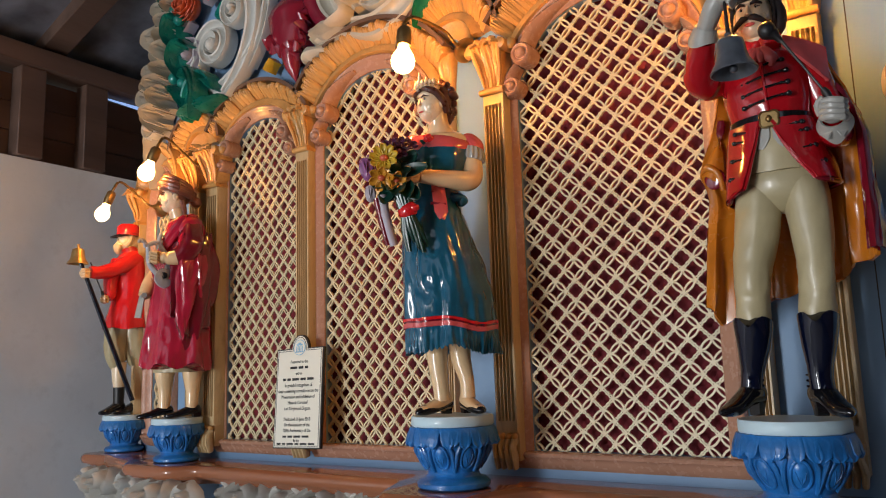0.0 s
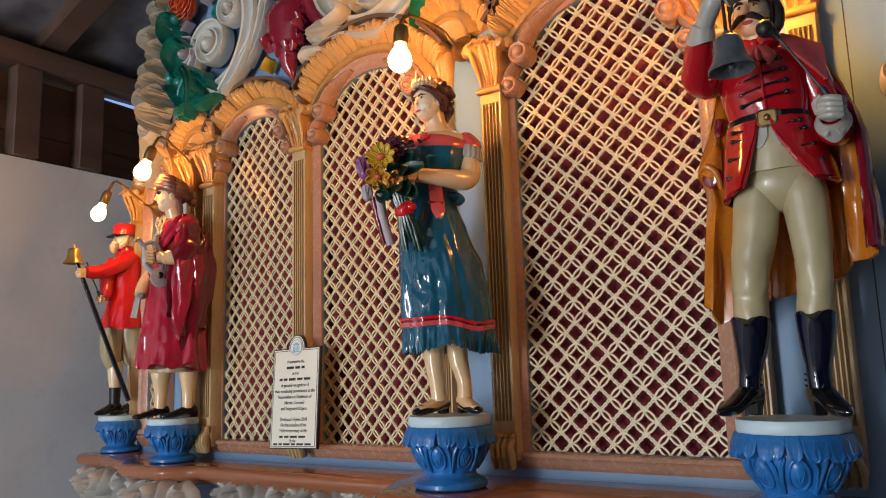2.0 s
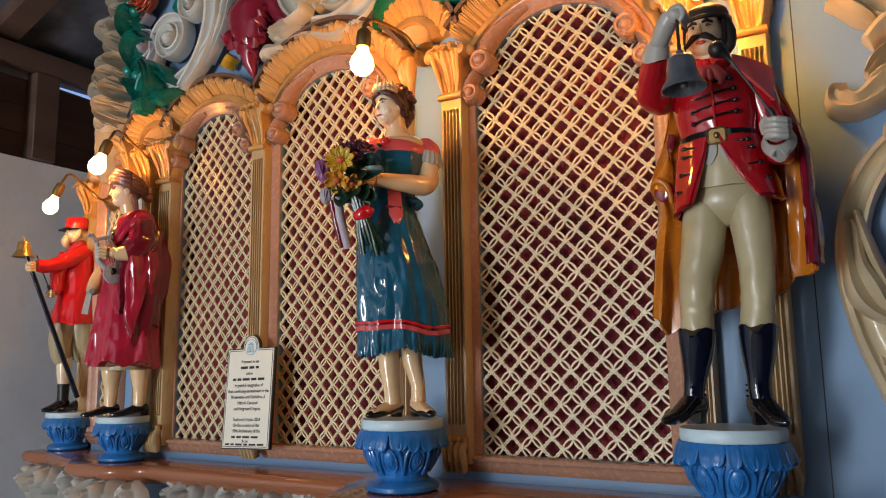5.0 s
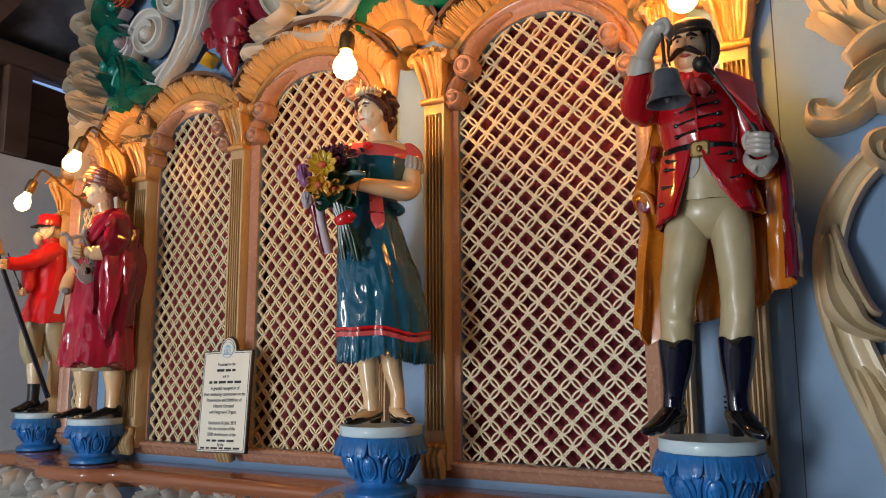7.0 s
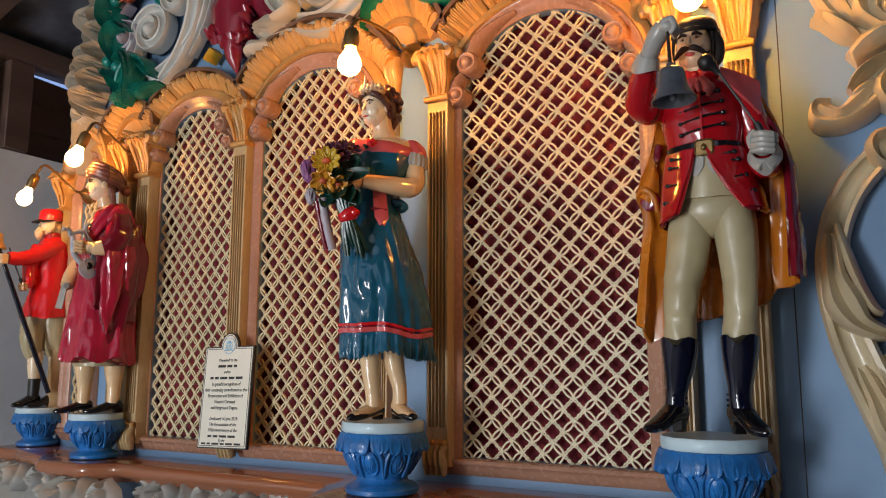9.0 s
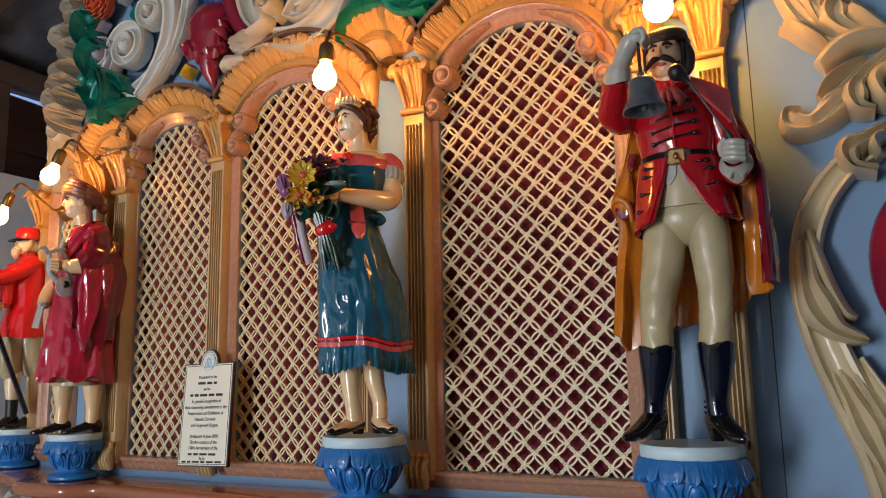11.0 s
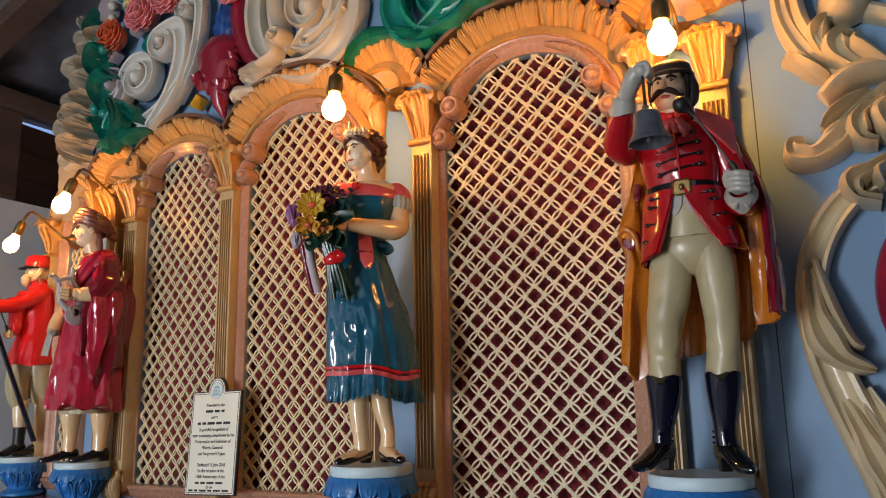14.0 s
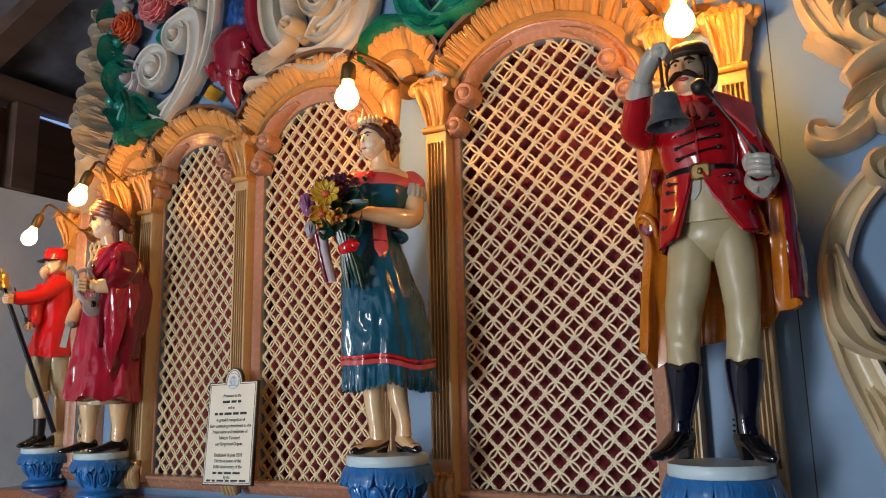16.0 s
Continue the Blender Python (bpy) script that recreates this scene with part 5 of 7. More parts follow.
    for i in range(25):
        v = i / 24
        row = []
        for j in range(61):
            u = j / 60
            xl = float(np.interp(v, (0, 0.18, 0.40, 0.52, 0.75, 1), (-0.072, -0.086, -0.128, -0.114, -0.128, -0.138)))
            xr = float(np.interp(v, (0, 0.18, 0.40, 0.7, 1), (0.112, 0.140, 0.163, 0.164, 0.166)))
            low = float(np.interp(u, (0, 0.10, 0.2, 0.36, 0.55, 0.74, 1.0), (0.205, 0.172, 0.192, 0.214, 0.224, 0.238, 0.286)))
            fold = v * (0.011 * math.sin(34 * u + 3 * v) + 0.007 * math.sin(61 * u + 1.5)) * (0.4 + 0.6 * abs(2 * u - 1))
            y = 0.074 - 0.052 * abs(2 * u - 1) ** 2.2 + fold
            row.append((xl + (xr - xl) * u + 0.006 * v * math.sin(41 * u), y, 0.650 + (low - 0.650) * v + 0.004 * v * math.sin(38 * u)))
        rows.append(row)
    shell(m, rows, -0.006, CAPE, DEEPRED)
    rows = []
    for i in range(21):
        v = i / 20
        z = 0.586 - 0.30 * v
        x = float(np.interp(v, (0, 0.12, 0.3, 1), (0.132, 0.156, 0.167, 0.170)))
        w = float(np.interp(v, (0, 0.2, 0.6, 1), (0.003, 0.005, 0.007, 0.011)))
        rows.append([(x + w * a - 0.004, 0.022 - 0.016 * v - 0.018 * b + 0.003 * math.sin(9 * v), z + (0.018 * (1 - v) if a < 0 else 0)) for a, b in ((-1.0, 0.3), (-0.7, 0.9), (0.0, 1.15), (0.7, 0.8), (1.0, 0.0), (1.05, -1.2))])
    shell(m, rows, 0.004, DEEPRED)
    # fold of the lining turned out beside the coat
    rows = []
    for i in range(11):
        t = i / 10
        rows.append([(-0.072 - 0.052 * t ** 1.2 * (1 - u) - 0.010 * u, 0.026 - 0.018 * math.sin(math.pi * u) * t, 0.568 - 0.100 * t - 0.030 * u * t) for u in [k / 8 for k in range(9)]])
    shell(m, rows, -0.005, CAPE, DEEPRED)
    m.tube(spl([(-0.124, 0.024, 0.470), (-0.108, 0.010, 0.476), (-0.090, 0.012, 0.462), (-0.084, 0.020, 0.430)], 5), lerps([0.004, 0.006, 0.005, 0.003], 16), CAPE, 10)
    m.ball((-0.098, 0.018, 0.452), (0.018, 0.006, 0.020), DEEPRED, 14, 8, (0, 40, 0))
    # shoulder fold of the cape; coral paints in lamplight on its red outside
    rows = []
    for i in range(9):
        t = i / 8
        rows.append([(0.058 + 0.062 * u, -0.044 + 0.034 * u - 0.012 * math.sin(math.pi * u) - 0.014 * t * (1 - u) - 0.006 * t, 0.682 - 0.026 * u - (0.024 + 0.040 * u) * t) for u in [k / 8 for k in range(9)]])
    shell(m, rows, 0.006, CORAL)
    m.tube([Vector(r[-1]) for r in rows], 0.0035, CORAL, 8)
    place(m, "bell_ringer_statue", (-0.270, 1.49, 1.4765), 0, 1.0, "glossy painted carved man in red frogged coat lifting a bell")


def flower_lady():
    """Woman in a blue dress who holds a bunch of flowers, her face turned aside."""
    m = Mesh()
    for leg, (hx, hy), (tx, ty) in ((((-0.026, 0.0, 0.20, 0.0270), (-0.027, -0.006, 0.133, 0.0245), (-0.024, -0.008, 0.095, 0.0215), (-0.020, -0.008, 0.060, 0.0190), (-0.018, -0.008, 0.030, 0.0190)), (-0.012, 0.004), (-0.074, -0.056)),
                                    (((0.022, 0.006, 0.20, 0.0270), (0.028, 0.0, 0.133, 0.0245), (0.035, -0.004, 0.100, 0.0200), (0.041, -0.006, 0.070, 0.0170), (0.042, -0.008, 0.035, 0.0180)), (0.038, 0.006), (0.074, -0.068))):
        line = spl([Vector(v[:3]) for v in leg], 4)
        m.tube(line, lerps([v[3] for v in leg], len(line)), SKIN, 20)
        d = Vector((tx - hx, ty - hy, 0))
        side = Vector((-d.y, d.x, 0)).normalized()
        for mat, f in ((SKIN, 0.93), (BLACK, 1.0)):
            rings = []
            for t, w, top, sole in ((-0.22, 0.009, 0.030, 0.014), (-0.10, 0.0165, 0.034, 0.012), (0.08, 0.0180, 0.026, 0.012), (0.26, 0.0180, 0.020, 0.008), (0.44, 0.0185, 0.019, 0.003), (0.60, 0.0190, 0.024, 0.001), (0.76, 0.0175, 0.023, 0.0), (0.90, 0.0130, 0.018, 0.001), (1.0, 0.0070, 0.013, 0.003), (1.04, 0.002, 0.009, 0.005)):
                if mat is SKIN:
                    top, sole = (0.050 - 0.034 * max(0, t) ** 0.8), 0.006
                c = Vector((hx, hy, 0)) + d * t
                rings.append([c + side * (w * f * math.cos(g)) + Vector((0, 0, sole + (top - sole) * (0.5 + 0.5 * math.sin(g)))) for g in [2 * math.pi * j / 18 for j in range(18)]])
            m.rings(rings[1:8] if mat is SKIN else rings, mat)
        e = d.normalized()
        m.rings([[Vector((hx, hy, z)) + e * (0.010 * u * f - 0.004) + side * (0.011 * v * f) for u, v in ((-1, -1), (1, -1), (1, 1), (-1, 1))] for z, f in ((0.0, 0.8), (0.018, 1.0))], BLACK)
    # skirt: folds in front, smooth at the side
    def hang(z, a):
        x = float(np.interp(z, (0.19, 0.26, 0.34, 0.43, 0.48, 0.515), (0.008, 0.004, -0.006, -0.022, -0.022, -0.020)))
        w = float(np.interp(z, (0.19, 0.26, 0.34, 0.43, 0.48, 0.515), (0.106, 0.106, 0.098, 0.080, 0.060, 0.050)))
        k = min(1.0, max(0.0, (0.51 - z) / 0.30))
        front = max(0.0, math.cos(a + math.pi * 0.68)) ** 0.7
        f = 1 + k * front * (0.045 * math.sin(9 * a + 2 * k) + 0.030 * math.sin(15 * a - 5 * z * 6) + 0.02 * math.sin(23 * a)) + 0.02 * k * math.sin(3 * a + 1)
        return Vector((x + w * f * math.cos(a), w * 0.86 * f * math.sin(a), 0))
    n, rows = 120, []
    for i in range(33):
        z = 0.182 + 0.333 * i / 32
        rows.append([hang(z, 2 * math.pi * j / n) + Vector((0, 0, z)) for j in range(n)])
    m.rings(rows, DRESS)
    wave = lambda a: 0.007 * math.sin(2 * a - 0.4) - 0.003 * math.sin(5 * a)
    for z0, z1, out, mat in ((0.2085, 0.2155, 0.0048, SCARLET), (0.2045, 0.2095, 0.0030, DEEPRED), (0.1930, 0.2055, 0.0050, CORAL)):
        rows = []
        for z, o in ((z0, 0.0), (z0 + 0.0012, out), (z1 - 0.0012, out), (z1, 0.0)):
            ring = []
            for j in range(n):
                a = 2 * math.pi * j / n
                q = hang(z, a)
                q += q.normalized() * o
                ring.append(q + Vector((0, 0, z + wave(a))))
            rows.append(ring)
        m.rings(rows, mat, caps=False)
    rows = []
    for i in range(9):
        t = i / 8
        ring = []
        for j in range(n * 3):
            a = 2 * math.pi * j / (n * 3)
            q = hang(0.195, a) * (1.0 + 0.05 * t + 0.022 * t * math.sin(60 * a) + 0.07 * t * t * (math.sin(3 * a + 0.4) + 0.5 * math.sin(5 * a + 2)))
            ring.append(q + Vector((0, 0, 0.198 + wave(a) - (0.054 + 0.006 * math.sin(3 * a + 2.4) + 0.003 * math.sin(60 * a)) * t)))
        rows.append(ring)
    rows.append([Vector((p.x * 0.95, p.y * 0.95, p.z + 0.004)) for p in rows[-1]])
    m.rings(rows, DRESS, caps=False)
    # bodice, coral neckline, shoulders
    body = ((-0.020, 0.0, 0.505, 0.051, 0.044), (-0.016, -0.003, 0.535, 0.053, 0.047), (-0.010, -0.008, 0.570, 0.060, 0.056), (-0.006, -0.010, 0.600, 0.068, 0.060), (-0.004, -0.006, 0.628, 0.077, 0.054))
    line = spl([Vector(v[:3]) for v in body], 4)
    m.tube(line, list(zip(lerps([v[3] for v in body], len(line)), lerps([v[4] for v in body], len(line)))), DRESS, 40)
    m.tube([(-0.004, -0.008, 0.615), (-0.004, -0.007, 0.621), (-0.004, -0.004, 0.636), (-0.003, -0.002, 0.644)], [(0.0735, 0.0585), (0.0785, 0.0600), (0.0840, 0.0550), (0.0830, 0.0500)], CORAL, 40)
    neck = ((-0.003, -0.002, 0.636, 0.082, 0.052), (-0.002, 0.0, 0.652, 0.078, 0.046), (-0.002, 0.002, 0.664, 0.058, 0.038), (-0.004, 0.0, 0.676, 0.034, 0.030), (-0.007, -0.004, 0.696, 0.0255, 0.0255), (-0.012, -0.010, 0.725, 0.0250, 0.0260))
    line = spl([Vector(v[:3]) for v in neck], 4)
    m.tube(line, list(zip(lerps([v[3] for v in neck], len(line)), lerps([v[4] for v in neck], len(line)))), SKIN, 32)
    for i in range(9):
        a = 2 * math.pi * i / 5 + 0.4 * (i > 4)
        k = 0.007 if i < 5 else 0.0035
        m.ball((-0.032 + k * math.cos(a), -0.056 - 0.003 * (i > 4), 0.648 + k * math.sin(a)), (0.0062, 0.005, 0.0055), SCARLET, 9, 7)
    for dx, dz in ((-0.014, -0.008), (-0.010, -0.013), (0.010, -0.006)):
        m.ball((-0.032 + dx, -0.056, 0.648 + dz), (0.008, 0.003, 0.004), FOLIAGE, 9, 6, (0, 30, 0))
    # sash with a pointed end and a buckle line, bow at the side of the waist
    rows = []
    for t in [k / 12 for k in range(13)]:
        c, half = Vector((-0.014 + 0.010 * t, -0.052 - 0.046 * t, 0.545 - 0.102 * t)), 0.0145 * (1.0 if t < 0.86 else max(0.1, 1 - (t - 0.86) / 0.15))
        rows.append([c + Vector((half * u, 0.003 * u * u, -0.001 * u)) for u in (-1, -0.5, 0, 0.5, 1)])
    shell(m, rows, 0.005, CORAL)
    for z in (0.512, 0.482):
        m.tube([(-0.028, -0.066 - (0.52 - z) * 0.45, z + 0.002), (0.004, -0.066 - (0.52 - z) * 0.45, z - 0.002)], [0.0016, 0.0016], DEEPRED, 6)
    m.ball((0.030, -0.030, 0.508), (0.018, 0.012, 0.010), DRESS, 14, 9, (0, 20, 0))
    m.ball((0.044, -0.026, 0.500), (0.012, 0.010, 0.013), DRESS, 14, 9)
    # head turned aside, piled hair, small crown
    P = head(m, (-0.022, -0.014, 0.742), 0.98, PALESKIN, -46)
    m.ball(P(0.004, 0.020, 0.014), (0.036, 0.036, 0.044), HAIR, 20, 12)
    for i in range(34):
        a, b = random.uniform(0, 6.28), random.uniform(-0.9, 1.35)
        v = Vector((0.004 + 0.036 * math.cos(a) * math.cos(b), 0.022 + 0.036 * abs(math.sin(a)) * math.cos(b), 0.018 + 0.044 * math.sin(b)))
        m.ball(P(*v), (random.uniform(0.010, 0.016), random.uniform(0.009, 0.013), random.uniform(0.007, 0.012)), HAIR, 10, 7, (random.uniform(0, 90), random.uniform(0, 90), 0))
    for i in range(7):
        m.ball(P(0.022 - 0.003 * i, 0.044 - 0.004 * i, -0.012 - 0.011 * i), 0.0155 - 0.0014 * i, HAIR, 10, 7)
    for s in (-1, 1):
        m.tube(spl([P(s * 0.003, -0.034, 0.036), P(s * 0.020, -0.032, 0.032), P(s * 0.034, -0.014, 0.022), P(s * 0.038, 0.006, 0.002), P(s * 0.032, 0.020, -0.020)], 3), lerps([0.005, 0.0085, 0.010, 0.011, 0.008], 13), HAIR, 9)
    m.tube([P(0, -0.014, 0.036), P(0, -0.013, 0.042), P(0, -0.012, 0.048)], [(0.030, 0.026), (0.032, 0.028), (0.031, 0.027)], PALESKIN, 24)
    for i in range(11):
        a = -math.pi / 2 + (i - 5) * 0.34
        h = 0.032 if i == 5 else (0.016 if i % 2 else 0.011)
        x, y = 0.030 * math.cos(a), -0.013 + 0.027 * math.sin(a)
        m.tube([P(x, y, 0.046), P(x, y, 0.052), P(x * 0.98, y, 0.048 + h)], [0.0062, 0.0054, 0.001], PALESKIN, 9)
        m.ball(P(x, y - 0.001, 0.043), 0.0034, SKIN, 8, 6)
    # sleeves and arms
    for s in (-1, 1):
        first = len(m.v)
        m.tube(spl([(0.050, 0.0, 0.648), (0.064, -0.004, 0.646), (0.074, -0.010, 0.632), (0.074, -0.014, 0.622)], 4), lerps([0.020, 0.026, 0.028, 0.026], 13), CORAL, 40, 14, 0.05)
        rows = []
        for t, r in ((0.0, 0.0265), (0.35, 0.0300), (0.8, 0.0315), (1.0, 0.0290)):
            rows.append([(0.073 + r * (1 + 0.05 * math.cos(16 * g)) * math.cos(g) - 0.002 * t, -0.015 + r * (1 + 0.05 * math.cos(16 * g)) * math.sin(g), 0.630 - 0.030 * t - 0.006 * math.cos(g)) for g in [2 * math.pi * j / 96 for j in range(96)]])
        m.rings(rows, GLOVE)
        if s < 0:
            m.v[first:] = [(-x - 0.006, y, z) for x, y, z in m.v[first:]]
    arm = ((0.072, -0.012, 0.625, 0.0245), (0.071, -0.018, 0.590, 0.0250), (0.070, -0.026, 0.560, 0.0255), (0.058, -0.040, 0.544, 0.0250), (0.020, -0.062, 0.543, 0.0225), (-0.022, -0.080, 0.545, 0.0185), (-0.054, -0.094, 0.546, 0.0145))
    line = spl([Vector(v[:3]) for v in arm], 5)
    m.tube(line, lerps([v[3] for v in arm], len(line)), SKIN, 24)
    m.ball((-0.066, -0.100, 0.546), (0.017, 0.014, 0.017), SKIN, 14, 9)
    for i in range(4):
        z = 0.562 - 0.0095 * i
        m.tube(spl([(-0.058, -0.106, z), (-0.076, -0.116, z - 0.001), (-0.090, -0.108, z - 0.003), (-0.088, -0.096, z - 0.004)], 3), lerps([0.0052, 0.0058, 0.0052, 0.0040], 10), SKIN, 9)
    m.tube(spl([(-0.082, -0.012, 0.615), (-0.094, -0.030, 0.570), (-0.098, -0.060, 0.540), (-0.094, -0.086, 0.530)], 4), lerps([0.024, 0.024, 0.021, 0.016], 13), SKIN, 18)

    # bouquet: leaves, blooms, tied stems
    def petal(p, axis, up, length, wide, mat, cup=0.35):
        axis, up = Vector(axis).normalized(), Vector(up).normalized()
        side = axis.cross(up).normalized()
        up = side.cross(axis)
        rows = []
        for i in range(7):
            t = i / 6
            h = wide * math.sin(math.pi * (0.12 + 0.80 * t)) ** 0.8
            rows.append([Vector(p) + axis * (length * t) + side * (h * u) + up * (cup * wide * (u * u) + 0.25 * length * t * t * cup) for u in (-1, -0.5, 0, 0.5, 1)])
        shell(m, rows, 0.0022, mat)

    for p, axis, length, wide in (((-0.100, -0.110, 0.550), (0.75, -0.25, 0.05), 0.072, 0.017), ((-0.100, -0.100, 0.565), (0.55, -0.2, 0.35), 0.055, 0.019), ((-0.098, -0.112, 0.555), (0.25, -0.7, -0.5), 0.050, 0.022), ((-0.110, -0.112, 0.545), (-0.3, -0.5, -0.8), 0.058, 0.020), ((-0.090, -0.110, 0.535), (0.2, -0.5, -0.9), 0.060, 0.020),
                                  ((-0.120, -0.110, 0.540), (-0.7, -0.3, -0.5), 0.050, 0.018), ((-0.104, -0.100, 0.575), (-0.2, 0.2, 0.8), 0.045, 0.020), ((-0.085, -0.110, 0.520), (0.5, -0.4, -0.7), 0.055, 0.018), ((-0.125, -0.105, 0.515), (-0.2, -0.4, -0.9), 0.045, 0.017), ((-0.106, -0.118, 0.530), (0.0, -0.6, -0.8), 0.055, 0.022)):
        petal(p, axis, (0, -1, 0.3), length, wide, FOLIAGE)
    for i in range(16):
        a, b = random.uniform(0, 6.28), random.uniform(-1.1, 1.0)
        c = Vector((-0.108 + 0.034 * math.cos(a) * math.cos(b), -0.096 + 0.022 * math.sin(a) * math.cos(b), 0.548 + 0.046 * math.sin(b)))
        m.ball(c, (random.uniform(0.014, 0.024), 0.008, random.uniform(0.010, 0.016)), FOLIAGE, 10, 7, (random.uniform(0, 60), random.uniform(0, 180), random.uniform(0, 60)))

    def bloom(p, r, petals, mat, eye, face, cup=0.5, wide=0.42):
        p = Vector(p)
        q = Vector(face).normalized().to_track_quat("Z", "Y").to_matrix()
        for i in range(petals):
            a = 2 * math.pi * i / petals + 0.2
            petal(p + q @ Vector((0.2 * r * math.cos(a), 0.2 * r * math.sin(a), 0)), q @ Vector((math.cos(a), math.sin(a), 0.25)), q @ Vector((0, 0, 1)), r * 0.9, r * wide * (6.5 / petals) ** 0.5 * 0.8, mat, cup)
        m.ball(p + q @ Vector((0, 0, 0.003)), (r * 0.34, r * 0.34, r * 0.26), eye, 12, 8)

    bloom((-0.130, -0.140, 0.578), 0.031, 9, YELLOW, ORANGE, (-0.1, -1, 0.15))
    bloom((-0.136, -0.140, 0.534), 0.028, 6, MARIGOLD, ORANGE, (-0.15, -0.8, -0.6))
    bloom((-0.104, -0.136, 0.528), 0.020, 5, MARIGOLD, ORANGE, (0.3, -0.9, -0.4))
    bloom((-0.112, -0.112, 0.612), 0.028, 8, PLUM, PLUM, (-0.1, -0.6, 0.8))
    bloom((-0.084, -0.104, 0.616), 0.026, 8, PLUM, PLUM, (0.3, -0.6, 0.7))
    bloom((-0.100, -0.122, 0.598), 0.022, 7, PLUM, VIOLET, (0.2, -1, 0.3))
    bloom((-0.146, -0.112, 0.596), 0.024, 7, VIOLET, YELLOW, (-0.4, -0.5, 0.7))
    for c, r, mat, lean in (((-0.168, -0.124, 0.556), 0.024, VIOLET, -0.35), ((-0.166, -0.112, 0.502), 0.017, LILAC, 0.05)):
        for i in range(6):
            a = 2 * math.pi * i / 6
            c0 = Vector(c) + Vector((0.25 * r * math.cos(a), 0.25 * r * math.sin(a), -r * 0.9))
            petal(c0, (0.30 * math.cos(a) + lean * 0.5, 0.30 * math.sin(a), 1.0), (-math.cos(a), -math.sin(a), 0.2), r * 1.9, r * 0.72, mat, 0.6)
        m.ball(Vector(c) - Vector((0, 0, r * 0.3)), (r * 0.62, r * 0.62, r * 0.8), mat, 12, 8)
    for i in range(14):
        a = 2 * math.pi * i / 14
        x, y = 0.015 * math.cos(a), 0.011 * math.sin(a)
        m.tube(spl([(-0.100 + x * 1.8, -0.104 + y, 0.530), (-0.084 + x * 0.8, -0.106 + y * 0.8, 0.462), (-0.074 + x * 1.3, -0.096 + y, 0.420), (-0.064 + x * 1.6, -0.088 + y, 0.380 + 0.014 * math.sin(i * 2))], 3), lerps([0.006, 0.005, 0.0058, 0.003], 10), FOLIAGE, 8)
    m.tube([(-0.086, -0.108, 0.474), (-0.084, -0.108, 0.470), (-0.080, -0.107, 0.456), (-0.079, -0.106, 0.452)], [(0.018, 0.015), (0.0215, 0.018), (0.0215, 0.018), (0.018, 0.015)], SCARLET, 18)
    m.ball((-0.066, -0.120, 0.466), (0.010, 0.006, 0.007), SCARLET, 12, 8)
    m.tube(spl([(-0.140, -0.108, 0.500), (-0.132, -0.104, 0.450), (-0.116, -0.092, 0.385)], 4), lerps([0.012, 0.0105, 0.0095], 9), LILAC, 14)
    m.tube(spl([(-0.152, -0.106, 0.492), (-0.142, -0.100, 0.440), (-0.128, -0.090, 0.388)], 4), lerps([0.009, 0.0075, 0.0065], 9), DEEPRED, 12)
    place(m, "flower_lady_statue", (-1.004, 1.50, 1.4745), 33, 1.0, "glossy painted carved woman in blue dress holding flowers")


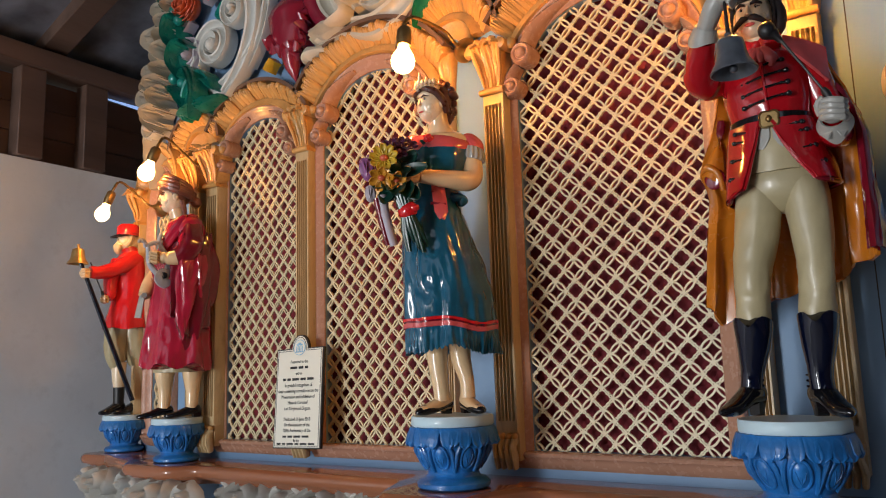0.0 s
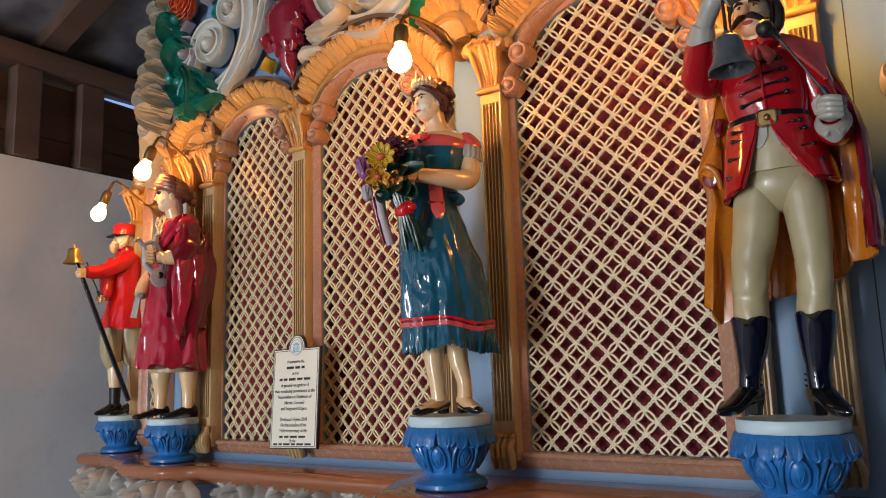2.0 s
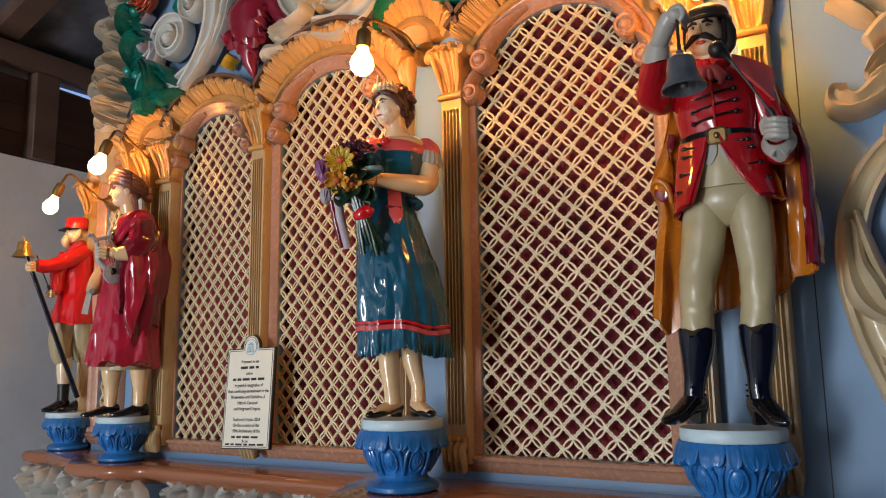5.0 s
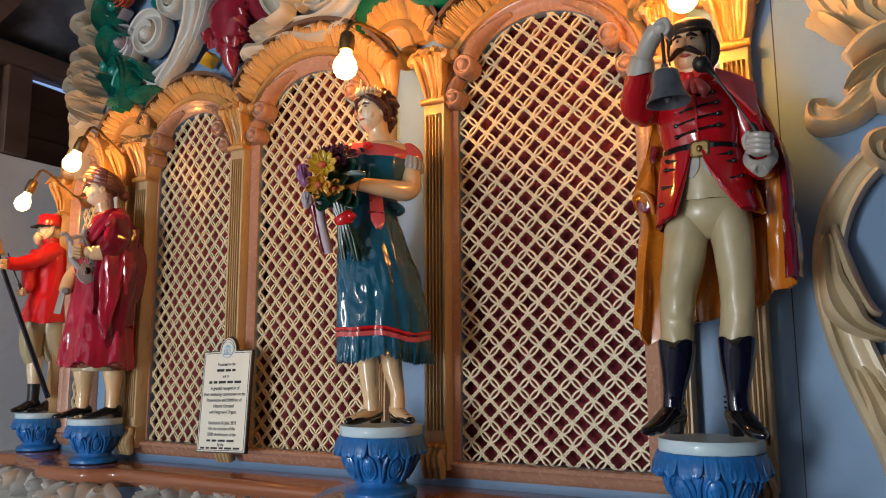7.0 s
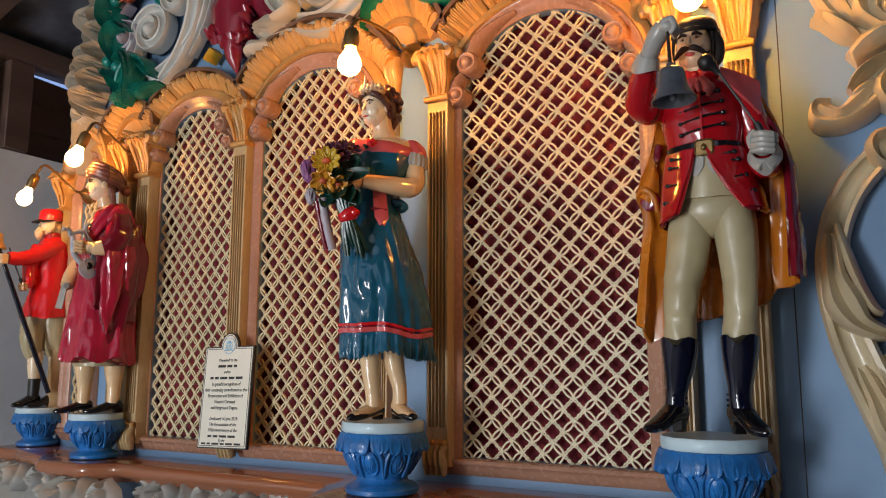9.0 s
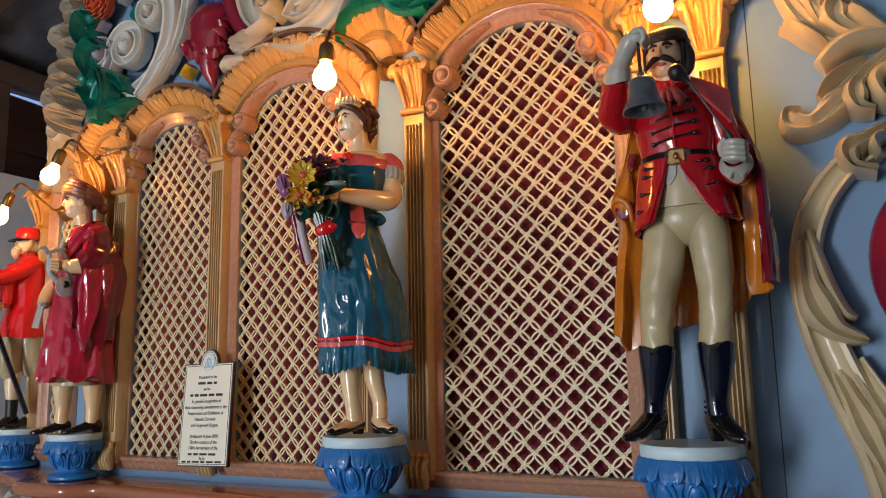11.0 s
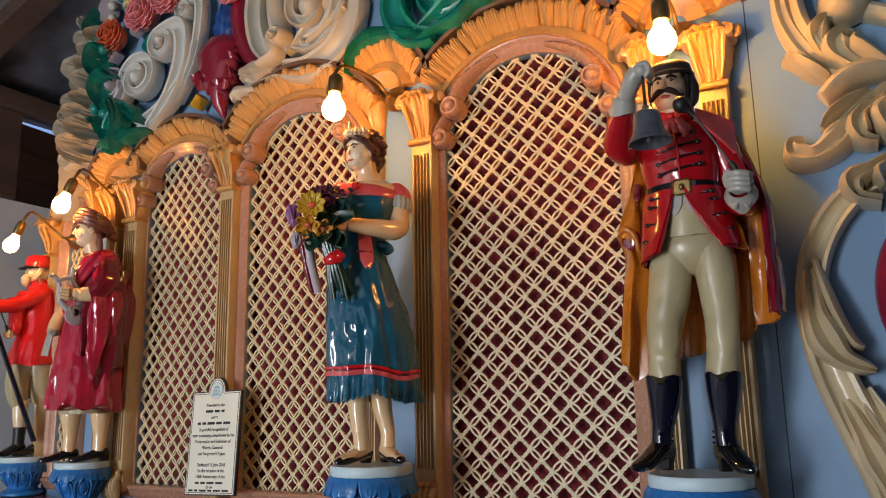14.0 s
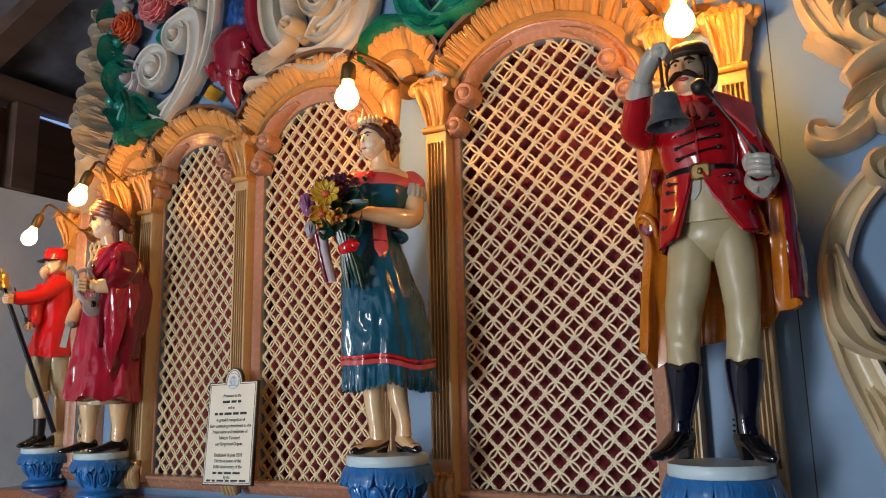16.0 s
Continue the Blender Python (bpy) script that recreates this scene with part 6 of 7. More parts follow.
def lyre_lady():
    """Woman in a crimson robe who holds a small lyre."""
    m = Mesh()
    for x, y in ((-0.026, -0.040), (0.034, 0.030)):
        m.tube(spl([(x, y, 0.03), (x, y + 0.002, 0.08), (x, y, 0.14), (x, y, 0.19)], 4), lerps([0.019, 0.022, 0.032, 0.036], 13), SKIN, 16)
        shoe(m, (x, y + 0.012, 0), (x - 0.010, y - 0.080, 0), BLACK, 1.15, 0.036)
    m.tube([(0, -0.004, 0.148), (0, -0.004, 0.17)], [(0.078, 0.080), (0.080, 0.084)], BREECH, 40, 12, 0.05)
    # robe
    n, rows = 96, []
    for i in range(31):
        t = i / 30
        z = 0.168 + 0.495 * t
        rx = float(np.interp(t, (0, 0.2, 0.45, 0.7, 0.9, 1), (0.104, 0.094, 0.080, 0.072, 0.074, 0.036)))
        ry = float(np.interp(t, (0, 0.2, 0.45, 0.7, 0.9, 1), (0.120, 0.106, 0.088, 0.070, 0.060, 0.036)))
        ring = []
        for j in range(n):
            a = 2 * math.pi * j / n
            f = 1 + (1 - t) * (0.050 * math.sin(7 * a + 2.5 * t) + 0.035 * math.sin(11 * a - 4 * t) + 0.02 * math.sin(19 * a)) + 0.015 * math.sin(5 * a + 9 * t)
            ring.append((rx * f * math.cos(a), -0.006 + ry * f * math.sin(a), z + (1 - t) * (0.010 * math.sin(7 * a + 1) - 0.018 * max(0, math.sin(a)))))
        rows.append(ring)
    m.rings(rows, CRIMSON)
    m.tube([(0.0, -0.008, 0.452), (0.0, -0.008, 0.460)], [(0.084, 0.088), (0.084, 0.088)], CRIMSON, 60, 9, 0.03)
    # cloak over the back and the near arm
    n, rows = 60, []
    for i in range(25):
        t = i / 24
        z = 0.245 + 0.42 * t
        ring = []
        for j in range(n):
            a = 2 * math.pi * j / n
            f = 1 + (1 - 0.6 * t) * (0.12 * math.sin(5 * a + 4 * t) + 0.07 * math.sin(9 * a - 5 * t))
            rx = float(np.interp(t, (0, 0.3, 0.6, 0.85, 1), (0.020, 0.040, 0.048, 0.052, 0.030)))
            ry = float(np.interp(t, (0, 0.25, 0.6, 0.85, 1), (0.030, 0.066, 0.074, 0.064, 0.034)))
            cy = float(np.interp(t, (0, 0.25, 0.6, 1), (0.012, 0.018, 0.024, 0.004)))
            ring.append((float(np.interp(t, (0, 0.5, 1), (0.080, 0.066, 0.026))) + rx * f * math.cos(a), cy + ry * f * math.sin(a), z + (1 - t) * 0.05 * math.sin(a)))
        rows.append(ring)
    m.rings(rows, DEEPRED)
    # fall of cloth from the forearm
    n, rows = 44, []
    for i in range(17):
        t = i / 16
        ring = []
        for j in range(n):
            a = 2 * math.pi * j / n
            f = 1 + 0.16 * math.sin(4 * a + 5 * t) + 0.08 * math.sin(7 * a)
            w = float(np.interp(t, (0, 0.3, 0.8, 1), (0.008, 0.030, 0.048, 0.040)))
            ring.append((0.100 + 0.6 * w * f * math.cos(a), -0.024 + 0.022 * t + w * f * math.sin(a), 0.285 + 0.245 * t + (1 - t) * 0.035 * math.sin(a)))
        rows.append(ring)
    m.rings(rows, CRIMSON)
    for h in (0.0, 0.028, 0.054):
        m.tube(spl([(0.096, -0.030 + h, 0.60), (0.112, -0.046 + h, 0.545), (0.116, -0.040 + h, 0.46), (0.104, -0.030 + h, 0.36)], 5), lerps([0.010, 0.012, 0.009, 0.004], 16), CRIMSON, 9)
    drape(m, spl([(-0.052, -0.062, 0.46), (-0.020, -0.076, 0.50), (0.030, -0.064, 0.575), (0.060, -0.026, 0.640), (0.052, 0.020, 0.660)], 5), lerps([0.010, 0.018, 0.022, 0.026, 0.022], 21), CRIMSON, 5, 0.16, 40)
    m.ball((0.066, 0.002, 0.622), (0.040, 0.048, 0.046), CRIMSON, 18, 12)
    # dark cloak that falls from the shoulder over the forearm, its hem in zigzag folds
    rows = []
    for i in range(21):
        t = i / 20
        row = []
        for j in range(41):
            u = j / 40
            across = -0.034 + 0.124 * u + 0.010 * t * math.sin(16 * u)
            out = 0.088 + 0.010 * math.sin(15 * u + 2.5 * t) * (0.3 + t) - 0.030 * u * u - 0.012 * (1 - t)
            top, low = 0.530 + 0.085 * u, float(np.interp(u, (0, 0.2, 0.5, 0.62, 0.8, 1), (0.325, 0.305, 0.240, 0.285, 0.300, 0.285)))
            row.append((0.358 * across + 0.934 * out, 0.934 * across - 0.358 * out, top + (low - top) * t + 0.006 * t * math.sin(22 * u)))
        rows.append(row)
    shell(m, rows, 0.007, DEEPRED)
    m.tube([Vector(p) for p in rows[-1]], 0.0036, CRIMSON, 8)
    # neck, collar, head with rolled hair
    m.tube([(0.0, -0.008, 0.655), (0.0, -0.020, 0.685), (0.0, -0.026, 0.705)], [0.034, 0.028, 0.027], SKIN, 16)
    m.tube([(-0.030, -0.022, 0.662), (0.0, -0.046, 0.652), (0.032, -0.030, 0.664), (0.042, 0.0, 0.674)], 0.006, GOLD, 8)
    P = head(m, (-0.002, -0.034, 0.738), 1.10, PALESKIN, -14)
    m.ball(P(0, 0.012, 0.014), (0.041, 0.046, 0.042), BROWNHAIR, 20, 12)
    for i in range(4):
        z, k = 0.018 + 0.011 * i, 1 - 0.14 * max(0, i - 1)
        ring = [P(0.043 * k * math.cos(g), 0.010 + 0.048 * k * math.sin(g), z - 0.016 * math.sin(g)) for g in [2 * math.pi * q / 20 for q in range(21)]]
        m.tube(ring, 0.0125, BROWNHAIR, 9)
    m.ball(P(0, 0.066, -0.006), (0.019, 0.020, 0.019), BROWNHAIR, 12, 9)
    m.tube(spl([P(0.030, 0.022, -0.01), P(0.030, 0.030, -0.05), P(0.022, 0.02, -0.075)], 4), lerps([0.010, 0.008, 0.004], 9), BROWNHAIR, 8)
    # arms
    m.tube(spl([(0.070, 0.0, 0.60), (0.092, -0.010, 0.550), (0.088, -0.050, 0.522), (0.066, -0.098, 0.520)], 4), lerps([0.034, 0.032, 0.026, 0.018], 13), SKIN, 14)
    m.tube(spl([(0.074, 0.0, 0.62), (0.098, -0.008, 0.57), (0.100, -0.030, 0.535), (0.092, -0.056, 0.522)], 4), lerps([0.038, 0.042, 0.038, 0.030], 13), DEEPRED, 26, 5, 0.08)
    fist(m, (0.060, -0.114, 0.520), 1.25, SKIN, (0, 0, 50))
    m.tube(spl([(-0.068, 0.0, 0.60), (-0.080, -0.036, 0.52), (-0.060, -0.086, 0.45), (-0.036, -0.112, 0.405)], 4), lerps([0.032, 0.030, 0.026, 0.020], 13), SKIN, 14)
    # lyre, its broad side turned outwards
    L = lambda u, v: Vector((0.052 - 0.10 * u, -0.128 + u * 0.94 - v * 0.34 + 0.034, 0.500 + v * 0.94 + u * 0.30))
    for s in (-1, 1):
        m.tube(spl([L(s * 0.018, -0.03), L(s * 0.034, 0.01), L(s * 0.026, 0.045), L(s * 0.022, 0.07), L(s * 0.034, 0.092), L(s * 0.046, 0.086)], 4), lerps([0.010, 0.009, 0.0075, 0.007, 0.007, 0.004], 21), SILVER, 10)
    m.tube([L(-0.032, 0.070), L(0.0, 0.074), L(0.032, 0.070)], [0.007, 0.008, 0.007], SILVER, 10)
    rows = [[L(0.036 * k * math.cos(g), -0.048 + 0.034 * k * math.sin(g)) + Vector((0.010 * h, -0.004 * h, 0)) for g in [2 * math.pi * q / 24 for q in range(24)]] for k, h in ((0.2, -1.2), (0.9, -1), (1, 0), (0.9, 1), (0.4, 1.3))]
    m.rings(rows, SILVER)
    m.tube([L(0, -0.040) + Vector((0.012, -0.004, 0)), L(0, -0.040) + Vector((0.015, -0.005, 0))], [0.011, 0.011], BLACK, 14)
    for i in range(4):
        m.tube([L(-0.015 + 0.010 * i, 0.072) + Vector((0.006, -0.002, 0)), L(-0.010 + 0.0065 * i, -0.055) + Vector((0.014, -0.004, 0))], 0.0013, GLOVE, 5)
    # rolled sheet held low
    m.tube([(-0.040, -0.118, 0.400), (-0.046, -0.128, 0.330)], [(0.022, 0.007), (0.027, 0.008)], GLOVE, 14)
    m.tube([(-0.060, -0.112, 0.402), (-0.010, -0.122, 0.402)], 0.009, GLOVE, 12)
    place(m, "lyre_lady_statue", (SPOTS["lyre"][0] + 0.006, SPOTS["lyre"][1], 1.4480), -16, 0.978, "glossy painted carved woman in crimson robe holding a lyre")


def herald():
    """Bearded man in a scarlet coat with a bell on a long staff, seen from his side."""
    m = Mesh()
    for boot, stocking, foot in ((((-0.026, 0.0, 0.020, 0.020), (-0.025, 0.0, 0.050, 0.0185), (-0.025, 0.0, 0.098, 0.0205)), ((-0.025, 0.0, 0.090, 0.0180), (-0.027, 0.0, 0.130, 0.0230), (-0.028, 0.0, 0.190, 0.0280)), ((-0.020, 0.006), (-0.084, -0.040))),
                                 (((0.044, 0.010, 0.020, 0.023), (0.045, 0.010, 0.055, 0.0215), (0.046, 0.010, 0.108, 0.0240)), ((0.046, 0.010, 0.100, 0.0215), (0.044, 0.008, 0.140, 0.0265), (0.042, 0.006, 0.195, 0.0310)), ((0.046, 0.012), (-0.034, -0.050)))):
        line = spl([Vector(v[:3]) for v in stocking], 4)
        m.tube(line, lerps([v[3] for v in stocking], len(line)), PALESKIN, 18)
        line = spl([Vector(v[:3]) for v in boot], 4)
        m.tube(line, lerps([v[3] for v in boot], len(line)), MATTBLACK, 20)
        shoe(m, (*foot[0], 0.0), (*foot[1], 0.0), BLACK, 1.22, 0.042)
    # baggy breeches, gathered below the knee
    for path, r in ((((-0.010, 0.0, 0.36), (-0.034, -0.004, 0.30), (-0.042, -0.004, 0.235), (-0.034, 0.0, 0.190), (-0.028, 0.0, 0.178)), (0.050, 0.046, 0.040, 0.032, 0.024)), (((0.012, 0.006, 0.36), (0.026, 0.006, 0.30), (0.034, 0.006, 0.235), (0.040, 0.006, 0.190), (0.042, 0.006, 0.178)), (0.052, 0.052, 0.046, 0.036, 0.027))):
        line = spl(path, 5)
        m.tube(line[::-1], lerps(r, len(line))[::-1], BREECH, 40, 9, 0.05)
    # coat, flared skirt with soft pleats
    n, rows = 80, []
    for i in range(27):
        z = 0.312 + 0.300 * i / 26
        x = float(np.interp(z, (0.31, 0.40, 0.48, 0.56, 0.612), (-0.008, -0.002, 0.002, 0.004, 0.004)))
        w = float(np.interp(z, (0.31, 0.36, 0.42, 0.48, 0.54, 0.58, 0.60, 0.612), (0.082, 0.074, 0.064, 0.057, 0.057, 0.052, 0.040, 0.024)))
        k = max(0.0, (0.46 - z) / 0.15)
        rows.append([(x + w * (1 + k * (0.05 * math.sin(7 * g + 1) + 0.03 * math.sin(12 * g))) * math.cos(g), 0.002 + w * 0.92 * (1 + k * 0.05 * math.sin(9 * g + 2)) * math.sin(g), z + 0.004 * k * math.sin(5 * g)) for g in [2 * math.pi * j / n for j in range(n)]])
    m.rings(rows, SCARLET)
    m.tube(spl([(-0.060, -0.040, 0.316), (-0.046, -0.040, 0.42), (-0.040, -0.036, 0.52), (-0.022, -0.022, 0.598)], 4), 0.0026, RED, 8)
    m.tube([(-0.002, -0.002, 0.600), (-0.006, -0.004, 0.622)], [(0.033, 0.033), (0.028, 0.029)], RED, 20)
    # head with white beard, red cap with a dark visor
    P = head(m, (-0.012, -0.008, 0.650), 0.92, PALESKIN, -62)
    m.tube(spl([P(0, -0.034, -0.020), P(0, -0.042, -0.034), P(0, -0.043, -0.050), P(0, -0.038, -0.064)], 4), lerps([0.012, 0.0165, 0.0125, 0.003], 13), OLDHAIR, 12)
    for s in (-1, 1):
        m.tube([P(s * 0.002, -0.044, -0.016), P(s * 0.012, -0.042, -0.021), P(s * 0.022, -0.034, -0.026)], [0.0048, 0.0055, 0.002], OLDHAIR, 8)
        m.tube(spl([P(s * 0.034, -0.002, 0.014), P(s * 0.034, -0.010, -0.012), P(s * 0.026, -0.024, -0.032)], 3), lerps([0.007, 0.010, 0.010], 7), OLDHAIR, 9)
    m.ball(P(0, 0.016, -0.008), (0.035, 0.033, 0.037), OLDHAIR, 16, 10)
    m.tube([P(0, 0, 0.016), P(0, 0.001, 0.024), P(0, 0.003, 0.048), P(0, 0.004, 0.058), P(0, 0.004, 0.062), P(0, 0.004, 0.063)], [(0.041, 0.046), (0.042, 0.047), (0.041, 0.046), (0.036, 0.041), (0.024, 0.027), (0.006, 0.006)], SCARLET, 28)
    m.tube([P(0, 0, 0.014), P(0, 0, 0.022)], [(0.0430, 0.0480), (0.0430, 0.0480)], RED, 26)
    rows = []
    for i in range(5):
        t = i / 4
        rows.append([P((0.041 + 0.003 * t) * math.sin(g), -0.002 - (0.044 + 0.026 * t * math.cos(g)) * math.cos(g), 0.014 - 0.012 * t * math.cos(g)) for g in [radians(-78 + 156 * j / 16) for j in range(17)]])
    shell(m, rows, 0.004, MATTBLACK)
    # arm held out along the staff, other hand with the striker
    arm = ((0.016, -0.016, 0.578, 0.0330), (-0.022, -0.046, 0.548, 0.0300), (-0.064, -0.064, 0.524, 0.0265), (-0.106, -0.080, 0.514, 0.0235), (-0.134, -0.092, 0.512, 0.0215))
    line = spl([Vector(v[:3]) for v in arm], 5)
    m.tube(line, lerps([v[3] for v in arm], len(line)), SCARLET, 24)
    fist(m, (-0.152, -0.098, 0.507), 1.05, SKIN, (0, 0, 20))
    m.tube(spl([(-0.040, -0.010, 0.56), (-0.064, -0.034, 0.50), (-0.066, -0.050, 0.440), (-0.074, -0.056, 0.424)], 5), lerps([0.030, 0.027, 0.022, 0.017], 16), SCARLET, 18)
    fist(m, (-0.086, -0.062, 0.418), 0.86, SKIN, (0, 0, 30))
    m.tube([(-0.170, -0.104, 0.556), (-0.080, -0.080, 0.318), (0.022, -0.052, 0.050)], [0.0070, 0.0080, 0.0085], NAVY, 14)
    bell_shape(m, (-0.176, -0.104, 0.598), BELLGOLD, 0.80, (0, 0, 0))
    m.tube([(-0.176, -0.104, 0.594), (-0.176, -0.104, 0.604), (-0.176, -0.104, 0.612)], [0.007, 0.0045, 0.005], BELLGOLD, 12)
    m.tube([(-0.088, -0.072, 0.432), (-0.112, -0.086, 0.488), (-0.134, -0.098, 0.548)], 0.0020, MATTBLACK, 8)
    m.tube([(-0.084, -0.070, 0.420), (-0.094, -0.076, 0.446)], [0.0062, 0.0048], MATTBLACK, 10)
    place(m, "herald_statue", (SPOTS["herald"][0], SPOTS["herald"][1], 1.4455), 57, 1.018, "glossy painted carved old man in scarlet coat with bell staff")


bell_ringer()
flower_lady()
lyre_lady()
herald()


# ---- carved crest over the arches ----
def carving(name, fill, label, category="carving", group="crest carvings"):
    m = Carved()
    fill(m)
    if len(m.pieces) + bool(m.v) < 2:
        one = m if m.v else m.pieces[0][1]
        return tagged(one.build(name, angle=50), label, category, group)
    ob = empty(name, Matrix.Identity(4), label, category, group)
    if m.v:
        m.build("body", ob, angle=50)
    for kind, p in m.pieces:
        p.build(kind, ob, angle=50)
    return ob


Y0 = WALLY - 0.002
carving("scroll_carving", lambda m: volute(m, (-2.065, 2.725), 0.085, 1.9, 200, 1, 0.026, 0.05, Y0 - 0.02, WHITE, [(-2.17, 2.62), (-2.10, 2.545), (-1.98, 2.575), (-1.87, 2.66), (-1.80, 2.80)], GROOVED, 0.45, [0.028, 0.036, 0.034, 0.03, 0.022, 0.012]), "large white carved scroll with a deep spiral eye")
carving("scroll_carving", lambda m: volute(m, (-1.945, 2.825), 0.056, 1.5, 150, -1, 0.018, 0.05, Y0 - 0.03, WHITE, [(-1.88, 2.87), (-1.855, 2.76), (-1.90, 2.63), (-1.99, 2.53)], GROOVED, 0.45, [0.03, 0.036, 0.034, 0.030, 0.02]), "white carved scroll with a rolled top")
carving("scroll_carving", lambda m: volute(m, (-1.855, 2.925), 0.034, 1.4, 150, -1, 0.014, 0.04, Y0 - 0.03, WHITE, [(-1.795, 2.95), (-1.79, 2.82), (-1.82, 2.70), (-1.88, 2.60)], GROOVED, 0.45, [0.02, 0.022, 0.02, 0.014]), "slim white carved scroll beside the feather")
carving("scroll_carving", lambda m: volute(m, (-2.20, 2.72), 0.055, 1.5, 60, 1, 0.020, 0.05, Y0 - 0.02, LILAC, [(-2.25, 2.80), (-2.20, 2.86)], GROOVED), "pale lilac carved scroll")


def green_vine(m):
    leaf(m, [(-2.058, 2.47), (-2.148, 2.56), (-2.218, 2.68), (-2.238, 2.80), (-2.288, 3.02)], 0.0360, 0.05, Y0 - 0.03, GREEN, 7)
    leaf(m, [(-2.188, 2.47), (-2.148, 2.55), (-2.068, 2.60), (-2.028, 2.55)], 0.0280, 0.06, Y0 - 0.05, GREEN, 2, GROOVED)
    leaf(m, [(-2.228, 2.50), (-2.168, 2.50), (-2.068, 2.51), (-1.988, 2.52)], 0.0240, 0.06, Y0 - 0.05, GREEN, 3)
    leaf(m, [(-2.128, 2.46), (-2.088, 2.56), (-2.118, 2.63), (-2.178, 2.62)], 0.0208, 0.07, Y0 - 0.07, GREEN, 2)
    leaf(m, [(-2.208, 2.62), (-2.248, 2.70), (-2.208, 2.76), (-2.158, 2.74)], 0.0208, 0.07, Y0 - 0.05, GREEN, 3)
    leaf(m, [(-2.238, 2.74), (-2.278, 2.80), (-2.258, 2.87), (-2.208, 2.86)], 0.0208, 0.07, Y0 - 0.05, GREEN, 3)
    leaf(m, [(-2.268, 2.88), (-2.308, 2.95), (-2.278, 3.03)], 0.0192, 0.06, Y0 - 0.05, GREEN, 3)
    leaf(m, [(-2.168, 2.50), (-2.198, 2.57), (-2.258, 2.60)], 0.0208, 0.07, Y0 - 0.06, GREEN, 3)
    for x, z in ((-2.228, 2.58), (-2.248, 2.64), (-2.198, 2.61), (-2.228, 2.86), (-2.258, 2.90)):
        m.piece("bud").ball((x, Y0 - 0.08, z), 0.022, GREEN, 10, 7)


carving("vine_carving", green_vine, "green painted carved vine with curling leaves")


def edge_white(m):
    leaf(m, [(-2.46, 2.28), (-2.452, 2.40), (-2.44, 2.52), (-2.41, 2.62)], 0.044, 0.07, Y0 + 0.02, CREAM, 6, LEAFY, 0.5)
    for i in range(8):
        z = 2.50 + 0.056 * i
        x = -2.405 + 0.012 * i + 0.010 * math.sin(2.1 * i)
        up = 0.075 + 0.012 * math.sin(1.7 * i)
        leaf(m, [(x + 0.045, z - 0.03), (x, z), (x - 0.024, z + up * 0.55), (x + 0.004, z + up)], 0.024 + 0.004 * (i % 3), 0.085 + 0.012 * (i % 2), Y0 - 0.008 * (i % 3), CREAM, 4, (LEAFY, SOFT)[i % 2], 0.45)
        leaf(m, [(x + 0.080, z - 0.015), (x + 0.044, z + 0.012), (x + 0.036, z + up * 0.6), (x + 0.066, z + up * 0.9)], 0.020 + 0.003 * (i % 2), 0.105, Y0 - 0.012, CREAM, 3, (SOFT, LEAFY)[i % 2], 0.45)
        if i % 2:
            volute(m, (x + 0.022, z + 0.035), 0.018, 1.2, 30 + 40 * i, 1, 0.007, 0.05, Y0 - 0.06, CREAM)
    leaf(m, [(-2.345, 2.92), (-2.355, 2.975), (-2.385, 3.02), (-2.415, 3.015)], 0.026, 0.07, Y0 - 0.01, CREAM, 3, LEAFY, 0.5)
    volute(m, (-2.435, 2.50), 0.046, 1.3, 20, 1, 0.014, 0.05, Y0 - 0.01, CREAM)


carving("leaf_carving", edge_white, "cream carved leaf edge of the organ crest")


def shield(m):
    whole = m
    m = whole.piece("boss")
    m.relief(spl([(-1.722, 2.790), (-1.715, 2.745), (-1.702, 2.68), (-1.690, 2.62), (-1.684, 2.57)], 5), lerps([0.066, 0.098, 0.090, 0.058, 0.032], 21), lerps([0.06, 0.085, 0.09, 0.085, 0.06], 21), ROUND, Y0, MAROON)
    for x, z, dx, dz, r in ((-1.790, 2.665, 0.050, -0.040, 0.020), (-1.735, 2.630, 0.075, -0.060, 0.022), (-1.690, 2.590, 0.050, 0.030, 0.018), (-1.625, 2.720, -0.012, -0.090, 0.017)):
        m = whole.piece("ruffle")
        wave = [(x + dx * i / 12 + 0.006 * math.sin(i * 1.9), Y0 - 0.055 + 0.012 * math.cos(i * 1.6), z + dz * i / 12 + 0.010 * math.sin(i * 1.3)) for i in range(13)]
        m.tube(wave, [r * (0.55 + 0.45 * math.sin(math.pi * (i + 1) / 14)) * (1 + 0.18 * math.cos(i * 2.1)) for i in range(13)], MAROON, 12)
    m = whole.piece("pendant")
    m.tube([(-1.690, Y0 - 0.05, 2.60), (-1.680, Y0 - 0.05, 2.545), (-1.672, Y0 - 0.04, 2.50)], [0.035, 0.024, 0.004], MAROON, 12)


carving("shield_carving", shield, "glossy maroon carved shield with a ruffled edge")
carving("feather_carving", lambda m: leaf(m, [(-1.70, 2.74), (-1.695, 2.80), (-1.685, 2.87), (-1.67, 2.93)], 0.045, 0.05, Y0 - 0.01, FEATHER, 5), "blue painted carved feather")
carving("stem_carving", lambda m: m.relief(spl([(-1.50, 2.64), (-1.58, 2.70), (-1.625, 2.80), (-1.63, 2.92), (-1.60, 3.05)], 6), lerps([0.02, 0.036, 0.04, 0.036, 0.03], 25), 0.06, ROUND, Y0, MAROON), "mauve shaded carved stem behind the shield")


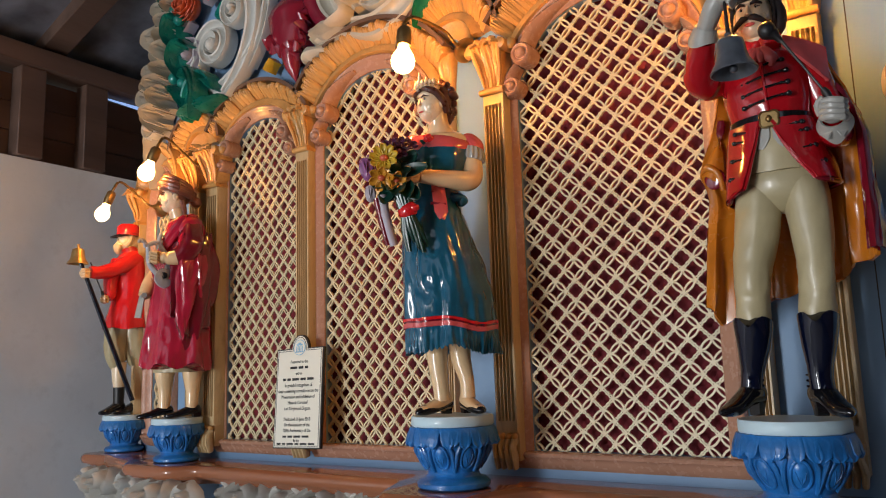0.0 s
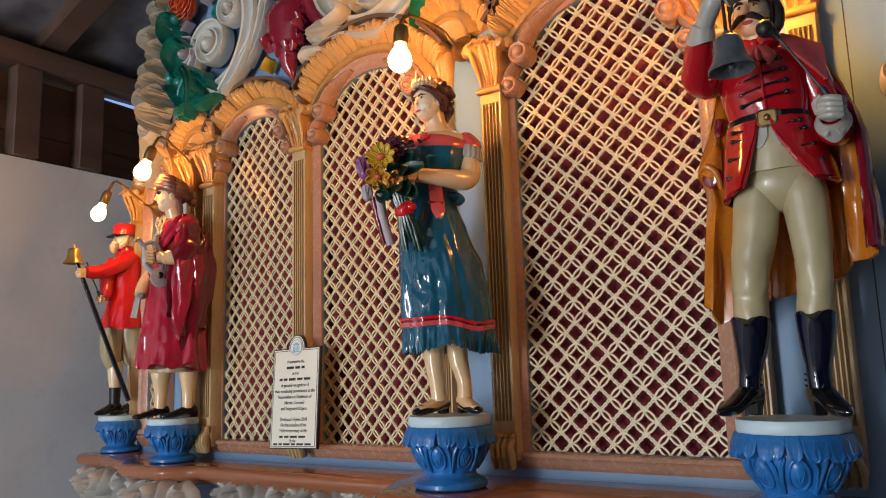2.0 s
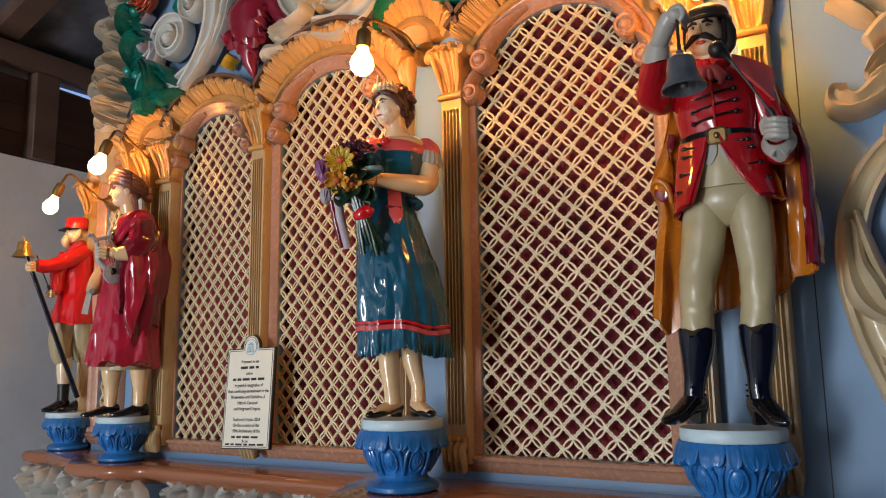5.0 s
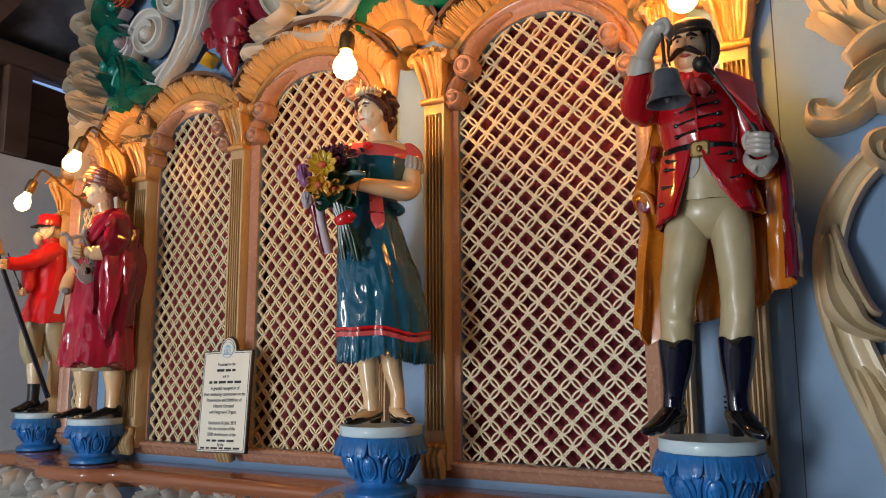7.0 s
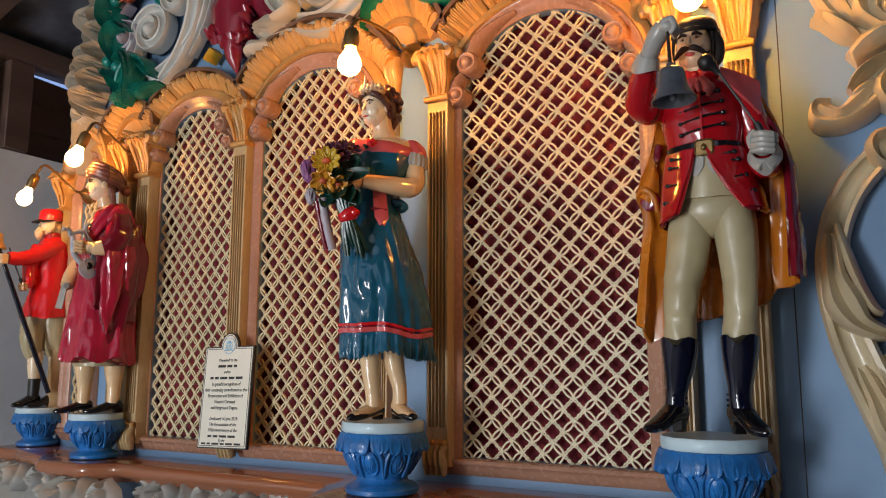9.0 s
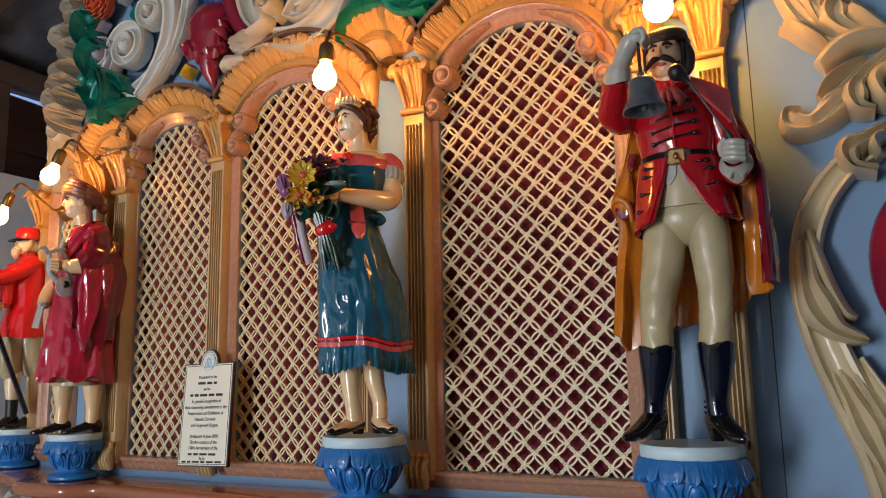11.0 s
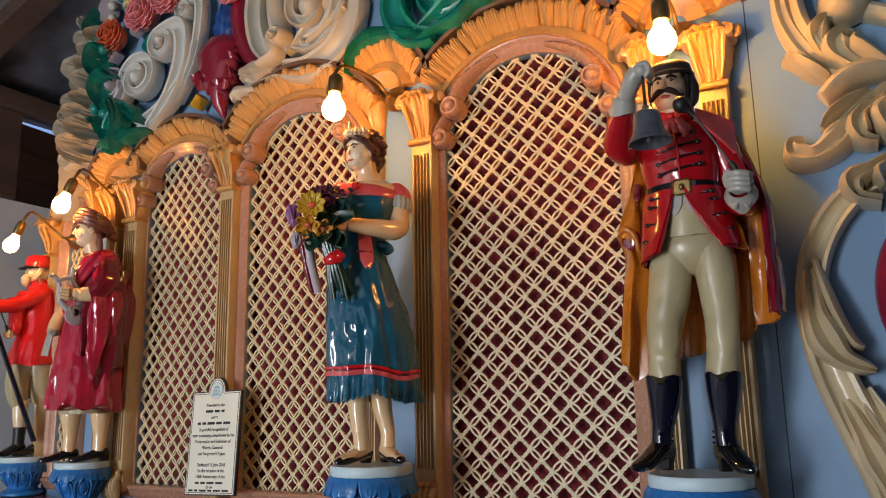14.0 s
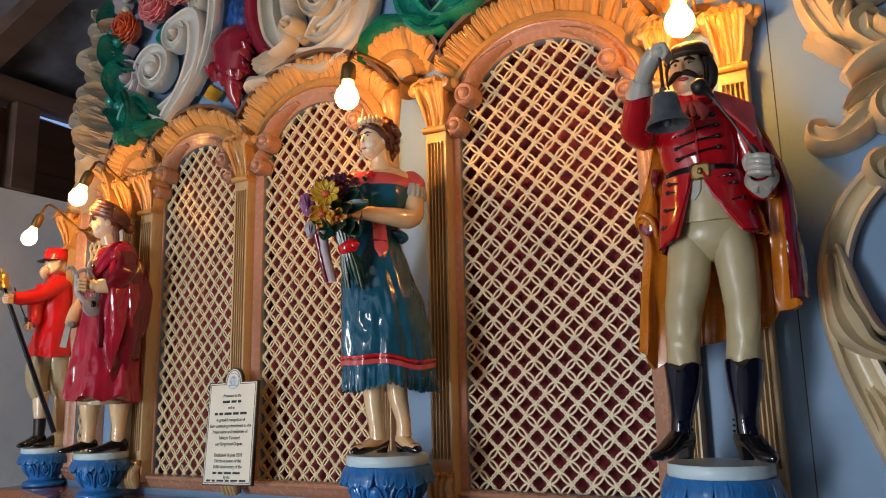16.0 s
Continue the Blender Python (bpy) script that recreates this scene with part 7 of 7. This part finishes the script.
def big_white(m):
    volute(m, (-1.335, 2.80), 0.125, 1.5, 250, -1, 0.030, 0.05, Y0 - 0.01, CREAM, [(-1.20, 2.80), (-1.22, 2.66), (-1.34, 2.60), (-1.46, 2.62), (-1.58, 2.60)], GROOVED, 0.5, [0.034, 0.05, 0.05, 0.045, 0.03, 0.012])
    m.relief(spl([(-1.46, 2.64), (-1.53, 2.72), (-1.555, 2.84), (-1.53, 2.98), (-1.48, 3.1)], 6), lerps([0.02, 0.036, 0.04, 0.036, 0.03], 25), 0.06, GROOVED, Y0, CREAM)
    m.relief(spl([(-1.40, 2.66), (-1.455, 2.74), (-1.475, 2.86), (-1.44, 3.0)], 6), lerps([0.014, 0.03, 0.034, 0.03], 19), 0.065, ROUND, Y0 - 0.006, CREAM)
    volute(m, (-1.425, 2.700), 0.034, 1.4, 200, 1, 0.014, 0.06, Y0 - 0.05, CREAM, [(-1.44, 2.655), (-1.50, 2.63)], ROUND, 0.5, [0.016, 0.020, 0.012])
    leaf(m, [(-1.46, 2.625), (-1.53, 2.63), (-1.60, 2.635)], 0.032, 0.06, Y0 - 0.02, CREAM, 2, LEAFY, 0.7)
    leaf(m, [(-1.54, 2.575), (-1.60, 2.57), (-1.635, 2.56)], 0.026, 0.05, Y0 - 0.02, CREAM, 2, ROUND, 0.7)


carving("scroll_carving", big_white, "very large cream carved scroll above the middle arch")


def green_scroll(m):
    volute(m, (-0.865, 2.72), 0.075, 1.5, 300, 1, 0.030, 0.06, Y0 - 0.02, GREEN, [(-0.99, 2.78), (-1.03, 2.70), (-0.98, 2.61), (-0.90, 2.585)], GROOVED, 0.5, [0.032, 0.04, 0.045, 0.04, 0.02])
    leaf(m, [(-0.90, 2.585), (-1.0, 2.62), (-1.1, 2.635), (-1.17, 2.60), (-1.19, 2.54)], 0.024, 0.05, Y0 - 0.03, GREEN, 4)
    leaf(m, [(-0.96, 2.60), (-0.84, 2.64), (-0.74, 2.68), (-0.66, 2.70)], 0.045, 0.06, Y0 - 0.03, GREEN, 3, GROOVED)
    leaf(m, [(-0.72, 2.66), (-0.60, 2.70), (-0.48, 2.69)], 0.05, 0.05, Y0 - 0.02, GREEN, 3, GROOVED)


carving("scroll_carving", green_scroll, "dark green carved scroll above the great arch")


def rose(m, c, r, mat):
    """A full flower head of many ruffled petals."""
    c = Vector(c)
    m.ball(c + Vector((0, r * 0.15, 0)), (r * 0.72, r * 0.45, r * 0.72), mat, 16, 10)
    for i in range(34):
        t = (i + 0.5) / 34
        a, tilt = i * 2.39996, math.acos(1 - t * 0.98)
        out = Vector((math.sin(tilt) * math.cos(a), -math.cos(tilt) * 0.75, math.sin(tilt) * math.sin(a)))
        side = out.cross(Vector((0, -1, 0.01))).normalized()
        up = side.cross(out).normalized()
        p = c + out * (r * 0.62)
        w, h = r * random.uniform(0.24, 0.34), r * random.uniform(0.26, 0.38)
        rows = []
        for k in range(5):
            v = k / 4
            rows.append([p + side * (w * u * (0.6 + 0.5 * v)) + out * (h * v - 0.35 * h * u * u + 0.06 * r * math.sin(7 * u + i) * v) + up * (h * 0.45 * v * v) for u in (-1, -0.6, -0.2, 0.2, 0.6, 1)])
        shell(m, rows, r * 0.035, mat)


for x, z, r, mat, what in ((-2.05, 2.955, 0.075, PINK, "pink"), (-1.93, 2.99, 0.075, PINK, "pink"), (-1.64, 2.93, 0.055, PINK, "pink"), (-2.205, 2.910, 0.068, ORANGE, "orange-red")):
    carving("flower_carving", lambda m: rose(m, (x, Y0 - 0.06, z), r, mat), what + " painted carved rose on the organ crest", "carved flower", "crest flowers")


def mixed_flowers(m):
    for i in range(16):
        a = random.uniform(0, 6.28)
        m.ball((-2.17 + 0.05 * math.cos(a), Y0 - 0.07, 3.02 + 0.05 * math.sin(a * 1.7)), 0.018, (YELLOW, CREAM, GREEN)[i % 3], 8, 6)
    leaf(m, [(-2.29, 2.98), (-2.24, 3.06), (-2.14, 3.1)], 0.04, 0.05, Y0 - 0.03, LILAC, 3)
    leaf(m, [(-2.12, 2.90), (-2.09, 2.96), (-2.12, 3.04)], 0.035, 0.05, Y0 - 0.03, LILAC, 3)
    leaf(m, [(-2.10, 2.86), (-2.02, 2.88), (-1.93, 2.90)], 0.035, 0.03, Y0 - 0.01, GREEN, 3)


carving("flower_carving", mixed_flowers, "small yellow and lilac carved flowers and leaves", "carved flower", "crest flowers")
carving("ribbon_carving", lambda m: m.relief(spl([(-1.80, 2.565), (-1.785, 2.585), (-1.77, 2.598)], 5), 0.012, 0.05, ROUND, Y0 - 0.02, YELLOW), "yellow tip of a carved ribbon")


# ---- carved scrollwork on the east wing ----
def ring_scroll(m):
    path = spl([(0.115, 2.045), (0.045, 2.010), (-0.012, 1.945), (-0.045, 1.86), (-0.050, 1.76), (-0.028, 1.65), (0.010, 1.54), (0.045, 1.45), (0.070, 1.36), (0.09, 1.28)], 7)
    m.relief(path, lerps([0.022, 0.028, 0.030, 0.030, 0.034, 0.040, 0.042, 0.045, 0.05, 0.055], len(path)), 0.055, GROOVED, Y0, TANSCROLL)
    leaf(m, [(-0.052, 1.86), (-0.046, 1.76), (-0.012, 1.685), (0.045, 1.655)], 0.034, 0.080, Y0 - 0.02, TANSCROLL, 2, SOFT, 0.16)
    leaf(m, [(-0.040, 1.88), (-0.015, 1.78), (0.010, 1.715), (0.030, 1.70)], 0.016, 0.070, Y0 - 0.02, TANSCROLL, 1, ROUND, 0.4)
    leaf(m, [(-0.016, 1.60), (0.012, 1.53), (0.042, 1.45), (0.07, 1.36)], 0.030, 0.062, Y0, TANSCROLL, 2, SOFT, 0.4)
    leaf(m, [(0.02, 1.62), (0.06, 1.54), (0.11, 1.48), (0.16, 1.45)], 0.030, 0.06, Y0 - 0.01, TANSCROLL, 2, GROOVED, 0.5)
    leaf(m, [(0.125, 2.078), (0.079, 2.048), (0.046, 2.028), (0.052, 1.996), (0.092, 1.984)], 0.024, 0.085, Y0 - 0.010, TANSCROLL, 2, SOFT, 0.5)
    leaf(m, [(0.120, 2.055), (0.090, 2.034), (0.098, 2.008)], 0.014, 0.105, Y0 - 0.010, TANSCROLL, 1, ROUND, 0.5)


carving("scroll_carving", ring_scroll, "large beige carved ring scroll on the blue wing wall", "carving", "wing carvings")


def wing_leaf(m):
    stem = m.piece("stem")
    path = spl([(-0.052, 2.55), (-0.052, 2.467), (-0.046, 2.413), (-0.025, 2.356), (0.008, 2.305), (0.050, 2.276), (0.10, 2.268), (0.20, 2.25)], 6)
    stem.relief(path, lerps([0.018, 0.020, 0.022, 0.024, 0.024, 0.022, 0.020, 0.020], len(path)), 0.050, SOFT, Y0, TANSCROLL)
    stem = m.piece("stem")
    path = spl([(-0.026, 2.50), (-0.018, 2.446), (-0.010, 2.394), (0.013, 2.341), (0.040, 2.300)], 6)
    stem.relief(path, lerps([0.010, 0.016, 0.018, 0.018, 0.010], len(path)), 0.072, ROUND, Y0, TANSCROLL)
    leaf(m, [(0.045, 2.270), (0.006, 2.284), (-0.021, 2.309), (-0.047, 2.334)], 0.026, 0.060, Y0, TANSCROLL, 1, LEAFY, 0.75)
    leaf(m, [(0.030, 2.262), (-0.002, 2.282), (-0.034, 2.318)], 0.012, 0.085, Y0, TANSCROLL, 1, ROUND, 0.4)
    leaf(m, [(0.037, 2.290), (0.014, 2.340), (0.026, 2.378), (0.046, 2.388)], 0.022, 0.072, Y0 - 0.004, TANSCROLL, 2, SOFT, 0.5)
    leaf(m, [(0.090, 2.272), (0.052, 2.298), (0.050, 2.335), (0.078, 2.352)], 0.030, 0.080, Y0 - 0.004, TANSCROLL, 2, SOFT, 0.45)
    leaf(m, [(0.140, 2.262), (0.100, 2.292), (0.080, 2.310), (0.090, 2.336)], 0.018, 0.095, Y0 - 0.004, TANSCROLL, 1, ROUND, 0.35)
    leaf(m, [(0.15, 2.262), (0.087, 2.259), (0.040, 2.240), (0.010, 2.219)], 0.026, 0.085, Y0, TANSCROLL, 1, ROUND, 0.60)
    leaf(m, [(0.15, 2.236), (0.078, 2.186), (0.032, 2.128), (-0.013, 2.096), (-0.050, 2.105), (-0.056, 2.130), (-0.032, 2.133)], 0.028, 0.070, Y0, TANSCROLL, 3, SOFT, 0.30)
    leaf(m, [(0.095, 2.222), (0.050, 2.192), (0.022, 2.172), (0.002, 2.152)], 0.017, 0.075, Y0 - 0.004, TANSCROLL, 1, SOFT, 0.35)
    leaf(m, [(0.070, 2.170), (0.030, 2.150), (0.000, 2.130)], 0.013, 0.065, Y0 - 0.004, TANSCROLL, 1, ROUND, 0.35)
    leaf(m, [(0.105, 2.196), (0.070, 2.160), (0.072, 2.116), (0.100, 2.106)], 0.024, 0.078, Y0 - 0.006, TANSCROLL, 2, SOFT, 0.40)
    leaf(m, [(0.130, 2.200), (0.104, 2.164), (0.112, 2.126), (0.134, 2.112)], 0.020, 0.085, Y0 - 0.006, TANSCROLL, 1, ROUND, 0.40)
    leaf(m, [(0.070, 2.160), (0.042, 2.123), (0.012, 2.088)], 0.015, 0.058, Y0, TANSCROLL, 1, SOFT, 0.30)
    leaf(m, [(0.160, 2.225), (0.145, 2.180), (0.165, 2.140)], 0.020, 0.080, Y0 - 0.006, TANSCROLL, 1, ROUND, 0.40)
    leaf(m, [(0.035, 2.44), (0.055, 2.405), (0.090, 2.410), (0.110, 2.45)], 0.036, 0.080, Y0 - 0.01, TANSCROLL, 1, ROUND, 0.5)
    m = m.piece("stem")
    path = spl([(0.10, 2.405), (0.16, 2.375), (0.24, 2.335)], 6)
    m.relief(path, 0.020, 0.05, ROUND, Y0, TANSCROLL)


carving("leaf_carving", wing_leaf, "beige carved acanthus spray on the blue wing wall", "carving", "wing carvings")
carving("oval_carving", lambda m: m.ball((0.165, Y0 - 0.005, 1.80), (0.105, 0.05, 0.165), MAROON, 40, 20), "glossy maroon carved oval boss", "carving", "wing carvings")
for x in (-0.127, 0.19):
    one_mesh("board_joint", lambda m: m.box((x - 0.0012, WALLY - 0.0008, 1.31), (x + 0.0012, WALLY + 0.002, 3.0), INK), "thin dark joint between painted boards", "trim", "structure")


# ---- carvings under the ledge ----
def under(x, y):
    def fill(m):
        leaf(m, [(x - 0.10, 1.26), (x - 0.13, 1.22), (x - 0.09, 1.17), (x - 0.04, 1.12)], 0.035, 0.05, y, WHITE, 3)
        leaf(m, [(x, 1.26), (x - 0.02, 1.20), (x + 0.02, 1.14), (x, 1.05)], 0.05, 0.08, y, WHITE, 3)
        leaf(m, [(x + 0.10, 1.26), (x + 0.13, 1.22), (x + 0.09, 1.17), (x + 0.04, 1.12)], 0.035, 0.05, y, WHITE, 3)
        leaf(m, [(x - 0.04, 1.265), (x - 0.075, 1.235), (x - 0.055, 1.195), (x - 0.02, 1.19)], 0.020, 0.075, y - 0.01, WHITE, 2, SOFT, 0.4)
        leaf(m, [(x + 0.04, 1.265), (x + 0.075, 1.235), (x + 0.055, 1.195), (x + 0.02, 1.19)], 0.020, 0.075, y - 0.01, WHITE, 2, SOFT, 0.4)
        volute(m, (x + 0.005, 1.225), 0.026, 1.4, 90, 1, 0.010, 0.06, y - 0.045, WHITE)
        volute(m, (x - 0.12, 1.225), 0.03, 1.3, 90, 1, 0.012, 0.05, y - 0.02, WHITE)
        volute(m, (x + 0.12, 1.225), 0.03, 1.3, 90, -1, 0.012, 0.05, y - 0.02, WHITE)
    carving("bracket_carving", fill, "white carved leaf bracket under the ledge", "carving", "brackets under the ledge")


for x, y in ((-2.56, 1.66), (-2.09, 1.54), (-1.80, 1.66), (-1.50, 1.66), (-1.30, 1.66), (-1.0, 1.52), (-0.27, 1.52)):
    under(x, y)
